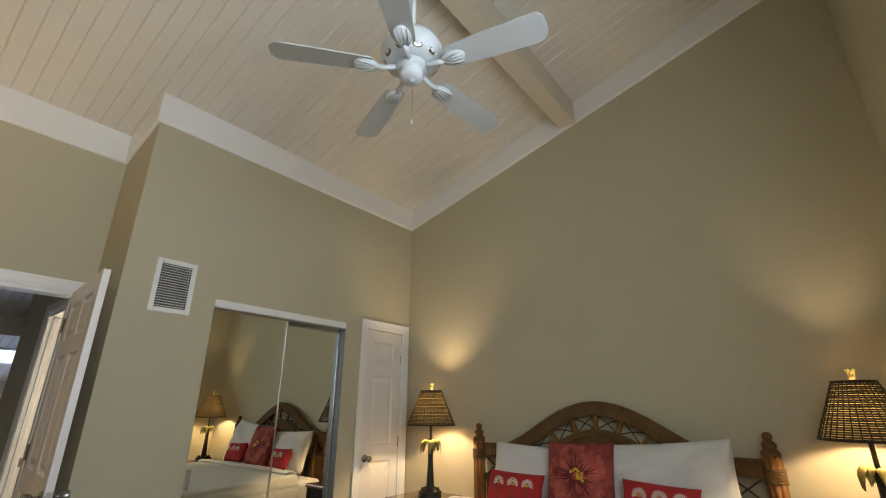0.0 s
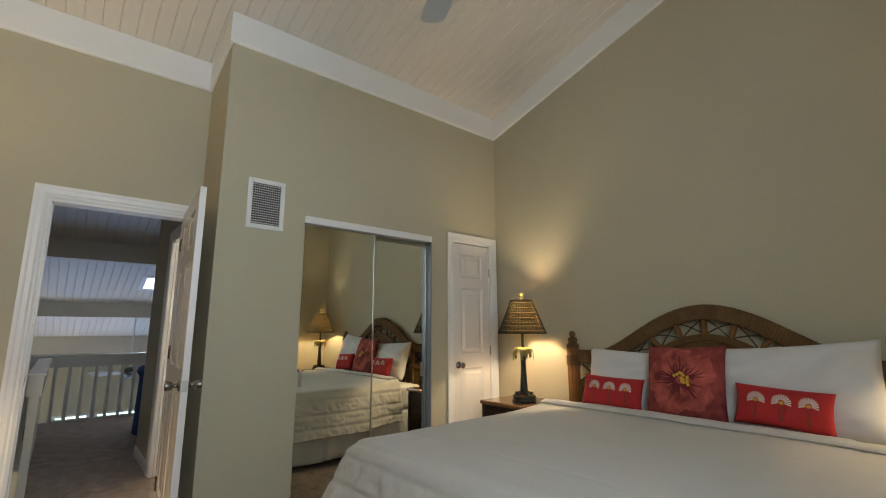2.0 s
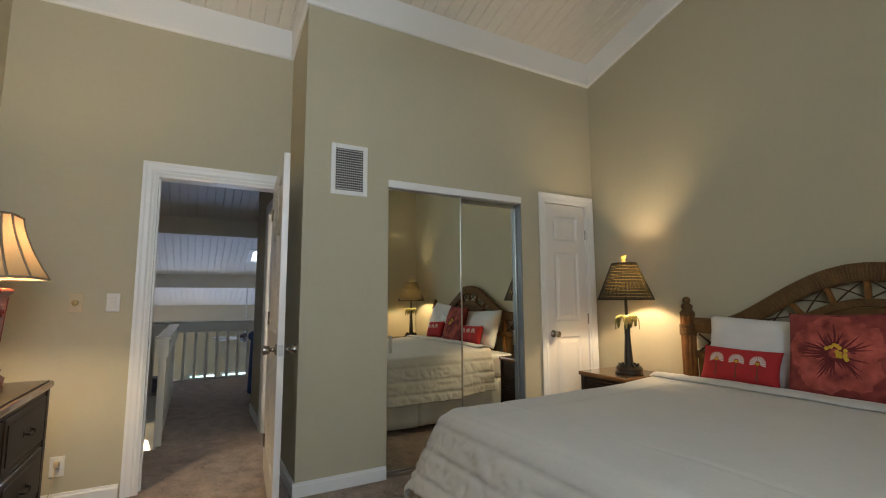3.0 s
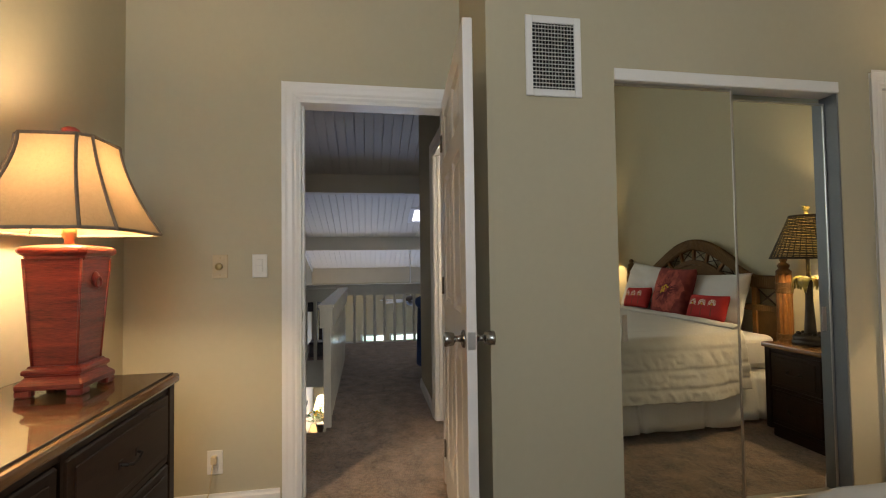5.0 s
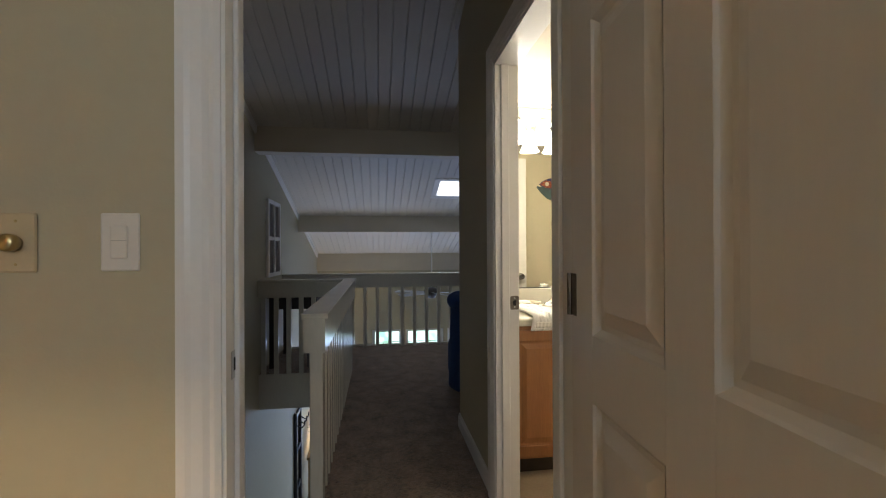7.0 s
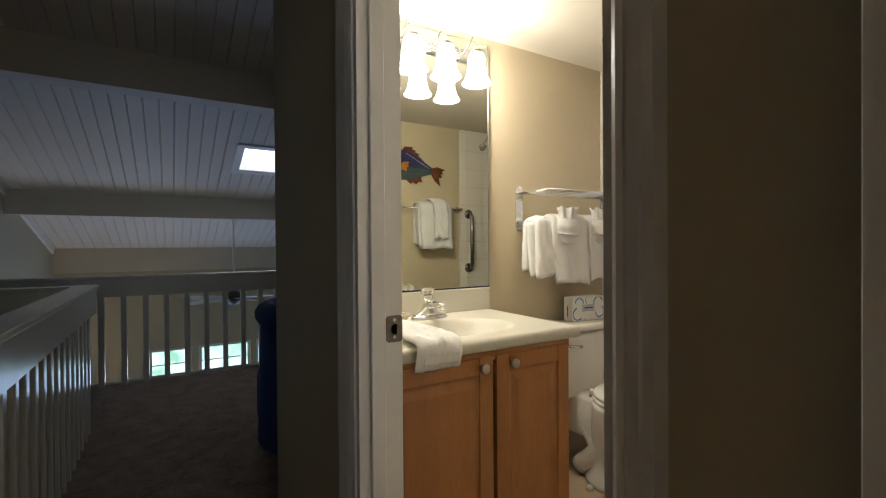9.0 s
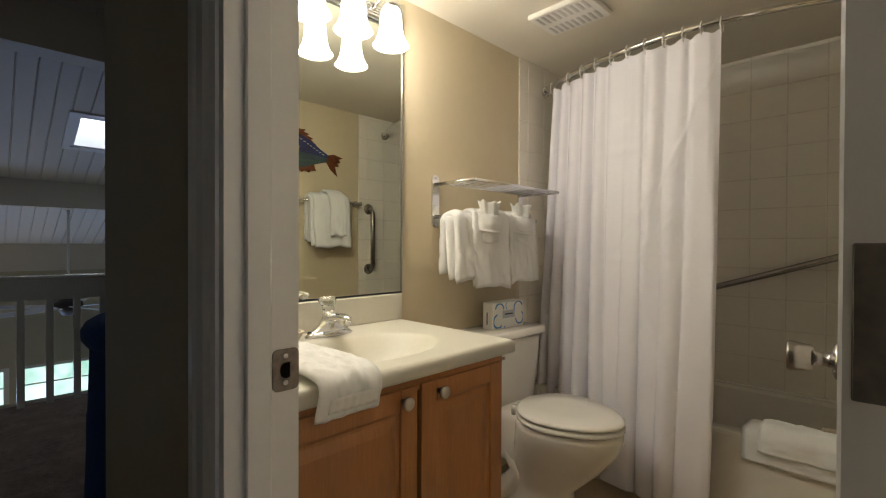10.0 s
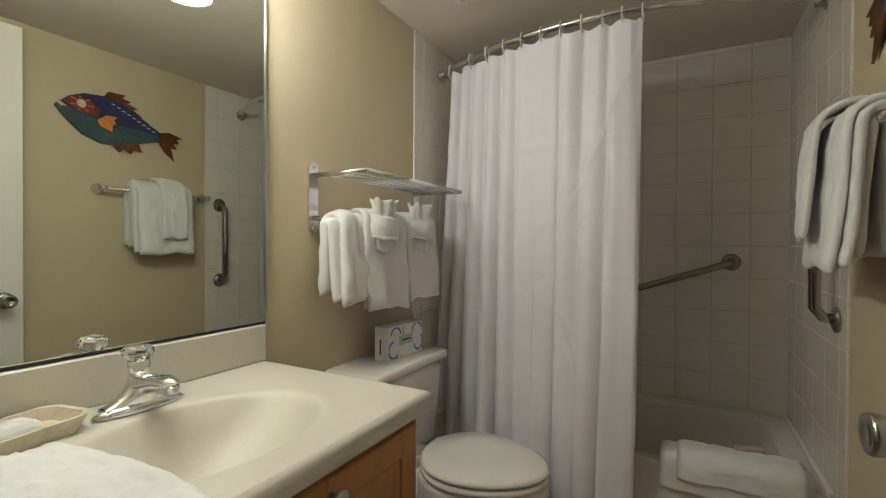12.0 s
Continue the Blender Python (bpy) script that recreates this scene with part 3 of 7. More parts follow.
# ---- bed ----
M_QUILT = mat("quilt_cotton", (0.54, 0.51, 0.465), 0.92, vary=0.035, scale=3, fine=50, bump=0.35, bump_scale=45, sheen=0.2)
M_SKIRT = mat("bed_skirt_cotton", (0.76, 0.74, 0.71), 0.92, vary=0.04, bump=0.2, bump_scale=60)
M_SHEET = mat("white_pillow_cotton", (0.68, 0.655, 0.635), 0.9, vary=0.03, scale=3, bump=0.25, bump_scale=30, sheen=0.2)
M_RATTAN = mat("honey_rattan", (0.22, 0.092, 0.024), 0.5, vary=0.35, scale=14, fine=120, bump=0.3, bump_scale=160, spec=0.3)
M_WRAP = mat("rattan_wrapping", (0.135, 0.070, 0.024), 0.55, vary=0.35, scale=10, fine=140, bump=0.5, bump_scale=220, spec=0.25)
M_CANE = mat("dark_thin_cane", (0.06, 0.030, 0.012), 0.5, vary=0.3)
M_RED = mat("red_canvas", (0.42, 0.022, 0.022), 0.85, vary=0.12, scale=5, fine=160, bump=0.3, bump_scale=400)
M_PINK = mat("faded_red_floral", (0.27, 0.050, 0.040), 0.85, vary=0.35, scale=7, fine=20, bump=0.3, bump_scale=300, tint=(0.22, 0.03, 0.03))
M_PETAL = mat("coral_petal_print", (0.46, 0.10, 0.07), 0.85, vary=0.30, scale=9, fine=22, bump=0.3, bump_scale=300, tint=(0.24, 0.035, 0.03))
M_VEIN = mat("dark_vein_print", (0.13, 0.016, 0.018), 0.85, vary=0.3)
M_STAMEN = mat("yellow_print", (0.60, 0.36, 0.03), 0.85, vary=0.2)
M_CREAM = mat("cream_stitching", (0.76, 0.71, 0.62), 0.9, vary=0.08)
M_TANST = mat("dark_red_stitching", (0.22, 0.045, 0.03), 0.9, vary=0.1)

CX, HEAD, FOOT, TOP = -1.365, 3.38, 1.42, 0.655
bed = thing("bed", "king bed with a cream quilt and rattan headboard", "bed", pose(CX, FOOT, 0))
LEN, HW = HEAD - FOOT, 1.045
part("box_spring", a_box(-0.97, 0.03, 0.12, 0.97, LEN, 0.36, bevel=0.02), M_SKIRT, bed)
part("mattress", a_box(-0.98, 0.02, 0.36, 0.98, LEN, 0.61, bevel=0.05, seg=3), M_SHEET, bed)


def quilt_point(s, q):
    """s across, q along, in metres over the cloth; what hangs past the edge goes down."""
    r = 0.07
    def bend(a, edge):
        o = abs(a) - (edge - r)
        if o <= 0:
            return a, 0.0
        sg = 1 if a > 0 else -1
        ang = min(o / r, math.pi / 2)
        return sg * (edge - r + r * math.sin(ang)), r * (1 - math.cos(ang)) + max(0, o - r * math.pi / 2)
    x, dx = bend(s, HW)
    if q < 0.9:
        yy, dy = bend(0.9 - q, 0.93)
        y = 0.9 - yy
    else:
        y, dy = q, 0.0
    drop = (dx ** 3 + dy ** 3) ** (1 / 3)
    hang = min(1.0, drop / 0.15)
    n = noise.noise(Vector((s * 2.1, q * 2.1, 3.3))) * (0.007 + 0.012 * hang) + noise.noise(Vector((s * 6, q * 6, 1.3))) * (0.0025 + 0.007 * hang) + noise.noise(Vector((s * 15, q * 15, 6.3))) * (0.0008 + 0.005 * hang)
    chan = min(abs(drop - c) for c in (0.085, 0.205, 0.315))
    run = q if dx > dy else s
    seam_v = abs((run + 0.22) % 0.62 - 0.31)
    crinkle = abs(noise.noise(Vector((s * 9 + 2.0 * q, q * 9 - 1.5 * s, drop * 6)))) + 0.5 * abs(noise.noise(Vector((s * 21, q * 21, drop * 14))))
    puff = hang * (0.0045 * min(1, chan / 0.022) ** 0.6 * min(1, seam_v / 0.022) ** 0.6 + 0.010 * min(1, crinkle * 2.2) * min(1, chan / 0.02))
    room = min(1.0, max(0.0, (1.50 - q) / 0.35)) if dx > dy else 1.0
    out = (0.04 + 0.115 * room) * min(1, drop / 0.4) ** 1.1 + n * hang + puff
    if dx > 0.03:
        x += math.copysign(out * dx / max(drop, 1e-6), s)
    if dy > 0.03:
        y -= out * dy / max(drop, 1e-6)
    crown_z = 0.03 * min(1, max(0, (q - 0.8) / 0.8)) ** 2 + 0.012 * (1 - (s / HW) ** 2) if abs(s) < HW else 0
    seam = -0.004 * math.exp(-((abs(s) - 0.78) / 0.012) ** 2) - 0.004 * math.exp(-((q - 0.30) / 0.012) ** 2) if drop < 0.02 else 0
    return Vector((x, y, TOP - drop + crown_z + n * (1 - hang) + seam))


QL, QS = 1.63 + 0.36, HW + 0.36
bm = bmesh.new()
sheet(bm, 270, 210, lambda u, v: quilt_point(-QS + 2 * QS * u, -0.38 + (QL + 0.01) * v), thick=0.012)
quilt = part("quilt", bm, M_QUILT, bed, "cream quilted bedspread, hanging over the sides", smooth=True)
bm = bmesh.new()
tube(bm, [(x / 20 * 0.97, 1.612 + 0.008 * math.sin(x), quilt_point(x / 20 * 0.97, 1.60).z + 0.010) for x in range(-20, 21)], 0.008, 8)
part("piping", bm, M_SKIRT, quilt, "dark-edged fold at the head of the quilt", smooth=True)
bm = bmesh.new()
sheet(bm, 80, 4, lambda u, v: Vector((-0.99 + 1.98 * u, 1.50 + 0.12 * v, quilt_point(-0.99 + 1.98 * u, 1.52 + 0.08 * v).z + 0.010 + 0.016 * math.sin(math.pi * v) + 0.003 * noise.noise(Vector((u * 20, v, 0))))), thick=0.008)
part("turned_edge", bm, M_QUILT, bed, smooth=True)


def skirt(p0, p1, n):
    bm = bmesh.new()
    p0, p1 = Vector(p0), Vector(p1)
    side = (p1 - p0).cross(Vector((0, 0, 1))).normalized()
    def f(u, v):
        pleat = 0.030 * math.exp(-((u * n) % 1 - 0.5) ** 2 / 0.0012) + 0.009 * v * math.sin(u * n * 9 + 2 * noise.noise(Vector((u * 9, p0.x, p0.y)))) + 0.006 * noise.noise(Vector((u * 14, v * 2, p0.x)))
        return p0.lerp(p1, u) + Vector((0, 0, 0.36 - 0.325 * v + 0.004 * noise.noise(Vector((u * 8, 5, 1))))) - side * (pleat - 0.03 * v)
    sheet(bm, 160, 5, f, thick=0.003)
    part("skirt", bm, M_SKIRT, bed, "pleated cotton bed skirt", smooth=True)


skirt((-1.045, LEN, 0), (-1.045, -0.03, 0), 4)
skirt((-1.045, -0.03, 0), (1.045, -0.03, 0), 4)
skirt((1.045, -0.03, 0), (1.045, LEN, 0), 4)
for x in (-0.9, 0.9):
    for yy in (0.12, LEN - 0.12):
        part("foot", a_box(x - 0.03, yy - 0.03, 0.0, x + 0.03, yy + 0.03, 0.12), M_DARK, bed)

# rattan headboard
hb = thing("headboard", "arched honey rattan headboard with turned posts", "headboard", pose(CX, 3.425, 0))


def flat_band(bm, pts, wide, deep, ridge=0.0):
    """A flat strip round which cane is wound, along points in the x z plane."""
    rings = []
    n = len(pts)
    for i, (x, z) in enumerate(pts):
        a, b = pts[max(i - 1, 0)], pts[min(i + 1, n - 1)]
        d = Vector((b[0] - a[0], 0, b[1] - a[1])).normalized()
        nrm = Vector((-d.z, 0, d.x))
        k = ridge if i % 2 else 0
        ring = []
        for s, t in ((-1, -0.6), (-0.8, -1), (0.8, -1), (1, -0.6), (1, 0.6), (0.8, 1), (-0.8, 1), (-1, 0.6)):
            ring.append(bm.verts.new(Vector((x, 0, z)) + nrm * s * (wide / 2 + k) + Vector((0, t * (deep / 2 + k), 0))))
        rings.append(ring)
    for a, b in zip(rings, rings[1:]):
        for j in range(8):
            bm.faces.new((a[j], a[(j + 1) % 8], b[(j + 1) % 8], b[j]))
    bm.faces.new(rings[0]), bm.faces.new(rings[-1])


def bell(x, base, rise, half):
    c = 0.5 + 0.5 * math.cos(math.pi * min(1, abs(x) / half))
    return base + rise * c ** 0.80


bm = bmesh.new()
flat_band(bm, [(-0.98 + 1.96 * i / 240, bell(-0.98 + 1.96 * i / 240, 1.005, 0.325, 0.80)) for i in range(241)], 0.098, 0.045, 0.0036)
part("arch", bm, M_WRAP, hb, "wide cane-wrapped arch", smooth=False)
bm = bmesh.new()
flat_band(bm, [(-0.60 + 1.2 * i / 150, bell(-0.60 + 1.2 * i / 150, 0.93, 0.235, 0.62)) for i in range(151)], 0.045, 0.035, 0.0015)
part("inner_arch", bm, M_WRAP, hb)
bm = bmesh.new()
pts = [(-0.58 + 1.16 * i / 40, bell(-0.58 + 1.16 * i / 40, 0.92, 0.22, 0.62)) for i in range(41)]
prism(bm, [(-0.58, 0.5), *pts, (0.58, 0.5)], 0.012, pose(0, -0.006, 0))
part("woven_panel", bm, M_WRAP, hb, "brown woven rattan panel")
for x in (-0.30, -0.15, 0.0, 0.15, 0.30):
    bm = bmesh.new()
    z0, z1 = bell(x, 0.93, 0.235, 0.62) + 0.015, bell(x * 1.25, 1.005, 0.325, 0.80) - 0.035
    flat_band(bm, [(x, z0), (x * 1.25, z1)], 0.028, 0.026)
    part("spoke", bm, M_RATTAN, hb)
sp = [-0.52, -0.30, -0.15, 0.0, 0.15, 0.30, 0.52]
for a, b in zip(sp, sp[1:]):
    for flip in (0, 1):
        bm = bmesh.new()
        p, q = (a, b) if not flip else (b, a)
        z0, z1 = bell(p, 0.93, 0.235, 0.62) + 0.02, bell(q * 1.22, 1.005, 0.325, 0.80) - 0.04
        tube(bm, [(p + (q * 1.22 - p) * k / 6, 0.006 * (1 - 2 * flip), z0 + (z1 - z0) * k / 6 + 0.012 * math.sin(math.pi * k / 6)) for k in range(7)], 0.0045, 6)
        part("cane_cross", bm, M_CANE, hb, "thin dark crossed cane")
for s in (-1, 1):
    bm = bmesh.new()
    flat_band(bm, [(s * (0.62 + 0.36 * i / 40), 0.80) for i in range(41)], 0.05, 0.04, 0.002)
    part("lower_rail", bm, M_WRAP, hb)
    bm = bmesh.new()
    flat_band(bm, [(s * 0.76, 0.45), (s * 0.76, 0.97)], 0.045, 0.04)
    part("stile", bm, M_RATTAN, hb)
    for flip in (-1, 1):
        bm = bmesh.new()
        tube(bm, [(s * 0.79, 0, 0.885 - flip * 0.06), (s * 0.95, 0, 0.885 + flip * 0.06)], 0.006, 6)
        part("cane_cross", bm, M_CANE, hb, "thin dark crossed cane")
    bm = bmesh.new()
    box(bm, min(s * 0.78, s * 0.96), -0.008, 0.45, max(s * 0.78, s * 0.96), 0.008, 0.78)
    part("side_panel", bm, M_WRAP, hb, "brown woven rattan panel")
    post = new("post")
    post.parent = hb
    post.matrix_basis = pose(s * 1.022, -0.01, 0)
    for k in range(8):
        bm = bmesh.new()
        a = math.tau * k / 8
        tube(bm, [(0.034 * math.cos(a), 0.034 * math.sin(a), z) for z in (0.0, 0.4, 0.8, 1.075)], 0.0165, 8)
        part("cane", bm, M_RATTAN, post, smooth=True)
    bm = bmesh.new()
    lathe(bm, [(0.0, 1.065), (0.046, 1.065), (0.050, 1.075), (0.050, 1.095), (0.040, 1.105), (0.032, 1.115), (0.038, 1.128), (0.040, 1.140), (0.030, 1.152), (0.018, 1.160), (0.024, 1.172), (0.027, 1.184), (0.022, 1.198), (0.010, 1.206), (0, 1.208)], 20)
    part("finial", bm, M_WRAP, post, "turned wooden finial", smooth=True)
    for z in (0.93, 0.55):
        bm = bmesh.new()
        tube(bm, [(0.053 * math.cos(math.tau * k / 20), 0.053 * math.sin(math.tau * k / 20), z + 0.0088 * k / 20) for k in range(181)], 0.005, 6)
        part("binding", bm, M_WRAP, post, "cane binding")


# ---- pillows ----
def pillow_point(a, b, w, h, d, pinch=0.06):
    """a, b from -1 to 1 over the face; the side of the face by the sign of d."""
    k = max(0.0, (1 - abs(a) ** 4.5) * (1 - abs(b) ** 4.0)) ** 0.5
    x = a * w / 2 * (1 - pinch * (1 - abs(b) ** 2) * abs(a) ** 2)
    z = b * h / 2 * (1 - pinch * (1 - abs(a) ** 2) * abs(b) ** 2)
    return Vector((x, -d / 2 * k, z))


def pillow(name, label, m, w, h, d, material, crease=0.006, seed=0.0, group=""):
    p = thing(name, label, "pillow", m, group)
    bm = bmesh.new()
    for s in (1, -1):
        def f(u, v):
            q = pillow_point(2 * u - 1, 2 * v - 1, w, h, d * s)
            edge = min(1.0, 6 * min(u, 1 - u, v, 1 - v))
            n = noise.noise(Vector((q.x * 5, q.z * 5, seed))) + 0.6 * noise.noise(Vector((q.x * 4 + q.z * 9, q.z * 16 - q.x * 5, seed + 4)))
            return q + Vector((0, -s * crease * n * edge, 0))
        sheet(bm, 36, 28, f)
    bmesh.ops.remove_doubles(bm, verts=bm.verts, dist=0.0006)
    part("cushion" if name != "bed_pillow" else "case", bm, material, p, smooth=True)
    return p


pillow("bed_pillow", "plump white cotton bed pillow against the headboard", pose(-1.695, 3.285, 0.85, -17, 1.5, 0), 0.98, 0.45, 0.17, M_SHEET, 0.024, 1.0, "white bed pillows")
pillow("bed_pillow", "plump white cotton bed pillow, one corner raised", pose(-0.915, 3.275, 0.885, -18, -5.0, 0), 0.85, 0.52, 0.18, M_SHEET, 0.040, 7.0, "white bed pillows")
pf = pose(-1.408, 3.155, 0.888, -16, -2, 0)
flower = pillow("flower_pillow", "square faded red throw pillow with a hibiscus print", pf, 0.475, 0.475, 0.15, M_PINK, 0.004, 3.0)


def on_pillow(name, outline, dims, material, parent, lift=0.0015, label=""):
    """A flat printed or stitched patch that follows the cushion's face; outline in shares of the half size."""
    bm = bmesh.new()
    cx = sum(p[0] for p in outline) / len(outline)
    cz = sum(p[1] for p in outline) / len(outline)
    rings = []
    for k in (0.0, 0.34, 0.67, 1.0):
        rings.append([bm.verts.new(pillow_point(cx + (a - cx) * k, cz + (b - cz) * k, *dims) + Vector((0, -lift - 0.0035, 0))) for a, b in (outline if k else outline[:1])])
    n = len(outline)
    for i in range(n):
        bm.faces.new((rings[0][0], rings[1][i], rings[1][(i + 1) % n]))
    for a, b in zip(rings[1:], rings[2:]):
        for i in range(n):
            bm.faces.new((a[i], b[i], b[(i + 1) % n], a[(i + 1) % n]))
    return part(name, bm, material, parent, label, smooth=True)


FD = (0.475, 0.475, 0.15)
rnd = random.Random(5)
for k in range(5):
    a0 = math.tau * k / 5 + 0.5
    out = []
    for i in range(22):
        t = math.tau * i / 22
        rr = 0.47 + 0.42 * math.cos(t) + 0.045 * math.sin(7 * t + k)
        ww = 0.40 * math.sin(t) * (1 + 0.30 * math.cos(t)) + 0.035 * math.sin(9 * t + k)
        out.append((rr * math.cos(a0) - ww * math.sin(a0), rr * math.sin(a0) + ww * math.cos(a0) + 0.02))
    out = [(min(0.93, max(-0.93, x)), min(0.93, max(-0.93, z))) for x, z in out]
    on_pillow("petal", out, FD, M_PETAL, flower, 0.001 + 0.0006 * k)
    for i in range(7):
        b0, r1 = a0 + (i - 3) * 0.155 + rnd.uniform(-0.04, 0.04), rnd.uniform(0.45, 0.74) - 0.04 * abs(i - 3)
        vein = []
        for j in range(5):
            r, b = 0.10 + (r1 - 0.10) * j / 4, b0 + 0.05 * math.sin(j + i + k)
            vein.append((r * math.cos(b), r * math.sin(b) + 0.02, 0.024 * (1 - j / 4) ** 0.7 + 0.003, b))
        side = [(x - w * math.sin(b), z + w * math.cos(b)) for x, z, w, b in vein] + [(x + w * math.sin(b), z - w * math.cos(b)) for x, z, w, b in reversed(vein)]
        on_pillow("vein", side, FD, M_VEIN, flower, 0.0022 + 0.0006 * k)
for k in range(14):
    a0, rr = rnd.uniform(-0.5, 2.6), rnd.uniform(0.02, 0.22)
    x, z = rr * math.cos(a0) + 0.02, rr * math.sin(a0) - 0.02
    on_pillow("stamen", [(x + 0.045 * math.cos(t), z + 0.045 * math.sin(t)) for t in [math.tau * i / 6 for i in range(6)]], FD, M_STAMEN, flower, 0.0055)

RD = (0.44, 0.215, 0.10)
for rx, rz_, tilt, yaw in ((-1.885, 0.792, 1.5, 2), (-0.910, 0.806, 3.0, 3)):
    rp = pillow("red_pillow", "small red oblong pillow with three white stitched palms", pose(rx, 3.115, rz_, -18, tilt, yaw), *RD, M_RED, 0.003, rx, "red palm pillows")
    for c in (-0.52, 0.0, 0.52):
        for k in range(13):
            a = radians(-14 + 208 * k / 12)
            ca, sa = math.cos(a) * 0.49, math.sin(a)
            i0, i1, w = 0.13, 0.40, 0.030
            px, pz = -math.sin(a) * 0.49, math.cos(a)
            q = [(c + 0.02 + ca * i0 - px * w * 0.5, 0.18 + sa * i0 - pz * w * 0.5), (c + 0.02 + ca * i1 - px * w, 0.18 + sa * i1 - pz * w),
                 (c + 0.02 + ca * i1 + px * w, 0.18 + sa * i1 + pz * w), (c + 0.02 + ca * i0 + px * w * 0.5, 0.18 + sa * i0 + pz * w * 0.5)]
            on_pillow("stitched_leaf", q, RD, M_CREAM, rp, 0.001)
        on_pillow("stitched_trunk", [(c - 0.02, -0.75), (c + 0.05, -0.75), (c + 0.035, 0.14), (c + 0.0, 0.14)], RD, M_TANST, rp, 0.001)
        on_pillow("stitched_heart", [(c + 0.02 + 0.05 * math.cos(t), 0.16 + 0.08 * math.sin(t)) for t in [math.tau * i / 8 for i in range(8)]], RD, M_STAMEN, rp, 0.0015)
        for s in (-1, 1):
            on_pillow("stitched_curl", [(c + 0.02 + s * 0.13 + 0.022 * math.cos(t), -0.12 + 0.06 * math.sin(t)) for t in [math.tau * i / 8 for i in range(8)]], RD, M_TANST, rp, 0.001)

# ---- nightstands, dresser and lamps ----
M_WALNUT = mat("dark_stained_wood", (0.024, 0.011, 0.005), 0.5, vary=0.35, scale=4, fine=50, bump=0.12, bump_scale=80, stretch=(0.25, 3, 3), coat=0.06, spec=0.25)
M_TOPWOOD = mat("brown_wood_top", (0.19, 0.088, 0.030), 0.22, vary=0.30, scale=4, fine=60, bump=0.06, bump_scale=80, stretch=(0.25, 4, 4), coat=0.5)
M_PULL = mat("dark_bronze_pull", (0.025, 0.018, 0.012), 0.55, 0.6, vary=0.2)
M_BRONZE = mat("dark_bronze_resin", (0.030, 0.022, 0.014), 0.42, vary=0.4, scale=25, bump=0.5, bump_scale=110)
M_FROND = mat("olive_gilt_frond", (0.22, 0.19, 0.055), 0.42, vary=0.35, scale=20, bump=0.3, bump_scale=90)
M_WICKER = mat("dark_wicker", (0.016, 0.010, 0.006), 0.6, vary=0.4, scale=60, bump=0.4, bump_scale=300)
M_LINER = thin_cloth("cream_shade_liner", (0.60, 0.43, 0.19), 0.065)
M_SHADE = thin_cloth("tan_bell_shade", (0.42, 0.28, 0.145), 0.065, bump=0.5, bump_scale=120)
M_RIB = mat("shade_braid", (0.22, 0.165, 0.115), 0.9, vary=0.2)
M_REDWOOD = mat("red_lacquered_wood", (0.23, 0.028, 0.016), 0.30, vary=0.30, scale=10, fine=90, bump=0.45, bump_scale=60, stretch=(0.5, 0.5, 6), coat=0.3, tint=(0.12, 0.012, 0.010))
M_BULB = mat("lit_bulb", (1, 0.9, 0.7), 0.5, vary=0.0, emit=(1.0, 0.78, 0.45), emit_power=14.0)
M_GLASSTOP = mat("clear_glass", (0.9, 0.95, 0.93), 0.02, trans=1.0, vary=0.0)


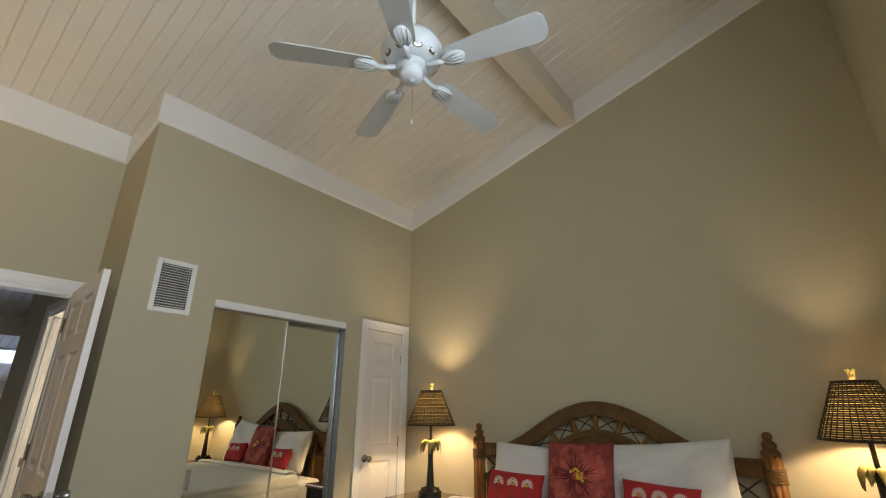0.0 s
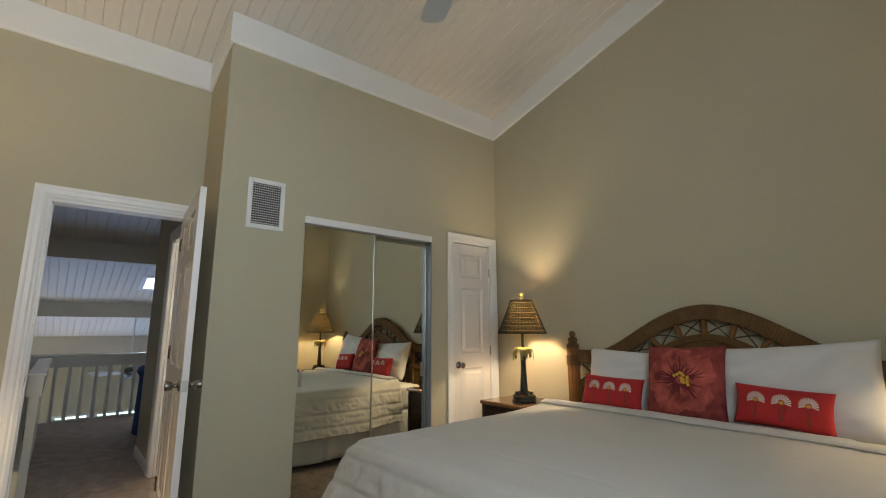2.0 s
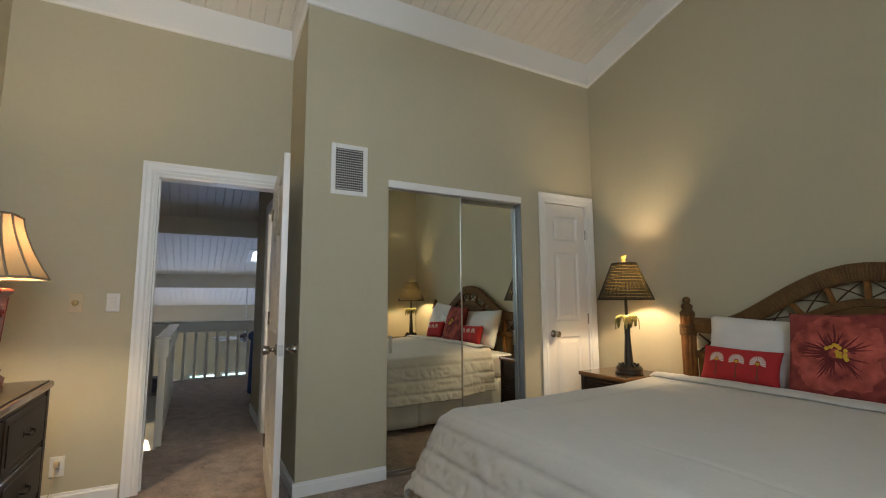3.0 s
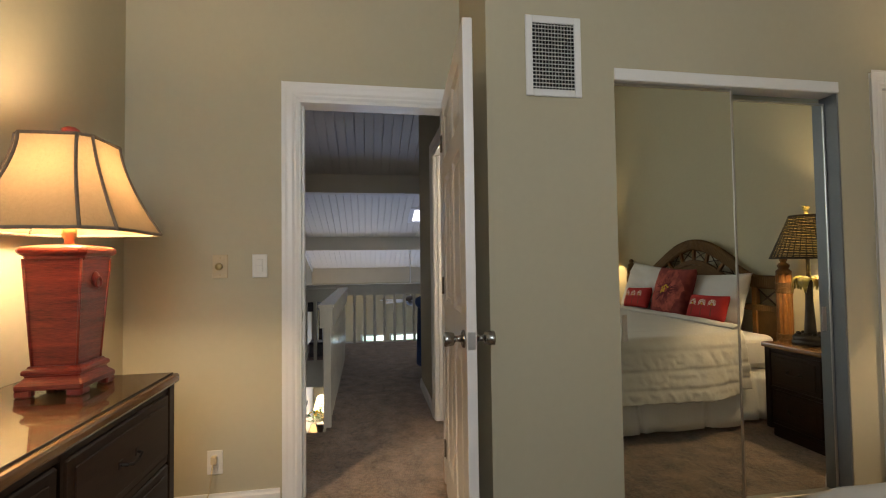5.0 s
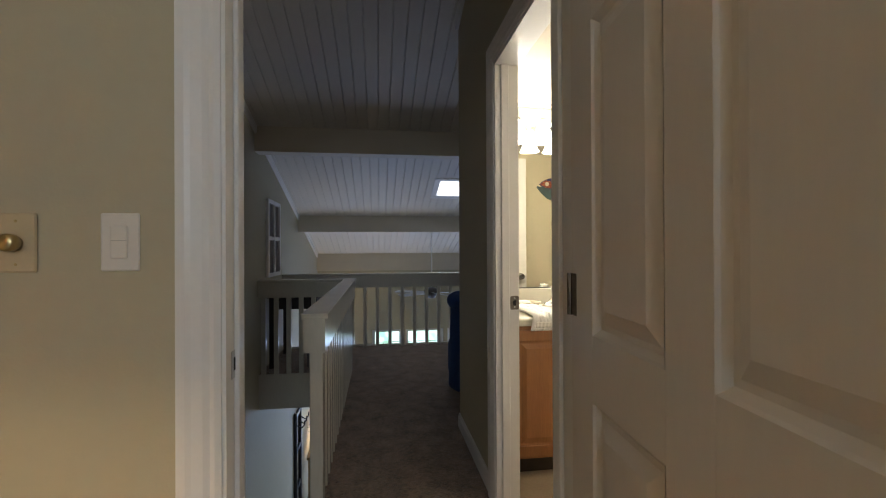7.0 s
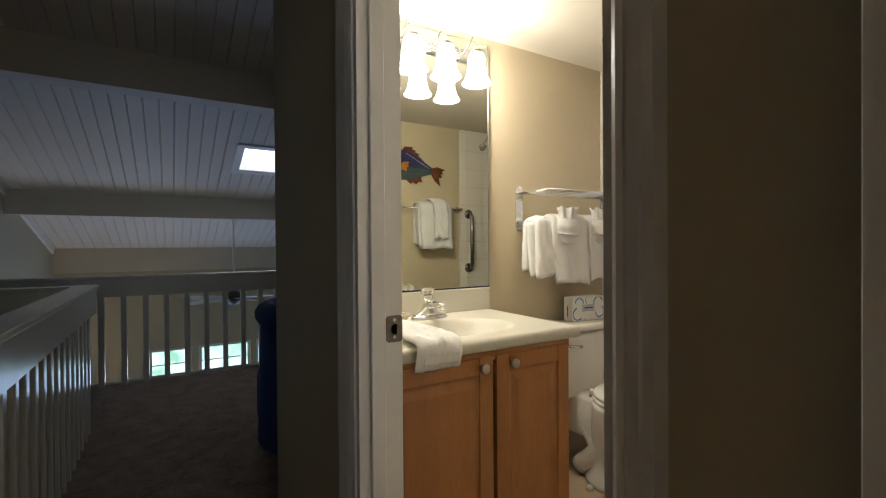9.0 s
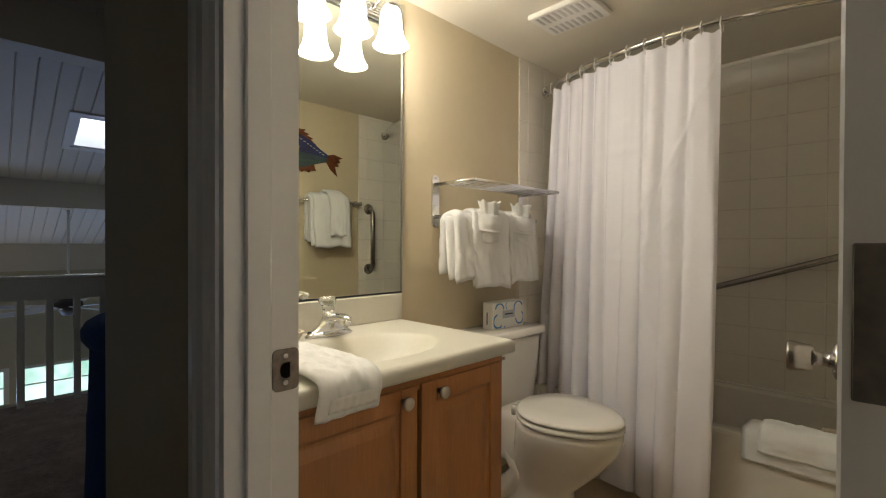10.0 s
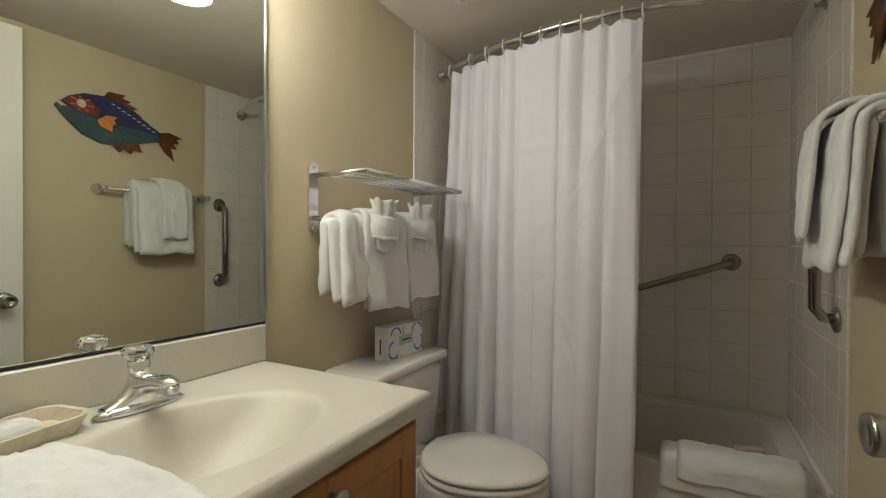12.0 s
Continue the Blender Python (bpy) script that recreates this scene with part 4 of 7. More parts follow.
def chest(name, label, category, m, w, d, h, cols, rows, group="", two_tone=True):
    """A case of drawers: its front faces +y, it runs along x from 0 to w, the back at y = 0."""
    c = thing(name, label, category, m, group)
    bm = bmesh.new()
    t = 0.022
    for b in ((0.015, 0.01, 0.06, 0.015 + t, d - 0.02, h - 0.03), (w - 0.015 - t, 0.01, 0.06, w - 0.015, d - 0.02, h - 0.03), (0.02, 0.01, 0.06, w - 0.02, 0.025, h - 0.03), (0.02, 0.02, 0.06, w - 0.02, d - 0.03, 0.08)):
        box(bm, *b, bevel=0.002)
    for x in (0.015, w - 0.055):
        box(bm, x, d - 0.045, 0.06, x + 0.04, d - 0.012, h - 0.03, bevel=0.003)
    fh = (h - 0.03 - 0.10) / rows
    for r in range(rows + 1):
        box(bm, 0.05, d - 0.04, 0.085 + r * fh - 0.008, w - 0.05, d - 0.018, 0.085 + r * fh + 0.010)
    for k in range(1, cols):
        x = w * k / cols
        box(bm, x - 0.014, d - 0.04, 0.085, x + 0.014, d - 0.0165, h - 0.04)
    part("carcass", bm, M_WALNUT, c)
    part("plinth", a_box(0.03, 0.03, 0.0, w - 0.03, d - 0.05, 0.062, bevel=0.004), M_WALNUT, c)
    bm = bmesh.new()
    box(bm, 0, 0, h - 0.032, w, d, h, bevel=0.009, seg=2)
    part("top", bm, M_TOPWOOD, c, "polished brown wooden top")
    fw = (w - 0.10) / cols
    for r in range(rows):
        for k in range(cols):
            x0, x1 = 0.05 + k * fw + 0.012, 0.05 + (k + 1) * fw - 0.012
            z0, z1 = 0.085 + r * fh + 0.014, 0.085 + (r + 1) * fh - 0.012
            dr = part("drawer", a_box(x0, d - 0.035, z0, x1, d - 0.012, z1, bevel=0.005), M_WALNUT, c)
            part("moulding", a_box(x0 + 0.03, d - 0.0125, z0 + 0.025, x1 - 0.03, d - 0.008, z1 - 0.025, bevel=0.003), M_WALNUT, dr)
            for px in ((x0 + x1) / 2,) if fw < 0.6 else (x0 + 0.17 * (x1 - x0), x1 - 0.17 * (x1 - x0)):
                bm = bmesh.new()
                zc = (z0 + z1) / 2
                tube(bm, [(px - 0.045, d - 0.009, zc), (px - 0.04, d + 0.008, zc - 0.004), (px - 0.015, d + 0.012, zc - 0.012), (px + 0.015, d + 0.012, zc - 0.012), (px + 0.04, d + 0.008, zc - 0.004), (px + 0.045, d - 0.009, zc)], 0.0045, 6)
                box(bm, px - 0.055, d - 0.0095, zc - 0.012, px - 0.035, d - 0.006, zc + 0.012, bevel=0.002)
                box(bm, px + 0.035, d - 0.0095, zc - 0.012, px + 0.055, d - 0.006, zc + 0.012, bevel=0.002)
                part("pull", bm, M_PULL, dr, "dark metal drawer pull")
    return c


NZ = 0.625
chest("nightstand", "dark wooden nightstand between bed and closet door", "nightstand", pose(-2.60, 3.475, 0, 0, 0, 180), 0.46, 0.49, NZ, 1, 2, "nightstands")
chest("nightstand", "dark wooden nightstand on the window side of the bed", "nightstand", pose(0.42, 3.475, 0, 0, 0, 180), 0.60, 0.49, NZ, 1, 2, "nightstands")
DZ = 0.818
dresser = chest("dresser", "brown wooden dresser with drawers under the red lamp", "dresser", pose(-3.183, -0.80, 0), 1.75, 0.49, DZ, 3, 3)
glass = thing("glass_top", "thin clear glass sheet lying on the dresser", "glass sheet", pose(-3.183, -0.80, DZ))
part("pane", a_box(0.02, 0.03, 0.0005, 1.73, 0.472, 0.005), M_GLASSTOP, glass).visible_shadow = False
part("dark_edge", a_box(0.02, 0.4722, 0.0005, 1.73, 0.4745, 0.005), M_DARK, glass, "dark polished glass edge")


def palm_lamp(m, group):
    lamp = thing("palm_lamp", "palm tree table lamp with a dark woven shade, lit", "table lamp", m, group)
    bm = bmesh.new()
    lathe(bm, [(0, 0), (0.098, 0), (0.102, 0.006), (0.100, 0.018), (0.094, 0.024), (0.096, 0.030), (0.098, 0.042), (0.090, 0.054), (0.080, 0.060), (0.05, 0.064), (0, 0.066)], 28)
    part("base", bm, M_BRONZE, lamp, smooth=True)
    for k in range(9):
        bm = bmesh.new()
        a = math.tau * k / 9 + 0.2
        lathe(bm, [(0, -0.012), (0.009, -0.008), (0.013, 0), (0.010, 0.009), (0, 0.013)], 8)
        part("coconut", bm, M_BRONZE, lamp, smooth=True, turn=pose(0.066 * math.cos(a), 0.066 * math.sin(a), 0.066))
    bm = bmesh.new()
    prof = []
    for i in range(46):
        z = 0.06 + 0.36 * i / 45
        k = (z - 0.06) / 0.36
        prof.append((0.034 - 0.016 * min(1, k * 1.6) + 0.004 * k + (0.0022 if i % 2 else 0), z))
    lathe(bm, prof, 14)
    part("trunk", bm, M_BRONZE, lamp, "ridged dark palm trunk", smooth=True)
    for k in range(11):
        a = math.tau * k / 11 + (0.2 if k % 2 else 0)
        bm = bmesh.new()
        big = 1.0 if k % 2 else 0.82
        def f(u, v):
            s = u
            r = 0.015 + 0.075 * big * math.sin(min(1, s * 1.15) * math.pi / 2)
            z = 0.43 + 0.045 * math.sin(s * math.pi * 0.62) - 0.125 * big * s ** 2.2
            w = 0.026 * math.sin(math.pi * min(0.97, 0.10 + 0.9 * s)) ** 0.8
            c = (v - 0.5) * 2
            return Vector((r, c * w, z - 0.012 * c * c))
        sheet(bm, 8, 4, f, thick=0.004)
        part("frond", bm, M_FROND, lamp, "olive gilt palm frond", smooth=True, turn=pose(0, 0, 0, 0, 0, math.degrees(a)))
    bm = bmesh.new()
    lathe(bm, [(0, 0.42), (0.012, 0.42), (0.012, 0.56), (0.018, 0.565), (0.018, 0.61), (0, 0.61)], 12)
    part("stem", bm, M_BRONZE, lamp, smooth=True)
    bm = bmesh.new()
    lathe(bm, [(0, 0.61), (0.014, 0.615), (0.028, 0.66), (0.032, 0.70), (0.022, 0.73), (0, 0.74)], 14)
    part("bulb", bm, M_BULB, lamp, "lit warm bulb", smooth=True).visible_shadow = False
    R0, R1, Z0, Z1, NR = 0.205, 0.092, 0.565, 0.845, 26
    shade = new("shade")
    shade.parent = lamp
    shade["label"] = "dark woven wicker cone shade"
    bm = bmesh.new()
    sheet(bm, 40, 1, lambda u, v: Vector(((R0 + (R1 - R0) * v - 0.005) * math.cos(math.tau * u), (R0 + (R1 - R0) * v - 0.005) * math.sin(math.tau * u), Z0 + 0.004 + (Z1 - Z0 - 0.008) * v)), closed_u=True)
    part("liner", bm, M_LINER, shade, "glowing cream inner lining", smooth=True)
    bm = bmesh.new()
    for i in range(NR):
        k = (i + 0.5) / NR
        r, z = R0 + (R1 - R0) * k, Z0 + (Z1 - Z0) * k
        n = 96
        tube(bm, [((r + 0.0028 * math.cos(18 * math.tau * j / n + math.pi * i)) * math.cos(math.tau * j / n), (r + 0.0028 * math.cos(18 * math.tau * j / n + math.pi * i)) * math.sin(math.tau * j / n), z - 0.0008 * (i % 2)) for j in range(n)], 0.0044, 4, closed=True)
    part("weave", bm, M_WICKER, shade, "dark woven cane")
    bm = bmesh.new()
    for i in range(36):
        a = math.tau * i / 36
        tube(bm, [(R0 * math.cos(a), R0 * math.sin(a), Z0), (R1 * math.cos(a), R1 * math.sin(a), Z1)], 0.0034, 4, rend=0.0018)
    part("stakes", bm, M_WICKER, shade, "dark upright canes")
    for r, z in ((R0, Z0), (R1, Z1)):
        bm = bmesh.new()
        tube(bm, [(r * math.cos(math.tau * j / 40), r * math.sin(math.tau * j / 40), z) for j in range(40)], 0.006, 6, closed=True)
        part("rim", bm, M_WICKER, shade)
    bm = bmesh.new()
    tube(bm, [(0, 0, 0.73), (0, 0, 0.875)], 0.003, 6)
    for k in range(3):
        a = math.tau * k / 3
        tube(bm, [(0, 0, 0.842), (R1 * math.cos(a), R1 * math.sin(a), 0.842)], 0.0018, 5)
    part("harp", bm, M_BRASS, lamp)
    fin = new("finial")
    fin.parent = lamp
    fin["label"] = "gilt palm crown finial"
    for k in range(7):
        bm = bmesh.new()
        a = math.tau * k / 7
        sheet(bm, 4, 2, lambda u, v: Vector((0.005 + 0.021 * u ** 0.8, (v - 0.5) * 0.018 * math.sin(math.pi * min(0.95, 0.2 + 0.8 * u)), 0.872 + 0.030 * math.sin(u * 2.2) + 0.012 * u)), thick=0.003)
        part("leaf", bm, M_FROND, fin, smooth=True, turn=pose(0, 0, 0, 0, 0, math.degrees(a)))
    bm = bmesh.new()
    lathe(bm, [(0, 0.855), (0.012, 0.858), (0.014, 0.870), (0.008, 0.882), (0, 0.886)], 12)
    part("nut", bm, M_BRASS, fin, smooth=True)
    return lamp


p1 = palm_lamp(pose(-2.755, 3.215, NZ), "palm lamps beside the bed")
copy_thing(p1, pose(0.10, 3.215, NZ, 0, 0, 40))

# red lamp on the dresser
rl = thing("red_table_lamp", "square red lacquered table lamp with a tan cut-corner shade, lit", "table lamp", pose(-3.0, -0.555, DZ + 0.005))


def square_turned(bm, prof, cut=0.10):
    """Square rings with cut corners, stacked along z: (half width, z), the ends closed."""
    rings = []
    for r, z in prof:
        c = r * (1 - cut)
        rings.append([bm.verts.new((x, y, z)) for x, y in ((r, -c), (r, c), (c, r), (-c, r), (-r, c), (-r, -c), (-c, -r), (c, -r))])
    for a, b in zip(rings, rings[1:]):
        for i in range(8):
            bm.faces.new((a[i], a[(i + 1) % 8], b[(i + 1) % 8], b[i]))
    bm.faces.new(list(reversed(rings[0]))), bm.faces.new(rings[-1])


bm = bmesh.new()
square_turned(bm, [(0.086, 0.020), (0.088, 0.024), (0.088, 0.034), (0.083, 0.040), (0.076, 0.047), (0.071, 0.054), (0.072, 0.058), (0.077, 0.062), (0.078, 0.069), (0.075, 0.075), (0.068, 0.079), (0.066, 0.084)], 0.06)
part("foot", bm, M_REDWOOD, rl, "stepped red foot")
for sx in (-1, 1):
    for sy in (-1, 1):
        bm = bmesh.new()
        box(bm, -0.030, -0.012, 0, 0.012, 0.012, 0.022, bevel=0.004)
        box(bm, -0.012, -0.030, 0.001, 0.0125, 0.0125, 0.0215, bevel=0.004)
        part("bracket_foot", bm, M_REDWOOD, rl, turn=pose(0.074 * sx, 0.074 * sy, 0, 0, 0, {(1, 1): 0, (-1, 1): 90, (-1, -1): 180, (1, -1): 270}[(sx, sy)]))
NB = 16
bm = bmesh.new()
square_turned(bm, [(0.058 + 0.017 * i / NB, 0.082 + 0.312 * i / NB) for i in range(NB + 1)], 0.05)
part("body", bm, M_REDWOOD, rl, "tapered ribbed red body")
for sx in (-1, 1):
    for sy in (-1, 1):
        bm = bmesh.new()
        tube(bm, [(0.0575 * sx, 0.0575 * sy, 0.083), (0.0745 * sx, 0.0745 * sy, 0.393)], 0.0042, 8)
        part("corner_post", bm, M_REDWOOD, rl, smooth=True)
for sy in (-1, 1):
    bm = bmesh.new()
    lathe(bm, [(0, 0), (0.020, 0), (0.017, 0.004), (0.008, 0.008), (0, 0.009)], 16)
    tube(bm, [(0.015 * math.cos(t), -0.014 + 0.016 * math.sin(t), 0.009) for t in [math.tau * i / 16 for i in range(16)]], 0.0042, 6, closed=True)
    part("ring_handle", bm, M_REDWOOD, rl, "carved ring handle", smooth=True, turn=pose(0, sy * 0.0715, 0.335, -90 * sy, 0, 0) @ pose(0, 0, 0, 0, 0, 180 if sy > 0 else 0))
bm = bmesh.new()
square_turned(bm, [(0.076, 0.388), (0.079, 0.392), (0.080, 0.400), (0.086, 0.404), (0.091, 0.410), (0.092, 0.417), (0.089, 0.424), (0.080, 0.429), (0.055, 0.433), (0.02, 0.436)], 0.16)
part("collar", bm, M_REDWOOD, rl, "moulded red collar", smooth=False)
bm = bmesh.new()
lathe(bm, [(0, 0.43), (0.015, 0.43), (0.012, 0.45), (0.018, 0.46), (0.018, 0.50), (0, 0.50)], 14)
part("socket", bm, M_BRASS, rl, smooth=True)
bm = bmesh.new()
lathe(bm, [(0, 0.50), (0.013, 0.505), (0.028, 0.555), (0.033, 0.595), (0.024, 0.625), (0, 0.635)], 16)
part("bulb", bm, M_BULB, rl, "lit warm bulb", smooth=True).visible_shadow = False
shade = new("shade")
shade.parent = rl
shade["label"] = "tan fabric cut-corner shade with grey-brown braid"
SZ0, SZ1 = 0.474, 0.752


def shade_corner(k, v):
    """Corner k of the eight-sided shade at height v."""
    w = 0.100 + 0.098 * (1 - v) ** 1.45
    c = w - (0.026 + 0.034 * (1 - v))
    x, y = ((w, -c), (w, c), (c, w), (-c, w), (-w, c), (-w, -c), (-c, -w), (c, -w))[k % 8]
    return Vector((x, y, SZ0 + (SZ1 - SZ0) * v))


for k in range(8):
    bm = bmesh.new()

    def f(u, v):
        q = shade_corner(k, v).lerp(shade_corner(k + 1, v), u)
        bow = 1 + 0.012 * math.sin(math.pi * u)
        return Vector((q.x * bow, q.y * bow, q.z))
    sheet(bm, 6, 14, f)
    part("shade_panel", bm, M_SHADE, shade, "tan glowing shade linen", smooth=True)
    bm = bmesh.new()
    tube(bm, [shade_corner(k, i / 14) * 1.0 + Vector((shade_corner(k, i / 14).x * 0.008, shade_corner(k, i / 14).y * 0.008, 0)) for i in range(15)], 0.0046, 6)
    part("braid", bm, M_RIB, shade, "grey-brown braid along the rib", smooth=True)
for v in (0, 1):
    bm = bmesh.new()
    tube(bm, [shade_corner(k, v) for k in range(8)], 0.0055, 6, closed=True)
    part("rim", bm, M_RIB, shade, "grey-brown braided rim")
bm = bmesh.new()
lathe(bm, [(0, 0.747), (0.010, 0.749), (0.006, 0.760), (0.016, 0.768), (0.024, 0.776), (0.024, 0.788), (0.014, 0.796), (0, 0.798)], 16)
part("finial", bm, M_REDWOOD, rl, "red turned finial", smooth=True)
bm = bmesh.new()
tube(bm, [(0, 0, 0.63), (0, 0, 0.75)], 0.003, 6)
for k in range(4):
    a = math.tau * k / 4
    tube(bm, [(0, 0, 0.747), (0.097 * math.cos(a), 0.097 * math.sin(a), 0.747)], 0.002, 5)
part("harp", bm, M_BRASS, rl)

# ---- ceiling fan ----
M_FANW = mat("white_fan_enamel", (0.66, 0.70, 0.73), 0.32, vary=0.03, bump=0.03)
# blades are white; the grey puts their shade into the colour
M_BLADE = mat("white_fan_blade_shaded", (0.52, 0.53, 0.53), 0.45, vary=0.05, scale=5, bump=0.06, bump_scale=60)
FX, FY, FZ = -1.262, 1.245, 2.850
fan = thing("ceiling_fan", "white five-blade ceiling fan on a long rod", "ceiling fan", pose(FX, FY, FZ))
up = roof(FX) - FZ
bm = bmesh.new()
lathe(bm, [(0, up + 0.02), (0.070, up + 0.02), (0.072, up - 0.02), (0.060, up - 0.055), (0.030, up - 0.075), (0, up - 0.078)], 24)
part("canopy", bm, M_FANW, fan, smooth=True)
bm = bmesh.new()
tube(bm, [(0, 0, 0.18), (0, 0, up - 0.06)], 0.0135, 12)
part("downrod", bm, M_FANW, fan, smooth=True)
bm = bmesh.new()
lathe(bm, [(0, 0.22), (0.024, 0.22), (0.028, 0.19), (0.050, 0.178), (0.105, 0.165), (0.135, 0.145), (0.150, 0.110), (0.150, 0.080), (0.138, 0.050), (0.120, 0.030), (0.090, 0.022), (0, 0.022)], 40)
motor = part("motor_housing", bm, M_FANW, fan, "round white motor housing", smooth=True)
for k in range(10):
    a = math.tau * k / 10
    bm = bmesh.new()
    lathe(bm, [(0, 0), (0.024, 0), (0.020, 0.003), (0.017, 0.001), (0, 0.001)], 14, sx=0.6)
    part("vent_hole", bm, M_NICKEL, motor, turn=pose(0.127 * math.cos(a), 0.127 * math.sin(a), 0.040) @ pose(0, 0, 0, 0, 0, math.degrees(a)) @ pose(0, 0, 0, 0, 125, 0))
bm = bmesh.new()
lathe(bm, [(0, 0.024), (0.075, 0.024), (0.078, 0.005), (0.072, -0.005), (0.054, -0.008), (0.054, -0.013), (0.058, -0.016), (0.056, -0.046), (0.048, -0.058), (0.028, -0.064), (0.008, -0.065), (0.006, -0.069), (0, -0.070)], 32)
part("switch_housing", bm, M_FANW, fan, "white domed switch housing", smooth=True)
for k in range(5):
    a = 13.5 + 72 * k
    arm = new("blade_arm")
    arm.parent = fan
    arm.matrix_basis = pose(0, 0, 0, 0, 0, a)
    bm = bmesh.new()
    tube(bm, [(0.06, 0, 0.012), (0.10, 0, -0.002), (0.135, 0, -0.010), (0.17, 0, -0.006)], 0.011, 8, rend=0.014)
    out = [(0.155, 0.0)] + [(0.215 + 0.058 * math.cos(t), 0.040 * math.sin(t)) for t in [math.pi - 0.5 - (math.tau - 1.0) * i / 16 for i in range(17)]]
    vs = [[bm.verts.new((x, yy, z)) for x, yy in out] for z in (-0.014, -0.002)]
    bm.faces.new(vs[0]), bm.faces.new(vs[1])
    for i in range(len(out)):
        j = (i + 1) % len(out)
        bm.faces.new((vs[0][i], vs[0][j], vs[1][j], vs[1][i]))
    for i in range(4):
        t = -0.6 + 0.4 * i
        tube(bm, [(0.16, 0.004 * (i - 1.5), -0.013), (0.215, 0.018 * (i - 1.5), -0.0165), (0.262, 0.019 * (i - 1.5), -0.014)], 0.0035, 5)
    part("blade_iron", bm, M_FANW, arm, "white leaf-shaped blade bracket", smooth=True)
    bm = bmesh.new()
    out = [(0.185, -0.050), (0.20, -0.056), (0.40, -0.066), (0.60, -0.071)] + arc(0.595, -0.021, 0.050, -90, 0, 6) + arc(0.595, 0.021, 0.050, 0, 90, 6) + [(0.40, 0.066), (0.20, 0.056), (0.185, 0.050)]
    vs = [[bm.verts.new((x, yy, z)) for x, yy in out] for z in (0.0, 0.006)]
    bm.faces.new(vs[0]), bm.faces.new(vs[1])
    for i in range(len(out)):
        j = (i + 1) % len(out)
        bm.faces.new((vs[0][i], vs[0][j], vs[1][j], vs[1][i]))
    part("blade", bm, M_BLADE, arm, "white flat fan blade", turn=pose(0, 0, 0, -12, 0, 0))
bm = bmesh.new()
tube(bm, [(-0.035, 0.05, -0.06), (-0.035, 0.05, -0.235)], 0.0016, 5)
chain = part("pull_chain", bm, M_STEEL, fan)
bm = bmesh.new()
lathe(bm, [(0, -0.265), (0.006, -0.262), (0.007, -0.245), (0.003, -0.233), (0, -0.232)], 10)
part("chain_knob", bm, M_FANW, chain, smooth=True, turn=pose(-0.035, 0.05, 0))

# ---- hallway, loft and stairwell ----
M_RAIL = mat("cream_rail_paint", (0.70, 0.66, 0.57), 0.22, vary=0.05, scale=5, bump=0.08, bump_scale=70, stretch=(1, 1, 0.2))
M_BLUE = mat("blue_upholstery", (0.020, 0.060, 0.20), 0.85, vary=0.2, scale=30, bump=0.35, bump_scale=250)
M_BLACK = mat("black_iron", (0.015, 0.014, 0.013), 0.5, vary=0.2)
M_DESK = mat("dark_desk_wood", (0.035, 0.022, 0.016), 0.4, vary=0.3, stretch=(0.3, 3, 3))
M_LEAFG = mat("green_leaf", (0.06, 0.13, 0.03), 0.5, vary=0.4)
RZ0, RZ1 = 0.725, 0.895


def railing(name, label, axis, at, u0, u1, wide, spacing, base_z):
    r = thing(name, label, "railing")
    sgn = 1 if u1 > u0 else -1
    def b(u_a, v_a, z_a, u_b, v_b, z_b, bevel=0.0):
        lo, hi = min(u_a, u_b), max(u_a, u_b)
        return a_box(lo, v_a, z_a, hi, v_b, z_b, bevel=bevel) if axis == "x" else a_box(v_a, lo, z_a, v_b, hi, z_b, bevel=bevel)
    part("apron", b(u0, at - wide / 2 + 0.008, RZ0, u1, at + wide / 2 - 0.008, RZ1 - 0.022), M_RAIL, r, "deep cream rail board")
    part("cap", b(u0, at - wide / 2 - 0.004, RZ1 - 0.024, u1, at + wide / 2 + 0.004, RZ1, 0.004), M_RAIL, r, "flat cream rail cap")
    n = int(abs(u1 - u0) / spacing)
    shared = None
    for i in range(n + 1):
        u = u0 + sgn * (0.06 + i * spacing)
        if abs(u - u0) > abs(u1 - u0) - 0.03:
            break
        m = pose(u, at, 0) if axis == "x" else pose(at, u, 0)
        if shared is None:
            o = part("baluster", a_box(-0.021, -0.021, base_z, 0.021, 0.021, RZ0 + 0.01, bevel=0.003), M_RAIL, r, turn=m)
            shared = o.data
        else:
            o = new("baluster", shared)
            o.parent = r
            o.matrix_basis = m
    return r


r1 = railing("stair_railing", "cream wooden railing along the stairwell", "x", 0.040, -4.868, STAIR_X0 - 0.05, 0.108, 0.125, -0.02)
part("end_post", a_box(-4.925, 0.018, 0.0, -4.875, 0.074, RZ0 + 0.02, bevel=0.004), M_RAIL, r1, "square cream end post")
railing("cross_railing", "cream wooden railing across the end of the stairwell", "y", STAIR_X0, -0.015, Y_SOUTH, 0.09, 0.115, 0.0)
railing("loft_railing", "cream wooden railing at the edge of the loft", "y", X_LOFT + 0.06, Y_SOUTH, 4.2, 0.09, 0.15, 0.0)
structure(part("stair_fascia", a_box(STAIR_X0 - 0.005, Y_SOUTH, -0.33, STAIR_X0 + 0.018, STAIR_Y, -0.002), M_RAIL), "cream board along the stairwell edge", "trim")
structure(part("stair_fascia", a_box(STAIR_X0 + 0.018, STAIR_Y - 0.020, -0.33, STAIR_X1, STAIR_Y - 0.001, 0.004), M_RAIL), "cream board along the hallway edge", "trim")
structure(part("loft_fascia", a_box(X_LOFT - 0.02, Y_SOUTH, -0.33, X_LOFT + 0.002, 4.2, 0.02), M_RAIL), "cream board along the loft edge", "trim")
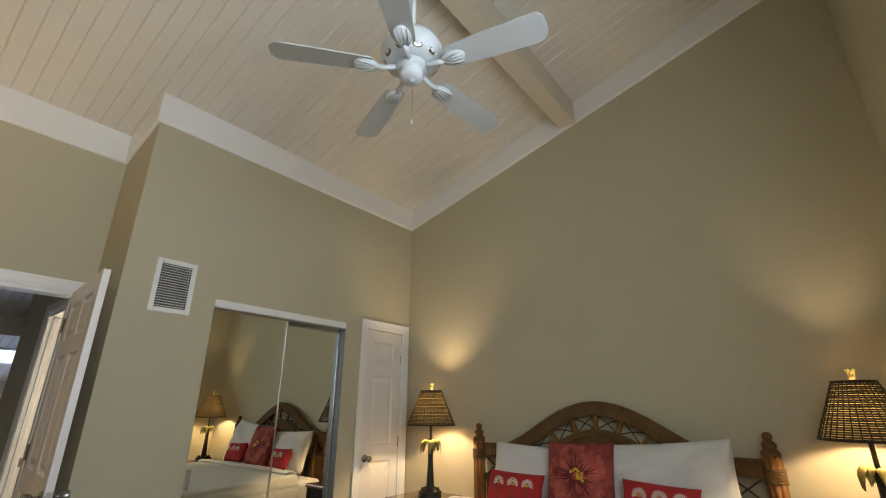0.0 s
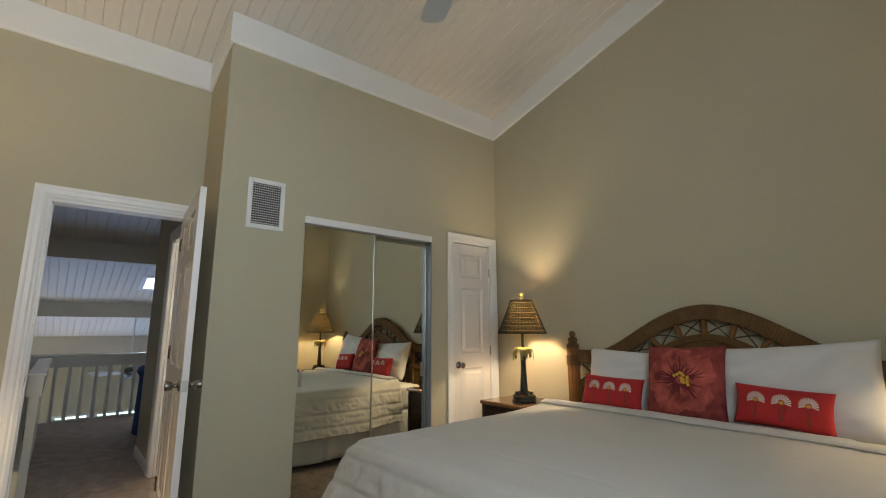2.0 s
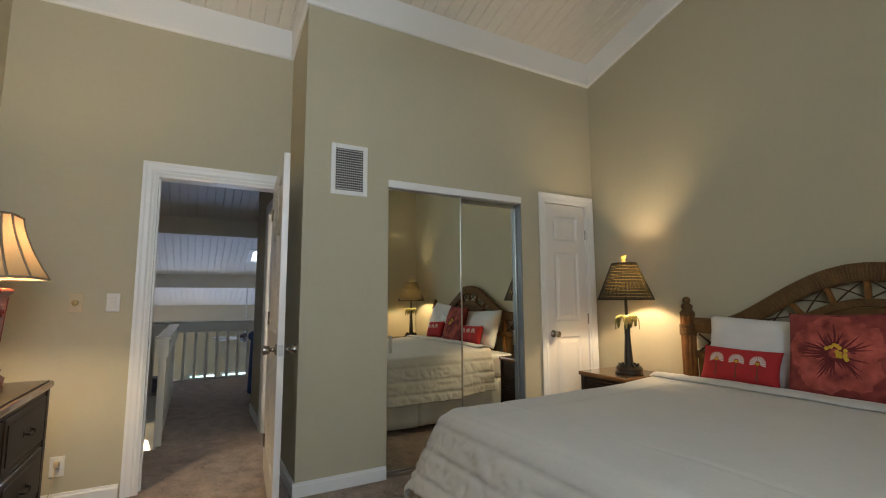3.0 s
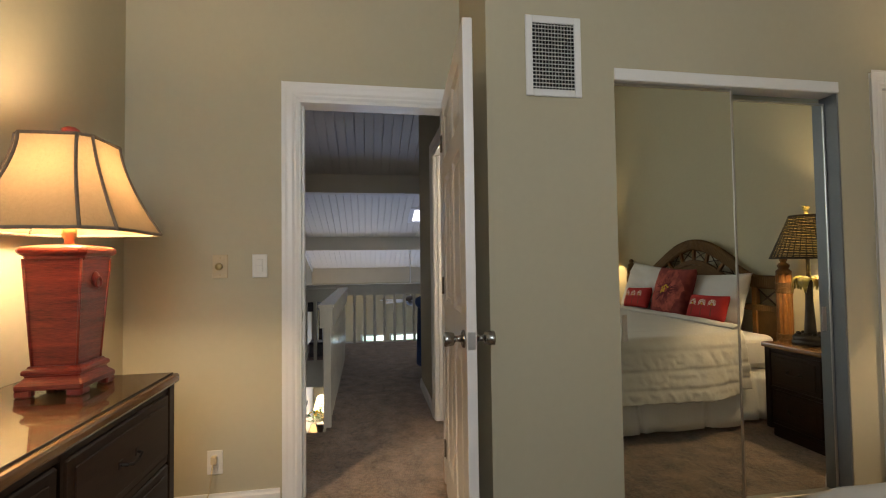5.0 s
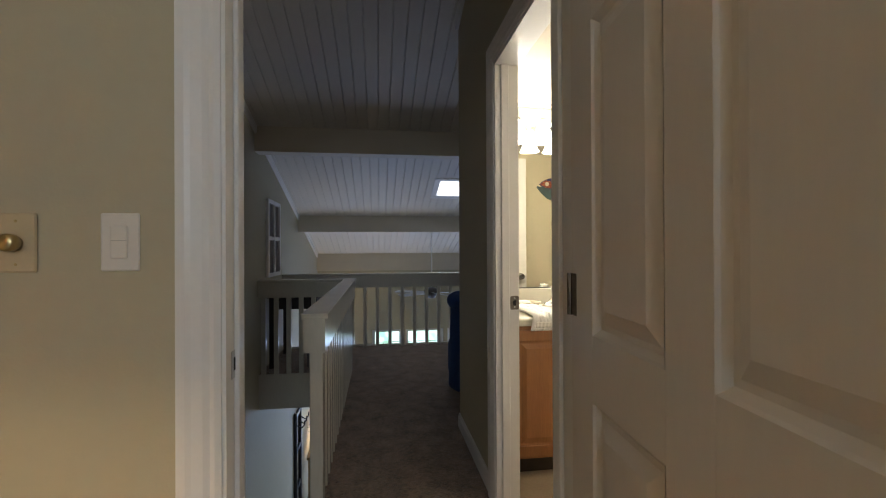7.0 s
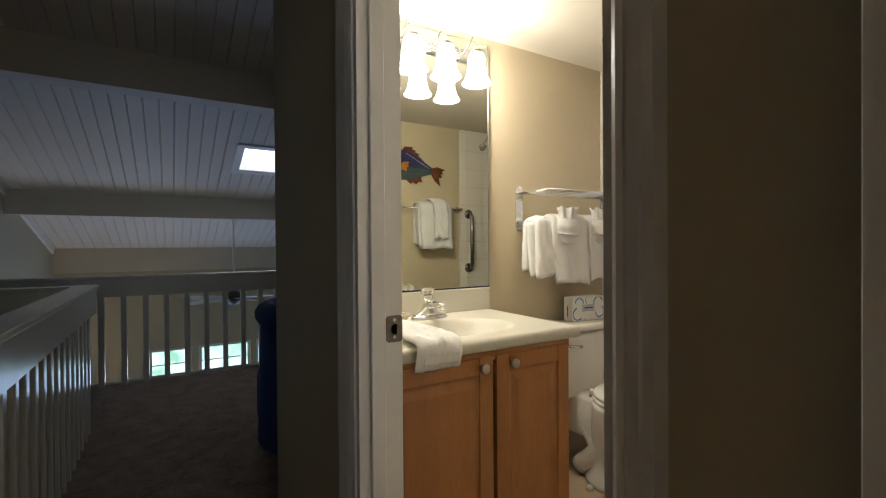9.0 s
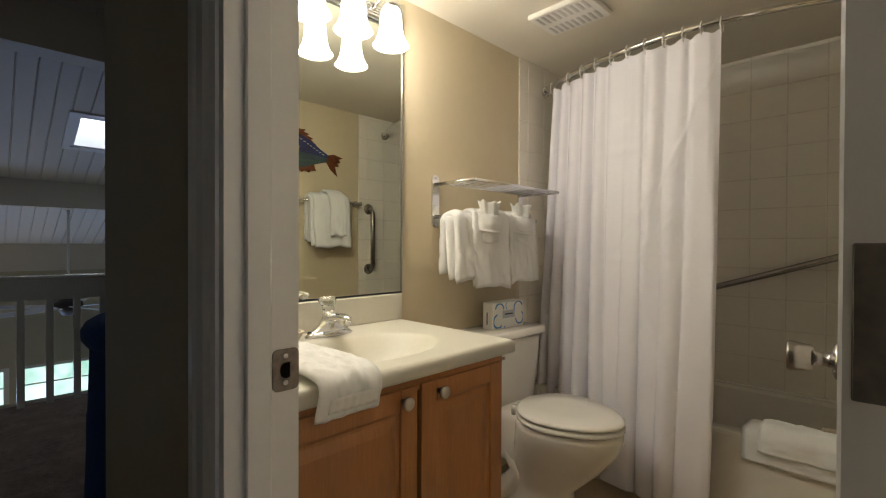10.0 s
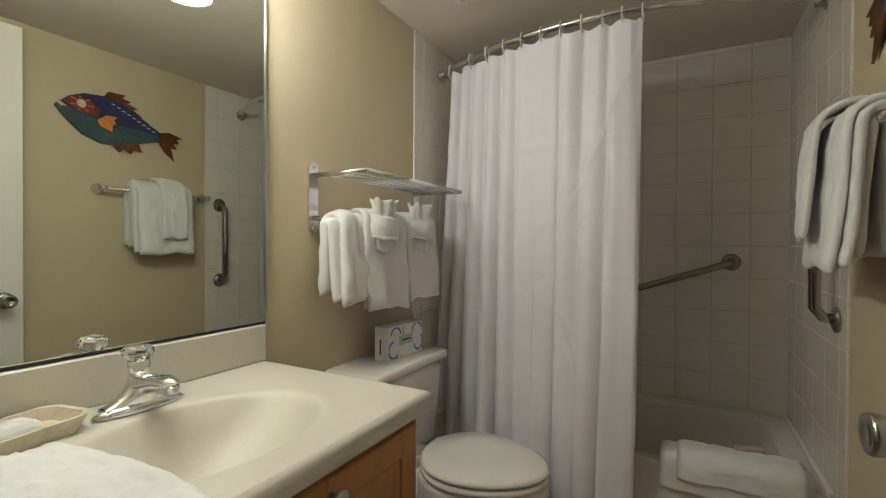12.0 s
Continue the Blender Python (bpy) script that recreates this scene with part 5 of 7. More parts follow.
st = thing("staircase", "carpeted staircase going down beside the hallway", "stairs")
for i in range(14):
    x1 = STAIR_X1 - i * 0.25
    z1 = -(i + 1) * Z_LOW / -15.0
    part("tread", a_box(x1 - 0.275, Y_SOUTH + 0.004, z1 - 0.18, x1, STAIR_Y - 0.024, z1, bevel=0.012), M_CARPET, st)

# blue armchair past the end of the hallway wall
ac = thing("blue_armchair", "rounded blue upholstered armchair in the loft", "armchair", pose(-6.38, 0.885, 0))
bm = bmesh.new()
box(bm, -0.36, 0.02, 0.10, 0.36, 0.86, 0.42, bevel=0.05, seg=3)
part("seat_base", bm, M_BLUE, ac, smooth=True)
bm = bmesh.new()
sheet(bm, 24, 6, lambda u, v: Vector(((0.40 - 0.02 * v) * math.cos(math.pi * (1.0 + u)) * 1.0, 0.40 + (0.42 - 0.02 * v) * math.sin(math.pi * (1.0 + u)), 0.10 + 0.66 * v)), thick=0.10)
part("back", bm, M_BLUE, ac, "curved blue upholstered back", smooth=True)
bm = bmesh.new()
tube(bm, [(0.35 * math.cos(math.pi * (1 + i / 24)), 0.40 + 0.37 * math.sin(math.pi * (1 + i / 24)), 0.765) for i in range(25)], 0.062, 12)
part("top_roll", bm, M_BLUE, ac, smooth=True)
bm = bmesh.new()
box(bm, -0.30, 0.10, 0.42, 0.30, 0.82, 0.52, bevel=0.04, seg=3)
part("cushion", bm, M_BLUE, ac, smooth=True)
for x in (-0.28, 0.28):
    for yy in (0.15, 0.75):
        part("foot", a_box(x - 0.025, yy - 0.025, 0.0, x + 0.025, yy + 0.025, 0.11), M_DESK, ac)

# window shutter frame on the party wall, dark desk beneath
sh = thing("wall_shutter", "narrow white louvred shutter with a dark edge on the wall", "shutter", pose(-8.16, Y_SOUTH, 0.90))
for x in (0.0, 0.26, 0.52):
    part("stile", a_box(x, 0.0, 0, x + 0.04, 0.03, 0.80, bevel=0.003), M_TRIM, sh)
for z in (0.0, 0.38, 0.76):
    part("rail", a_box(0.04, 0.002, z, 0.52, 0.028, z + 0.04), M_TRIM, sh)
part("backing", a_box(0.03, 0.0005, 0.03, 0.53, 0.010, 0.77), M_DESK, sh)
dk = thing("loft_desk", "dark wooden desk behind the stair railing", "desk", pose(-8.25, -0.78, 0))
part("desktop", a_box(0, 0, 0.70, 0.75, 0.50, 0.735, bevel=0.004), M_DESK, dk)
for x in (0.02, 0.68):
    for yy in (0.02, 0.43):
        part("leg", a_box(x, yy, 0, x + 0.05, yy + 0.05, 0.70), M_DESK, dk)
part("drawer", a_box(0.07, 0.03, 0.58, 0.68, 0.47, 0.70, bevel=0.003), M_DESK, dk)
lm = thing("patterned_box", "flat grey keepsake box standing on the loft floor", "box", pose(-7.75, -0.40, 0))
part("body", a_box(0, 0, 0.0, 0.22, 0.26, 0.16, bevel=0.006), mat("grey_box_paper", (0.16, 0.15, 0.16), 0.7, vary=0.3, scale=20), lm)
part("lid", a_box(-0.006, -0.006, 0.16, 0.226, 0.266, 0.185, bevel=0.004), mat("dark_lid_paper", (0.08, 0.08, 0.09), 0.6, vary=0.2), lm)

# coat rack and flowers on the lower storey
cr = thing("wall_coat_rack", "tall black iron coat rack on the stair wall", "coat rack", pose(-9.42, Y_SOUTH, -2.55))
for x in (0.0, 0.34):
    part("upright", a_box(x, 0.004, 0, x + 0.05, 0.045, 1.56, bevel=0.003), M_BLACK, cr)
for z in (0.1, 0.5, 1.0, 1.48):
    part("crossbar", a_box(0.05, 0.008, z, 0.34, 0.038, z + 0.05), M_BLACK, cr)
for x in (0.03, 0.19, 0.36):
    bm = bmesh.new()
    tube(bm, [(x, 0.04, 1.40), (x, 0.10, 1.36), (x, 0.14, 1.40), (x, 0.145, 1.46)], 0.008, 6)
    part("hook", bm, M_BLACK, cr)
bt = thing("console_table", "light wooden console table on the lower storey", "table", pose(-10.7, -0.76, Z_LOW))
M_PALEW = mat("pale_wood", (0.40, 0.26, 0.12), 0.45, vary=0.2, stretch=(0.3, 3, 3))
part("top", a_box(0, 0, 0.74, 0.9, 0.42, 0.78, bevel=0.004), M_PALEW, bt)
for x in (0.02, 0.82):
    for yy in (0.02, 0.34):
        part("leg", a_box(x, yy, 0, x + 0.06, yy + 0.06, 0.74), M_PALEW, bt)
fl = thing("potted_plant", "leafy plant with yellow flowers on the console table", "plant", pose(-10.2, -0.52, Z_LOW + 0.78))
bm = bmesh.new()
lathe(bm, [(0, 0), (0.07, 0), (0.10, 0.16), (0.105, 0.17), (0.09, 0.17), (0, 0.16)], 18)
part("pot", bm, M_DESK, fl, smooth=True)
rnd = random.Random(11)
bm = bmesh.new()
for i in range(70):
    a, e, r = rnd.uniform(0, math.tau), rnd.uniform(0.2, 1.4), rnd.uniform(0.10, 0.32)
    c = Vector((r * math.cos(e) * math.cos(a), r * math.cos(e) * math.sin(a), 0.16 + r * math.sin(e)))
    d, s = Vector((math.cos(a), math.sin(a), 0.5)).normalized() * 0.06, Vector((-math.sin(a), math.cos(a), 0)) * 0.018
    v = [bm.verts.new(p) for p in (c - d, c + s, c + d, c - s + Vector((0, 0, 0.006)))]
    bm.faces.new(v)
part("leaves", bm, M_LEAFG, fl)
for i in range(7):
    a, r = rnd.uniform(0, math.tau), rnd.uniform(0.05, 0.2)
    bm = bmesh.new()
    lathe(bm, [(0, 0), (0.03, 0.01), (0.034, 0.02), (0.012, 0.028), (0, 0.028)], 9)
    part("flower", bm, M_STAMEN, fl, turn=pose(r * math.cos(a), r * math.sin(a), rnd.uniform(0.3, 0.46), 30, 20, i * 50))

# lit lamp beside the plant
cl = thing("console_lamp", "small lit table lamp with a cream shade on the console table", "table lamp", pose(-10.52, -0.50, Z_LOW + 0.78))
bm = bmesh.new()
lathe(bm, [(0, 0), (0.075, 0), (0.075, 0.015), (0.03, 0.03), (0.05, 0.10), (0.058, 0.16), (0.03, 0.24), (0.012, 0.27), (0.012, 0.34), (0, 0.34)], 20)
part("base", bm, M_BRASS, cl, smooth=True)
bm = bmesh.new()
sheet(bm, 32, 2, lambda u, v: Vector(((0.19 - 0.07 * v) * math.cos(math.tau * u), (0.19 - 0.07 * v) * math.sin(math.tau * u), 0.32 + 0.26 * v)), closed_u=True)
part("shade", bm, thin_cloth("cream_lamp_shade", (0.74, 0.66, 0.48), 0.45), cl, "glowing cream shade", smooth=True)
bm = bmesh.new()
lathe(bm, [(0, 0.34), (0.012, 0.345), (0.028, 0.39), (0.030, 0.42), (0.02, 0.445), (0, 0.45)], 14)
part("bulb", bm, M_BULB, cl, "lit warm bulb", smooth=True).visible_shadow = False

# living room fan past the loft railing
lf = thing("living_room_fan", "pale ceiling fan hanging over the living room", "ceiling fan", pose(-10.0, 1.15, 0.46))
up2 = roof(-10.0) - 0.46
bm = bmesh.new()
lathe(bm, [(0, up2 + 0.01), (0.06, up2 + 0.01), (0.06, up2 - 0.02), (0.03, up2 - 0.06), (0, up2 - 0.06)], 18)
part("canopy", bm, M_BRASS, lf, smooth=True)
bm = bmesh.new()
tube(bm, [(0, 0, 0.1), (0, 0, up2 - 0.04)], 0.012, 8)
part("downrod", bm, M_TRIM, lf)
bm = bmesh.new()
lathe(bm, [(0, 0.13), (0.05, 0.12), (0.11, 0.08), (0.12, 0.04), (0.08, 0.0), (0.05, -0.05), (0, -0.06)], 20)
part("motor_housing", bm, M_DESK, lf, smooth=True)
for k in range(5):
    part("blade", a_box(0.12, -0.06, 0.0, 0.66, 0.06, 0.008, bevel=0.003), M_BLADE, lf, turn=pose(0, 0, 0.03, 0, 0, 20 + 72 * k) @ pose(0, 0, 0, -10, 0, 0))

# glazed doors of the living room and the garden light beyond
M_PANE = mat("window_glass", (1, 1, 1), 0.0, trans=1.0, vary=0.0)
for i, (a, b) in enumerate(((0.19, 0.75), (0.82, 1.56), (1.63, 2.4))):
    w = thing("window_%d" % (i + 2), "white framed glazed garden door", "window", pose(X_FAR - 0.08, a, Z_LOW + 0.08))
    w["kind"] = "structure"
    hh, ww = -0.34 - Z_LOW - 0.08, b - a
    bm = bmesh.new()
    for q in ((0, 0, 0.05, hh), (ww - 0.05, 0, ww, hh), (0.05, 0, ww - 0.05, 0.08), (0.05, hh - 0.05, ww - 0.05, hh)):
        box(bm, -0.02, q[0], q[1], 0.02, q[2], q[3])
    part("window_frame", bm, M_TRIM, w)
    part("pane", a_box(-0.003, 0.05, 0.08, 0.003, ww - 0.05, hh - 0.05), M_PANE, w).visible_shadow = False
    for k in range(1, 9):
        part("glazing_bar", a_box(0.004, 0.05, k * hh / 9, 0.014, ww - 0.05, k * hh / 9 + 0.014), M_TRIM, w)
back = bpy.data.materials.new("garden_glow")
back.use_nodes = True
nb = back.node_tree
nb.nodes.remove(nb.nodes["Principled BSDF"])
em = nb.nodes.new("ShaderNodeEmission")
em.inputs["Strength"].default_value = 3.2
ns = nb.nodes.new("ShaderNodeTexNoise")
ns.inputs["Scale"].default_value, ns.inputs["Detail"].default_value = 1.6, 5
rp_ = nb.nodes.new("ShaderNodeValToRGB")
rp_.color_ramp.elements[0].position, rp_.color_ramp.elements[1].position = 0.40, 0.60
rp_.color_ramp.elements[0].color, rp_.color_ramp.elements[1].color = (0.20, 0.42, 0.30, 1), (0.75, 0.92, 0.92, 1)
tcb = nb.nodes.new("ShaderNodeTexCoord")
nb.links.new(tcb.outputs["Object"], ns.inputs["Vector"])
nb.links.new(ns.outputs["Fac"], rp_.inputs["Fac"])
nb.links.new(rp_.outputs["Color"], em.inputs["Color"])
nb.links.new(em.outputs[0], nb.nodes["Material Output"].inputs["Surface"])
structure(part("backdrop", a_box(-17.0, -8, -4, -16.9, 12, 3), back), "bright garden greenery outside the glazed doors", "backdrop")
structure(part("ground", a_box(-60, -40, -2.95, X_FAR - 0.2, 40, -2.85), mat("garden_ground", (0.10, 0.14, 0.06), 0.9, vary=0.3)), "green garden ground outside", "ground")

# skylight
sk = thing("skylight", "square white framed skylight in the sloped ceiling", "skylight", None)
sk["kind"] = "structure"
bm = bmesh.new()
for a in ((SKY[0] - 0.005, SKY[2] - 0.005, SKY[1] + 0.005, SKY[2] + 0.02), (SKY[0] - 0.005, SKY[3] - 0.02, SKY[1] + 0.005, SKY[3] + 0.005), (SKY[0] - 0.005, SKY[2] + 0.02, SKY[0] + 0.02, SKY[3] - 0.02), (SKY[1] - 0.02, SKY[2] + 0.02, SKY[1] + 0.005, SKY[3] - 0.02)):
    vs = box(bm, a[0], a[1], -0.006, a[2], a[3], 0.20)
    for v in vs:
        v.co.z += roof(v.co.x)
part("shaft", bm, M_TRIM, sk, "white skylight shaft")
bm = bmesh.new()
vs = box(bm, SKY[0] - 0.01, SKY[2] - 0.01, 0.205, SKY[1] + 0.01, SKY[3] + 0.01, 0.215)
for v in vs:
    v.co.z += roof(v.co.x)
# the dome's own glow stands in for sky light coming through
M_SKYPANE = mat("skylight_dome", (0.9, 0.95, 1.0), 0.4, vary=0.0, emit=(0.88, 0.94, 1.0), emit_power=6.0)
part("dome", bm, M_SKYPANE, sk, "milky skylight dome, glowing in place of the sky")
bm = bmesh.new()
for a in ((SKY[0] - 0.05, SKY[2] - 0.05, SKY[1] + 0.05, SKY[2] - 0.002), (SKY[0] - 0.05, SKY[3] + 0.002, SKY[1] + 0.05, SKY[3] + 0.05), (SKY[0] - 0.05, SKY[2] - 0.002, SKY[0] - 0.002, SKY[3] + 0.002), (SKY[1] + 0.002, SKY[2] - 0.002, SKY[1] + 0.05, SKY[3] + 0.002)):
    vs = box(bm, a[0], a[1], -0.012, a[2], a[3], 0.0)
    for v in vs:
        v.co.z += roof(v.co.x)
part("trim_frame", bm, M_TRIM, sk)

# ---- bathroom ----
M_MAPLE = mat("honey_maple", (0.36, 0.155, 0.048), 0.38, vary=0.16, scale=5, fine=50, bump=0.08, bump_scale=90, stretch=(3, 3, 0.3), coat=0.25)
M_MARBLE = mat("cream_cultured_marble", (0.61, 0.58, 0.495), 0.38, vary=0.035, scale=5, bump=0.02, coat=0.04)
M_CHINA = mat("white_china", (0.74, 0.71, 0.65), 0.10, vary=0.01, coat=0.5)
M_TUB = mat("tub_enamel", (0.72, 0.69, 0.63), 0.16, vary=0.02, coat=0.4)
M_TILE = mat("white_glazed_tile", (0.80, 0.755, 0.67), 0.10, vary=0.02, each=0.10, coat=0.4, bump=0.03, bump_scale=12)
M_GROUT = mat("grey_grout", (0.68, 0.62, 0.54), 0.9, vary=0.12, scale=20)
M_TERRY = mat("white_terry", (0.74, 0.73, 0.71), 0.98, vary=0.05, scale=10, fine=300, bump=0.4, bump_scale=380, bump_depth=0.002, sheen=0.3)
M_CURTAIN = thin_cloth("white_shower_curtain", (0.88, 0.86, 0.92), 0.14, rough=0.5, bump=0.0, vary=0.015)
M_BELLGLASS = mat("lit_frosted_glass", (0.95, 0.92, 0.85), 0.4, vary=0.0, emit=(1.0, 0.93, 0.80), emit_power=9.0)
M_ACRYL = mat("clear_acrylic", (0.97, 0.98, 0.97), 0.04, trans=1.0, vary=0.0, ior=1.49)
M_PAPER = mat("white_carton", (0.74, 0.73, 0.70), 0.6, vary=0.02)
M_BLUEP = mat("blue_print", (0.03, 0.22, 0.55), 0.6, vary=0.1)
M_GREYP = mat("grey_print", (0.42, 0.44, 0.50), 0.6, vary=0.1)
M_SOAP = mat("stone_soap_dish", (0.62, 0.55, 0.42), 0.5, vary=0.15, scale=20, bump=0.1)

CZ, CX0, CX1, CY0, CY1 = 0.825, BX0, -5.027, BY0, 1.762
# cabinet
cab = thing("vanity_cabinet", "honey maple vanity cabinet with two panelled doors", "cabinet", pose(CX0, CY0, 0))
cw, cd, ch = CY1 - CY0 - 0.025, CX1 - CX0 - 0.030, CZ - 0.045
bm = bmesh.new()
for b in ((0.002, 0.002, 0.10, cd - 0.02, 0.018, ch), (0.002, cw - 0.016, 0.10, cd - 0.02, cw, ch), (0.002, 0.018, 0.10, cd - 0.02, cw - 0.016, 0.116), (0.002, 0.018, 0.116, 0.010, cw - 0.016, ch)):
    box(bm, *b, bevel=0.001)
part("carcass", bm, M_MAPLE, cab)
part("toe_kick", a_box(0.002, 0.004, 0.006, cd - 0.08, cw - 0.004, 0.10), M_DESK, cab)
part("top_rail", a_box(cd - 0.02, 0.002, ch - 0.035, cd - 0.001, cw, ch, bevel=0.002), M_MAPLE, cab)
# black strip paints the shade under the overhanging vanity top
part("shadow_strip", a_box(cd - 0.03, 0.004, ch, cd - 0.010, cw - 0.004, ch + 0.016), M_DARK, cab)


def cab_door(y0, y1, z0, z1, knob_y):
    d = part("door", a_box(cd - 0.018, y0, z0, cd - 0.004, y1, z1), M_MAPLE, cab)
    bm = bmesh.new()
    f = 0.055
    for q in ((y0, z0, y0 + f, z1), (y1 - f, z0, y1, z1), (y0 + f, z0, y1 - f, z0 + f), (y0 + f, z1 - f, y1 - f, z1)):
        box(bm, cd - 0.0045, q[0], q[1], cd + 0.006, q[2], q[3], bevel=0.002)
    part("door_frame", bm, M_MAPLE, d)
    bm = bmesh.new()
    rings = []
    for inset, x in ((f - 0.001, cd + 0.001), (f + 0.008, cd - 0.002), (f + 0.014, cd - 0.002), (f + 0.040, cd + 0.005)):
        rings.append([bm.verts.new(p) for p in ((x, y0 + inset, z0 + inset), (x, y1 - inset, z0 + inset), (x, y1 - inset, z1 - inset), (x, y0 + inset, z1 - inset))])
    for a, b in zip(rings, rings[1:]):
        for i in range(4):
            bm.faces.new((a[i], a[(i + 1) % 4], b[(i + 1) % 4], b[i]))
    bm.faces.new(rings[-1])
    part("raised_panel", bm, M_MAPLE, d)
    bm = bmesh.new()
    lathe(bm, [(0, 0), (0.008, 0), (0.006, 0.010), (0.010, 0.014), (0.016, 0.018), (0.017, 0.024), (0.013, 0.028), (0, 0.029)], 18)
    part("knob", bm, M_STEEL, d, "round brushed steel knob", smooth=True, turn=pose(cd + 0.006, knob_y, z1 - 0.030, 0, 90, 0))


SPLIT = 0.436
cab_door(0.012, SPLIT - 0.006, 0.12, ch - 0.020, SPLIT - 0.054)
cab_door(SPLIT + 0.008, cw - 0.010, 0.12, ch - 0.020, SPLIT + 0.070)

# one-piece top with a moulded oval bowl and backsplash
top = thing("washbasin", "cream cultured marble vanity top with a moulded bowl", "washbasin", pose(0, 0, 0))
SX, SY, SA, SB = -5.268, 1.385, 0.160, 0.222
bm = bmesh.new()
NR_, NA = 14, 64
outer = []
xs0, xs1, ys0, ys1 = CX0 + 0.002, CX1 - 0.014, CY0 + 0.002, CY1 - 0.010
for k in range(NA):
    a = math.tau * k / NA
    dx, dy = math.cos(a), math.sin(a)
    t = min(((xs1 if dx > 0 else xs0) - SX) / dx if abs(dx) > 1e-9 else 9, ((ys1 if dy > 0 else ys0) - SY) / dy if abs(dy) > 1e-9 else 9)
    outer.append((SX + t * dx, SY + t * dy))
for cx_, cy_ in ((xs0, ys0), (xs1, ys0), (xs1, ys1), (xs0, ys1)):
    i = min(range(NA), key=lambda j: (outer[j][0] - cx_) ** 2 + (outer[j][1] - cy_) ** 2)
    outer[i] = (cx_, cy_)
rings = [[bm.verts.new((x, y, CZ)) for x, y in outer]]
for k_, dz in ((1.10, 0.0), (1.05, -0.0004), (1.01, -0.002), (0.98, -0.006), (0.94, -0.014), (0.88, -0.027), (0.80, -0.044), (0.70, -0.062), (0.58, -0.080), (0.44, -0.096), (0.28, -0.109), (0.10, -0.117)):
    rings.append([bm.verts.new((SX + SA * k_ * math.cos(math.tau * k / NA), SY + SB * k_ * math.sin(math.tau * k / NA), CZ + dz)) for k in range(NA)])
for a, b in zip(rings, rings[1:]):
    for k in range(NA):
        bm.faces.new((a[k], a[(k + 1) % NA], b[(k + 1) % NA], b[k]))
bm.faces.new(rings[-1])
part("bowl_deck", bm, M_MARBLE, top, "moulded oval bowl", smooth=True)
# rounded front and side edges
edge = [(0.0, 0.0), (0.006, -0.002), (0.011, -0.007), (0.0135, -0.015), (0.0135, -0.036), (0.010, -0.040), (0.0, -0.040)]
bm = bmesh.new()
runs = []
for o, dz in edge:
    runs.append([bm.verts.new((xs1 + o, ys0, CZ + dz)), bm.verts.new((xs1 + o, ys1 + o * 0.7, CZ + dz)), bm.verts.new((xs0, ys1 + o * 0.7, CZ + dz))])
for a, b in zip(runs, runs[1:]):
    for k in range(2):
        bm.faces.new((a[k], a[k + 1], b[k + 1], b[k]))
part("rolled_edge", bm, M_MARBLE, top, smooth=True)
bm = bmesh.new()
for b in ((xs0, ys0, xs1, SY - SB - 0.01), (xs0, SY + SB + 0.01, xs1, ys1), (xs1 - 0.03, SY - SB - 0.01, xs1, SY + SB + 0.01)):
    box(bm, b[0], b[1], CZ - 0.040, b[2], b[3], CZ - 0.034)
part("underside", bm, M_MARBLE, top)
part("backsplash", a_box(CX0 + 0.001, CY0 + 0.002, CZ + 0.0005, CX0 + 0.020, CY1 - 0.004, 0.926, bevel=0.003), M_MARBLE, top)
bm = bmesh.new()
lathe(bm, [(0, CZ - 0.118), (0.021, CZ - 0.118), (0.021, CZ - 0.114), (0.014, CZ - 0.113), (0, CZ - 0.116)], 18, at=(SX, SY, 0))
part("drain", bm, M_CHROME, top, smooth=True)

# faucet
fc = thing("faucet", "chrome single-handle faucet with a clear acrylic knob", "faucet", pose(-5.478, 1.382, CZ) @ Matrix.Diagonal((1, 1, 0.78, 1)))
bm = bmesh.new()
lathe(bm, [(0, 0.0), (0.028, 0.0), (0.030, 0.006), (0.026, 0.016), (0.022, 0.022), (0, 0.022)], 20, sx=0.95, sy=2.9)
part("base_plate", bm, M_CHROME, fc, smooth=True)
bm = bmesh.new()
def spout(u, v):
    a = math.tau * v
    x = -0.012 + 0.128 * u
    e = max(0.0, 1 - u ** 10) ** 0.5
    w, h = (0.024 - 0.007 * u) * e, (0.024 - 0.010 * u) * e
    z = 0.062 + 0.022 * math.sin(min(1, u * 1.1) * math.pi * 0.55)
    return Vector((x, w * math.cos(a), z + h * math.sin(a)))
sheet(bm, 14, 16, spout)
part("spout", bm, M_CHROME, fc, smooth=True)
bm = bmesh.new()
lathe(bm, [(0, 0.0), (0.011, 0.0), (0.012, 0.022), (0, 0.022)], 14, at=(0.104, 0, 0.056))
part("aerator", bm, M_CHROME, fc, smooth=True)
bm = bmesh.new()


def saddle(u, v):
    y = -0.066 + 0.132 * u
    h = 0.012 + 0.066 * math.exp(-(y / 0.034) ** 2)
    w = 0.017 + 0.008 * math.exp(-(y / 0.03) ** 2)
    a = math.pi * v
    return Vector((-0.004 + w * math.cos(a), y, 0.012 + h * max(0.0, math.sin(a)) ** 0.7))


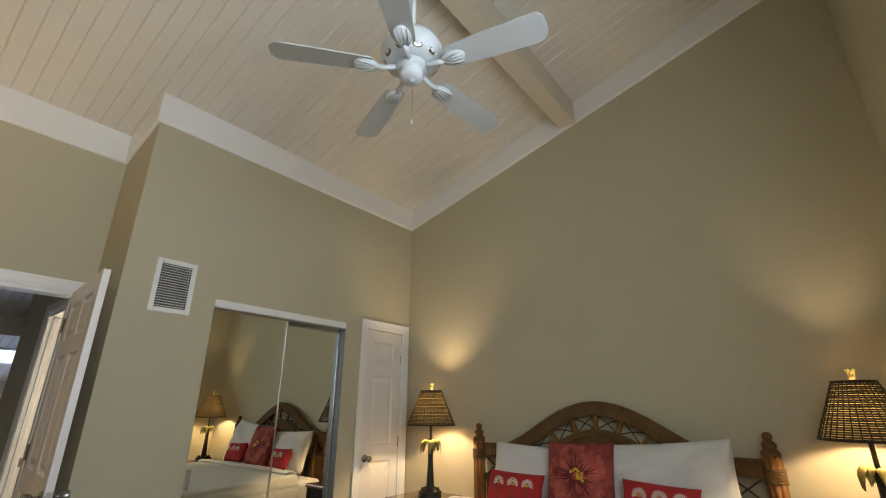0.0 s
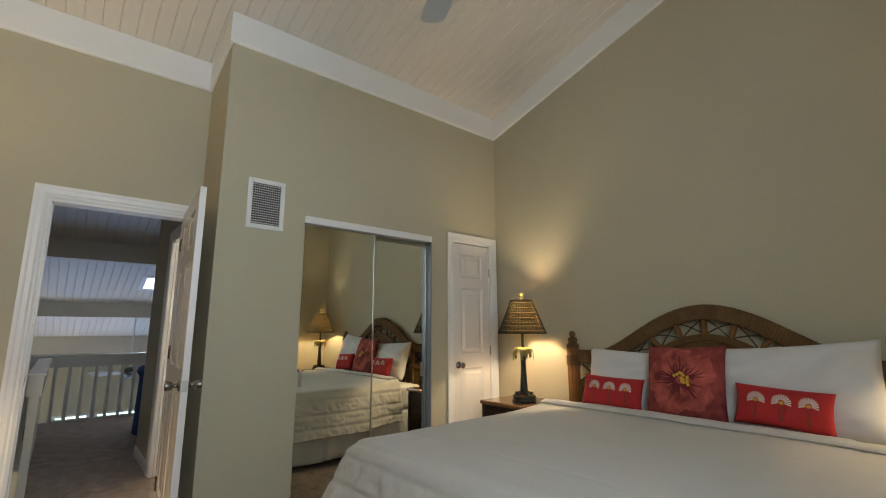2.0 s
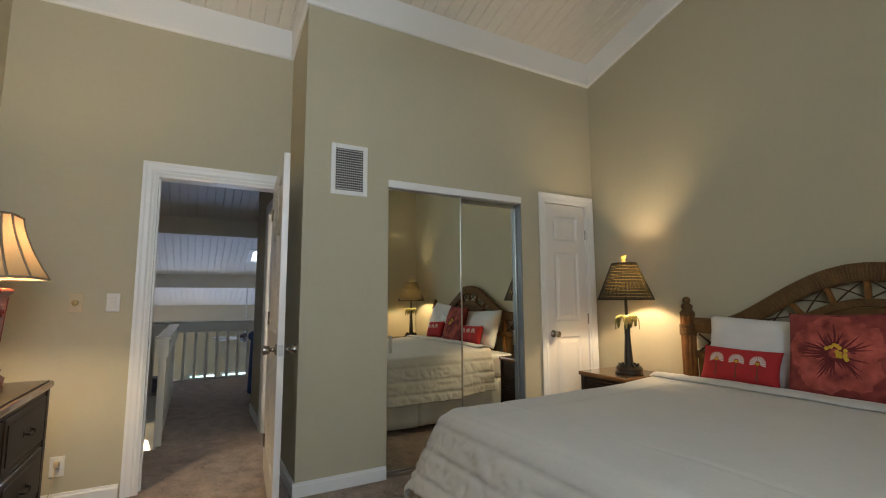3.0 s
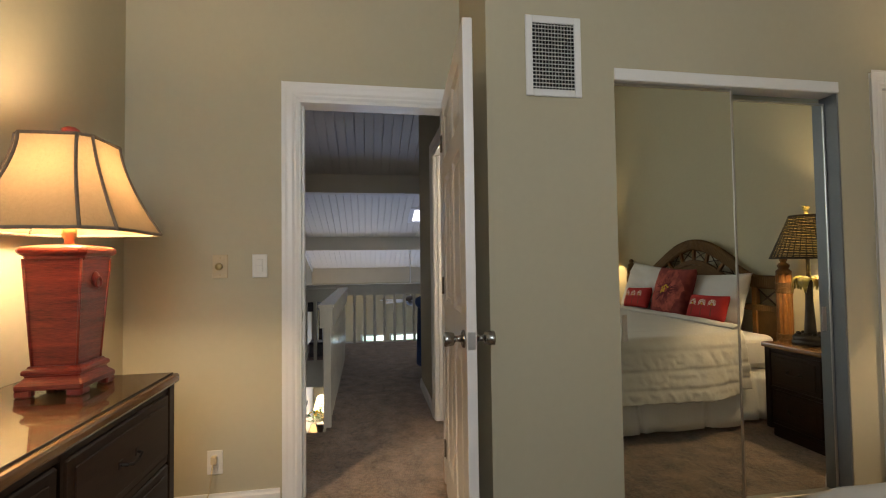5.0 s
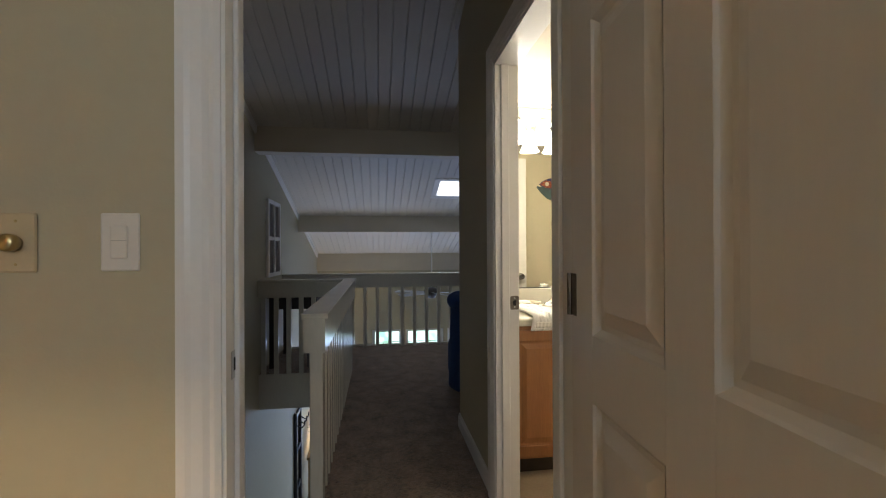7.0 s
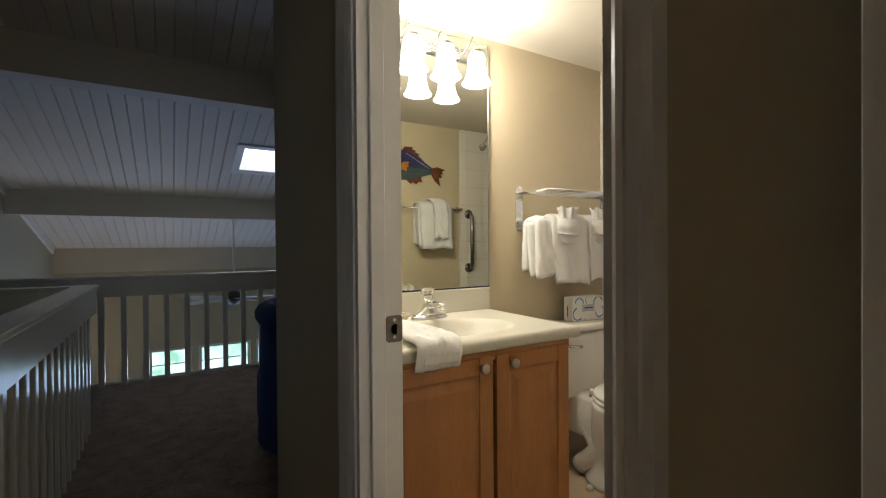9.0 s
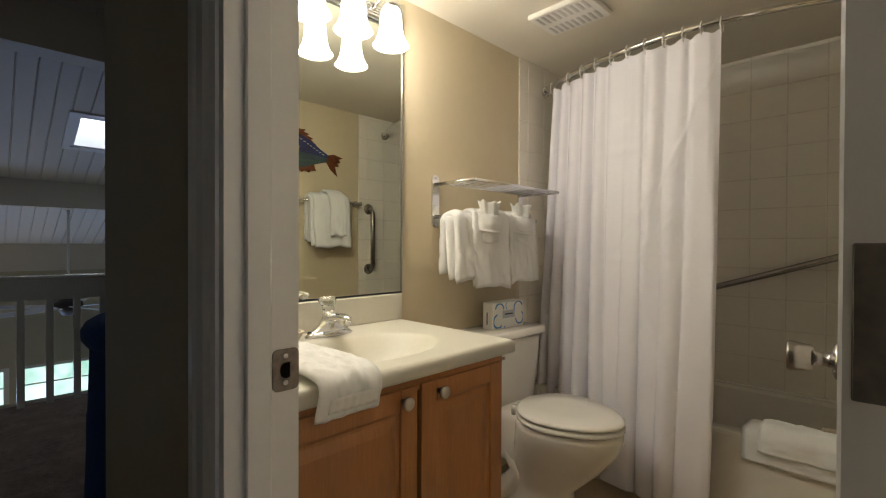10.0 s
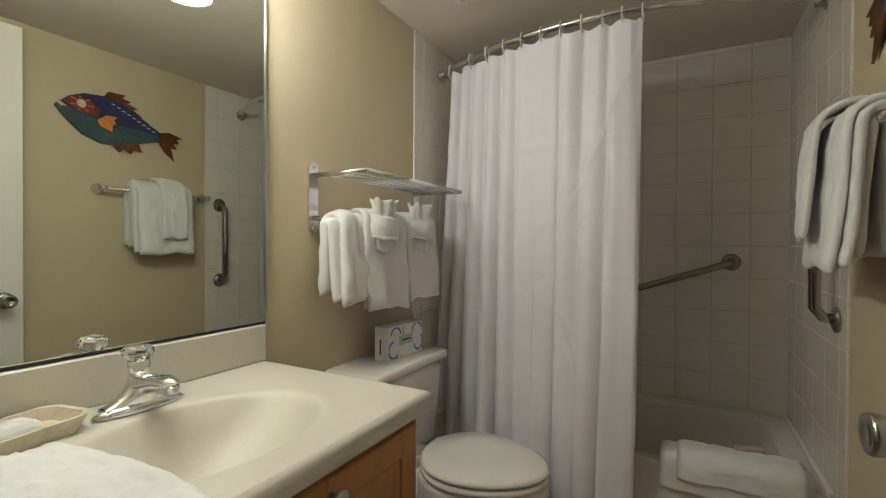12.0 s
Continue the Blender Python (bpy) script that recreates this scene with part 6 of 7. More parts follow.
sheet(bm, 30, 14, saddle)
part("body", bm, M_CHROME, fc, "swept chrome body", smooth=True)
bm = bmesh.new()
lathe(bm, [(0, 0.070), (0.021, 0.070), (0.019, 0.088), (0.015, 0.096), (0, 0.096)], 18, at=(-0.006, 0, 0))
part("collar", bm, M_CHROME, fc, smooth=True)
bm = bmesh.new()
lathe(bm, [(0, 0.0), (0.019, 0.0), (0.023, 0.012), (0.022, 0.026), (0.029, 0.036), (0.034, 0.046), (0.033, 0.058), (0.026, 0.066), (0.012, 0.068), (0, 0.066)], 12)
part("knob", bm, M_ACRYL, fc, "clear faceted acrylic knob", turn=pose(-0.006, 0, 0.096, 0, -8, 0) @ Matrix.Diagonal((0.84, 0.84, 0.95, 1))).visible_shadow = False

# soap dish with a wrapped soap
sd = thing("soap_dish", "cream stone soap dish on the vanity", "soap dish", pose(-5.485, 1.185, CZ, 0, 0, 12) @ Matrix.Diagonal((1.15, 1.15, 1.15, 1)))
bm = bmesh.new()
out = [(0.050, -0.072), (0.050, 0.072), (0.032, 0.088), (-0.032, 0.088), (-0.050, 0.072), (-0.050, -0.072), (-0.032, -0.088), (0.032, -0.088)]
rr = []
for k_, z in ((0.82, 0), (1.0, 0.026), (0.90, 0.026), (0.80, 0.008)):
    rr.append([bm.verts.new((x * k_, y * k_, z)) for x, y in out])
bm.faces.new(rr[0])
for a, b in zip(rr, rr[1:]):
    for k in range(8):
        bm.faces.new((a[k], a[(k + 1) % 8], b[(k + 1) % 8], b[k]))
bm.faces.new(rr[-1])
part("tray", bm, M_SOAP, sd)
sp_ = thing("wrapped_soap", "small bar of soap in crumpled white paper", "soap", pose(-5.485, 1.180, CZ + 0.0100, 0, 0, 12))
bm = bmesh.new()
sheet(bm, 10, 10, lambda u, v: Vector(((u - 0.5) * 0.05, (v - 0.5) * 0.10, 0.026 * (1 - (2 * u - 1) ** 4) * (1 - (2 * v - 1) ** 4) ** 0.6 + 0.005 * noise.noise(Vector((u * 7, v * 9, 2))) * math.sin(math.pi * u) * math.sin(math.pi * v))), thick=0.002)
part("wrapper", bm, M_PAPER, sp_)

# mirror with a slim edge, vanity light on it
mr = thing("vanity_mirror", "tall frameless vanity mirror with a bright metal edge", "mirror", pose(BX0, BY0 + 0.004, 0.930))
MW, MH = 1.766 - BY0 - 0.004, 1.128
part("glass", a_box(0.0025, 0.002, 0.002, 0.007, MW - 0.004, MH - 0.002), M_MIRROR, mr, "clear silver mirror")
part("backing", a_box(0.0005, 0.002, 0.002, 0.0024, MW - 0.003, MH - 0.002), M_DARK, mr)
part("edge_strip", a_box(0.001, MW - 0.004, 0.0, 0.012, MW + 0.001, MH), M_STEEL, mr, "bright metal edge strip")
part("bottom_channel", a_box(0.001, 0.002, -0.003, 0.010, MW - 0.004, 0.003), M_DARK, mr)
vl = thing("vanity_light", "chrome vanity light bar with lit frosted bell shades", "wall lamp", pose(BX0 + 0.008, 1.378, 1.980))
bm = bmesh.new()
box(bm, 0, -0.32, -0.030, 0.018, 0.32, 0.030, bevel=0.008, seg=2)
part("bar", bm, M_CHROME, vl)
bm = bmesh.new()
for k in range(5):
    box(bm, 0.018, -0.315, -0.022 + k * 0.010, 0.021, 0.315, -0.018 + k * 0.010)
part("ribs", bm, M_CHROME, vl)
for k in range(4):
    yy = -0.2325 + 0.155 * k
    arm = new("lamp_arm")
    arm.parent = vl
    arm.matrix_basis = pose(0, yy, 0)
    bm = bmesh.new()
    tube(bm, [(0.018, 0, 0), (0.050, 0, 0.018), (0.085, 0, 0.045), (0.112, 0, 0.040), (0.122, 0, 0.010), (0.122, 0, -0.02)], 0.007, 8)
    part("bracket", bm, M_CHROME, arm, smooth=True)
    bm = bmesh.new()
    lathe(bm, [(0, -0.005), (0.020, -0.005), (0.026, -0.020), (0.028, -0.040), (0, -0.040)], 18, at=(0.122, 0, 0))
    part("cup", bm, M_CHROME, arm, smooth=True)
    bm = bmesh.new()
    n = 26
    prof = [(0.026, -0.036), (0.034, -0.048), (0.038, -0.075), (0.040, -0.105), (0.046, -0.135), (0.058, -0.162), (0.062, -0.168)]
    rg = [[bm.verts.new((0.122 + r * math.cos(math.tau * j / n), r * math.sin(math.tau * j / n), z)) for j in range(n)] for r, z in prof]
    for a, b in zip(rg, rg[1:]):
        for j in range(n):
            bm.faces.new((a[j], a[(j + 1) % n], b[(j + 1) % n], b[j]))
    sh_ = part("bell_shade", bm, M_BELLGLASS, arm, "lit frosted glass bell", smooth=True)
    sh_.visible_shadow = False
    bm = bmesh.new()
    tube(bm, [(0.122 + 0.062 * math.cos(math.tau * j / n), 0.062 * math.sin(math.tau * j / n), -0.168) for j in range(n)], 0.0025, 6, closed=True)
    part("rim", bm, M_ACRYL, arm, "clear glass rim", smooth=True).visible_shadow = False

# towel shelf with hanging towels
ts = thing("towel_shelf", "chrome hotel towel shelf with a lower bar", "towel rack", pose(BX0, 1.95, 1.20))
SW = 0.615
for yy in (0.0, SW):
    bm = bmesh.new()
    prism(bm, [(0.020 * math.cos(t), 0.192 + 0.020 * math.sin(t)) for t in [math.pi * i / 8 for i in range(9)]] + [(0.020 * math.cos(t), 0.008 + 0.020 * math.sin(t)) for t in [math.pi + math.pi * i / 8 for i in range(9)]], 0.008, pose(0.0005, yy, 0, 0, 0, -90))
    pl = part("wall_plate", bm, M_CHROME, ts, "oval chrome wall plate")
    for z in (0.198, 0.002):
        bm = bmesh.new()
        lathe(bm, [(0, 0), (0.006, 0), (0.005, 0.003), (0, 0.003)], 10)
        part("screw", bm, M_STEEL, pl, turn=pose(0.0085, yy, z, 0, 90, 0))
    bm = bmesh.new()
    tube(bm, [(0.004, yy, 0.172), (0.225, yy, 0.172)], 0.008, 10)
    part("side_arm", bm, M_CHROME, ts, smooth=True)
    bm = bmesh.new()
    tube(bm, [(0.004, yy, 0.035), (0.095, yy, 0.035), (0.10, yy + (0.01 if yy == 0 else -0.01), 0.035)], 0.008, 10)
    part("bar_arm", bm, M_CHROME, ts, smooth=True)
for i in range(6):
    x = 0.045 + 0.036 * i
    bm = bmesh.new()
    tube(bm, [(x, 0, 0.172), (x, SW, 0.172)], 0.0042 if i < 5 else 0.008, 8)
    part("shelf_rod", bm, M_CHROME, ts, smooth=True)
bm = bmesh.new()
tube(bm, [(0.10, 0, 0.035), (0.10, SW, 0.035)], 0.008, 10)
part("hanging_bar", bm, M_CHROME, ts, smooth=True)


def padded(bm, centre, total, w, h, n_s=44, n_w=22, rough=0.004, seed=0.0):
    """A thick soft strip along a path: centre(s) gives a point and the outward normal; it is w wide along y, with rounded rims."""
    ring_s = [total * i / n_s for i in range(n_s + 1)]
    loop = [(s, 1) for s in ring_s] + [(s, -1) for s in reversed(ring_s)]
    rows = []
    for j in range(n_w + 1):
        v = 2 * j / n_w - 1
        hh = h * max(0.0, 1 - abs(v) ** 8) ** 0.5
        row = []
        for s, side in loop:
            p, nrm, hang = centre(s, v)
            tip = min(1.0, math.sqrt(max(0.0, 1 - (1 - min(1.0, min(s, total - s) / (h * 1.5))) ** 2)) + 0.15)
            k = noise.noise(Vector((p.x * 22 + seed, v * w * 20, p.z * 18))) + 0.6 * noise.noise(Vector((p.x * 60, v * w * 55 + seed, p.z * 55)))
            fold = 0.007 * noise.noise(Vector((v * w * 9, seed, s * 2.2))) * hang
            row.append(bm.verts.new(p + nrm * (side * hh * tip + rough * k * (1 if side > 0 else 0.3) * hh / h + fold) + Vector((0, v * w / 2, 0))))
        rows.append(row)
    n = len(loop)
    for a_, b_ in zip(rows, rows[1:]):
        for i in range(n):
            bm.faces.new((a_[i], a_[(i + 1) % n], b_[(i + 1) % n], b_[i]))
    bm.faces.new(rows[0]), bm.faces.new(rows[-1])
    bmesh.ops.remove_doubles(bm, verts=bm.verts, dist=0.0002)


def hung_towel(name, label, m, w, front, back_, loft_r, seed, group="", thick=0.02, layers=1, rough=0.004, skew=0.0):
    """A towel folded over a bar that runs along y; the front hangs on +x."""
    tw = thing(name, label, "towel", m, group)
    for k in range(layers):
        lr, fr, bk = loft_r + 1.45 * thick * k, front - 0.010 * (layers - 1 - k) * (1 if k % 2 else 1.6), back_ - 0.012 * k
        total = fr + bk + math.pi * lr

        def centre(s, v):
            if s < bk:
                q, nrm = Vector((-lr, 0, -(bk - s))), Vector((-1, 0, 0))
            elif s < bk + math.pi * lr:
                a = (s - bk) / lr
                q, nrm = Vector((-lr * math.cos(a), 0, lr * math.sin(a))), Vector((-math.cos(a), 0, math.sin(a)))
            else:
                q, nrm = Vector((lr, 0, -(s - bk - math.pi * lr))), Vector((1, 0, 0))
            hang = max(0, -q.z) / max(front, back_)
            q.z += 0.014 * noise.noise(Vector((v * 1.6, seed, k))) * hang + skew * v * hang
            q.x += (0.020 + 0.012 * noise.noise(Vector((v * 1.3, seed + 2, s * 5)))) * hang * (1 if q.x > 0 else -0.4)
            q.y += 0.016 * noise.noise(Vector((s * 5, seed + 5, k * 3.0))) + 0.010 * ((k * 5) % 3 - 1)
            return q, nrm, hang
        bm = bmesh.new()
        padded(bm, centre, total, w * (1 - 0.03 * ((k * 7) % 3)), thick, seed=seed + 0.15 * k, rough=rough)
        part("cloth", bm, M_TERRY, tw, smooth=True)
    return tw


M_BAND = mat("flat_woven_band", (0.72, 0.70, 0.66), 0.8, vary=0.03)
BAR = (BX0 + 0.10, 1.235)
hung_towel("bath_towel", "bunched white bath towel at the end of the shelf bar", pose(BAR[0] - 0.010, 2.032, BAR[1] - 0.026, 0, 0, 4), 0.235, 0.235, 0.20, 0.012, 1.0, "towels on the shelf", 0.016, layers=2, rough=0.008, skew=0.012)
hung_towel("bath_towel", "thick folded white bath towel on the towel shelf", pose(BAR[0] + 0.004, 2.150, BAR[1] - 0.012, 0, 0, -2), 0.255, 0.288, 0.255, 0.010, 7.0, "towels on the shelf", 0.011, layers=3, rough=0.006, skew=-0.006)
hung_towel("bath_towel", "thick folded white bath towel on the towel shelf", pose(BAR[0] + 0.000, 2.385, BAR[1] - 0.012), 0.240, 0.276, 0.25, 0.010, 4.0, "towels on the shelf", 0.011, layers=3, rough=0.006)


def fan_cloth(m, seed):
    """A washcloth gathered at the waist: pleats above, a rolled band round it, the loose end below."""
    c = thing("washcloth", "white washcloth tied into a pleated fan", "towel", m, "fan-folded washcloths")

    def shell(z0, z1, r0, r1, belly, pleat, ragged, deep=0.50):
        def f(u, v):
            a = radians(-105 + 210 * u)
            n = noise.noise(Vector((u * 4, v * 3, seed))) + 0.5 * noise.noise(Vector((u * 11, v * 9, seed + 3)))
            w = pleat * (0.25 + 0.75 * v) * math.cos(a * 6.5 + seed + 1.3 * noise.noise(Vector((u * 3, 0, seed))))
            rad = r0 + (r1 - r0) * v + belly * math.sin(math.pi * v) + 0.004 * n
            z = z0 + (z1 - z0) * v + ragged * v * (noise.noise(Vector((u * 6, seed, 1))) + 0.4 * math.cos(a * 6.5 + seed)) - 0.012 * math.cos(a) * (1 if z1 < z0 else 0.3)
            return Vector(((rad + 1.6 * w) * deep * math.cos(a), (rad + 0.5 * w) * math.sin(a), z))
        return f
    for name, nu, nv, f, t, label in (("pleats", 72, 8, shell(-0.012, 0.054, 0.050, 0.062, -0.005, 0.009, 0.009, 0.62), 0.006, "pleated crown of the cloth"),
                                      ("tail", 48, 8, shell(-0.055, -0.112, 0.050, 0.054, 0.003, 0.003, 0.006), 0.008, "loose end of the cloth"),
                                      ("band", 48, 10, shell(0.006, -0.068, 0.060, 0.068, 0.009, 0.0, 0.004, 0.62), 0.009, "rolled band round the cloth"),
                                      ("hem", 48, 2, shell(-0.060, -0.071, 0.0695, 0.0705, 0.0015, 0.0, 0.003, 0.63), 0.003, "ribbed hem of the band")):
        bm = bmesh.new()
        sheet(bm, nu, nv, f, thick=t)
        part(name, bm, M_BAND if name == "hem" else M_TERRY, c, label, smooth=True)


fan_cloth(pose(BAR[0] + 0.048, 2.130, BAR[1] + 0.014), 1.0)
fan_cloth(pose(BAR[0] + 0.044, 2.370, BAR[1] + 0.016), 6.0)

# toilet
wc = thing("toilet", "white china toilet with the lid shut", "toilet", pose(BX0, 2.235, 0.006))
bm = bmesh.new()
box(bm, 0.012, -0.225, 0.375, 0.205, 0.225, 0.695, bevel=0.025, seg=3)
for v in bm.verts:
    if v.co.z < 0.5:
        v.co.y *= 0.90
        v.co.x = 0.012 + (v.co.x - 0.012) * 0.92
part("tank", bm, M_CHINA, wc, smooth=True)
bm = bmesh.new()
box(bm, 0.004, -0.240, 0.695, 0.222, 0.240, 0.735, bevel=0.016, seg=3)
part("tank_lid", bm, M_CHINA, wc, smooth=True)


def oval(cx_, a_, b_, n=36):
    out = []
    for i in range(n):
        t = math.tau * i / n
        c, s = math.cos(t), math.sin(t)
        out.append((cx_ + (a_ if c > 0 else a_ * 0.72) * c, b_ * s * (1 - 0.10 * max(0, c))))
    return out


def loft(bm, layers, cap=True):
    rg = [[bm.verts.new((x, y, z)) for x, y in o] for o, z in layers]
    n = len(rg[0])
    for a, b in zip(rg, rg[1:]):
        for k in range(n):
            bm.faces.new((a[k], a[(k + 1) % n], b[(k + 1) % n], b[k]))
    if cap:
        bm.faces.new(rg[0]), bm.faces.new(rg[-1])


bm = bmesh.new()
loft(bm, [(oval(0.34, 0.20, 0.115), 0.0), (oval(0.34, 0.205, 0.12), 0.03), (oval(0.33, 0.17, 0.095), 0.06), (oval(0.34, 0.16, 0.092), 0.14), (oval(0.39, 0.22, 0.135), 0.25), (oval(0.43, 0.245, 0.172), 0.335), (oval(0.44, 0.250, 0.182), 0.390), (oval(0.44, 0.245, 0.180), 0.413)])
part("bowl", bm, M_CHINA, wc, smooth=True)
bm = bmesh.new()
box(bm, 0.03, -0.10, 0.20, 0.33, 0.10, 0.411, bevel=0.03, seg=3)
part("bowl_back", bm, M_CHINA, wc, smooth=True)
for s in (-1, 1):
    bm = bmesh.new()
    tube(bm, [(0.16, s * 0.050, 0.30), (0.24, s * 0.054, 0.25), (0.29, s * 0.056, 0.18), (0.25, s * 0.054, 0.11), (0.20, s * 0.050, 0.07), (0.18, s * 0.050, 0.045)], 0.047, 14)
    part("trapway", bm, M_CHINA, wc, "moulded trapway", smooth=True)
    bm = bmesh.new()
    lathe(bm, [(0, 0), (0.018, 0), (0.016, 0.014), (0.008, 0.022), (0, 0.023)], 12, at=(0.30, s * 0.130, 0.0))
    part("bolt_cap", bm, M_CHINA, wc, smooth=True)
    bm = bmesh.new()
    lathe(bm, [(0, 0.405), (0.014, 0.405), (0.014, 0.437), (0.010, 0.443), (0, 0.443)], 12, at=(0.268, s * 0.075, 0.0))
    part("seat_hinge", bm, M_CHINA, wc, smooth=True)
bm = bmesh.new()
loft(bm, [(oval(0.446, 0.242, 0.183), 0.416), (oval(0.446, 0.248, 0.188), 0.421), (oval(0.446, 0.248, 0.188), 0.431), (oval(0.446, 0.240, 0.180), 0.436)])
part("seat", bm, M_CHINA, wc, smooth=True)
bm = bmesh.new()
loft(bm, [(oval(0.446, 0.240, 0.182), 0.440), (oval(0.446, 0.246, 0.187), 0.445), (oval(0.446, 0.246, 0.187), 0.453), (oval(0.446, 0.232, 0.174), 0.460), (oval(0.446, 0.12, 0.09), 0.463)])
part("lid", bm, M_CHINA, wc, "flat china-white lid", smooth=True)
bm = bmesh.new()
tube(bm, [(0.205, -0.16, 0.64), (0.222, -0.16, 0.64), (0.224, -0.13, 0.636), (0.224, -0.09, 0.632)], 0.007, 8)
part("flush_lever", bm, M_CHROME, wc, smooth=True)

# tissue box
tb = thing("tissue_box", "white tissue carton with blue curved print", "tissue box", pose(BX0 + 0.105, 2.175, 0.7415, 0, 0, -3))
part("carton", a_box(-0.025, 0, 0, 0.035, 0.215, 0.118, bevel=0.0015), M_PAPER, tb)
for cx_, cz_, r, a0, a1 in ((0.045, 0.085, 0.028, 0, 170), (0.035, 0.035, 0.030, 100, 320), (0.105, 0.10, 0.018, 90, 240), (0.175, 0.085, 0.030, 20, 200), (0.185, 0.040, 0.028, 180, 420), (0.065, 0.020, 0.020, 210, 330)):
    bm = bmesh.new()
    pts = arc(cx_, cz_, r, a0, a1, 14)
    vs0 = [bm.verts.new((0.0356, min(max(cx_ + (p[0] - cx_) * 1.12, 0.004), 0.211), min(max(cz_ + (p[1] - cz_) * 1.12, 0.004), 0.114))) for p in pts]
    vs1 = [bm.verts.new((0.0356, min(max(cx_ + (p[0] - cx_) * 0.88, 0.004), 0.211), min(max(cz_ + (p[1] - cz_) * 0.88, 0.004), 0.114))) for p in pts]
    for i in range(len(pts) - 1):
        bm.faces.new((vs0[i], vs0[i + 1], vs1[i + 1], vs1[i]))
    part("blue_curve", bm, M_BLUEP, tb, "blue printed curve")
part("label_patch", a_box(0.0352, 0.065, 0.045, 0.0357, 0.150, 0.080), M_GREYP, tb, "grey printed patch")
part("label_bar", a_box(0.0358, 0.080, 0.060, 0.0361, 0.135, 0.066), M_DESK, tb)
part("end_bar", a_box(-0.002, -0.0006, 0.02, 0.004, -0.0002, 0.075), M_DESK, tb)

# tub
tub = thing("bathtub", "white enamel bathtub behind the shower curtain", "bathtub", pose(0, 0, 0.006))
TX0, TX1, TY0, TY1, TZ = BX0 + 0.012, BX1 - 0.012, 2.650, BY1 - 0.012, 0.385
bm = bmesh.new()
def rrect(x0, y0, x1, y1, r, n=6):
    o = []
    for cx_, cy_, a in ((x1 - r, y1 - r, 0), (x0 + r, y1 - r, 90), (x0 + r, y0 + r, 180), (x1 - r, y0 + r, 270)):
        o += arc(cx_, cy_, r, a, a + 90, n)
    return o
lay = [(rrect(TX0, TY0, TX1, TY1, 0.012), 0.0), (rrect(TX0, TY0, TX1, TY1, 0.012), TZ - 0.012), (rrect(TX0 + 0.004, TY0 + 0.004, TX1 - 0.004, TY1 - 0.004, 0.012), TZ - 0.002), (rrect(TX0 + 0.012, TY0 + 0.012, TX1 - 0.012, TY1 - 0.012, 0.02), TZ),
       (rrect(TX0 + 0.06, TY0 + 0.07, TX1 - 0.07, TY1 - 0.05, 0.10), TZ), (rrect(TX0 + 0.07, TY0 + 0.085, TX1 - 0.085, TY1 - 0.062, 0.11), TZ - 0.012), (rrect(TX0 + 0.10, TY0 + 0.11, TX1 - 0.14, TY1 - 0.09, 0.14), 0.16), (rrect(TX0 + 0.14, TY0 + 0.15, TX1 - 0.22, TY1 - 0.13, 0.12), 0.07)]
loft(bm, lay[:4], cap=False)
part("apron", bm, M_TUB, tub, smooth=False)
bm = bmesh.new()
loft(bm, lay[3:6], cap=False)
part("rim", bm, M_TUB, tub, "rounded tub rim", smooth=True)
bm = bmesh.new()
loft(bm, lay[5:], cap=False)
bm.faces.new(list(bm.verts)[-len(lay[0][0]):])
part("basin", bm, M_TUB, tub, "deep enamel basin", smooth=True)
bm = bmesh.new()
tube(bm, [(BX0 + 0.010, TY0 + 0.02, TZ - 0.002), (BX0 + 0.010, BY1 - 0.011, TZ - 0.002), (BX1 - 0.010, BY1 - 0.011, TZ - 0.002), (BX1 - 0.010, TY0 + 0.02, TZ - 0.002)], 0.011, 8)
part("caulk_bead", bm, M_TUB, tub, "smooth white caulk bead along the tiles", smooth=True)

# shower curtain on a bowed rod
ROD_Z, ROD_Y, BOW = 1.965, 2.790, 0.235


def rod_y(x):
    k = (x - (BX0 + BX1) / 2) / ((BX1 - BX0) / 2)
    return ROD_Y - BOW * max(0, 1 - k * k)


rod = thing("shower_rod", "bowed chrome shower rod", "curtain rod")
bm = bmesh.new()
tube(bm, [(BX0 + 0.012 + (BX1 - BX0 - 0.024) * i / 40, rod_y(BX0 + 0.012 + (BX1 - BX0 - 0.024) * i / 40), ROD_Z) for i in range(41)], 0.0125, 12)
part("bar", bm, M_CHROME, rod, smooth=True)
for x, s in ((BX0 + 0.008, 1), (BX1 - 0.008, -1)):
    bm = bmesh.new()
    lathe(bm, [(0, 0), (0.032, 0), (0.030, 0.006), (0.018, 0.012), (0.018, 0.035), (0, 0.035)], 18)
    part("flange", bm, M_CHROME, rod, smooth=True, turn=pose(x, ROD_Y, ROD_Z, 0, 90 * s, 0))
cu = thing("shower_curtain", "white fabric shower curtain drawn half open", "curtain")
CUX0, CUX1 = -5.50, -4.665


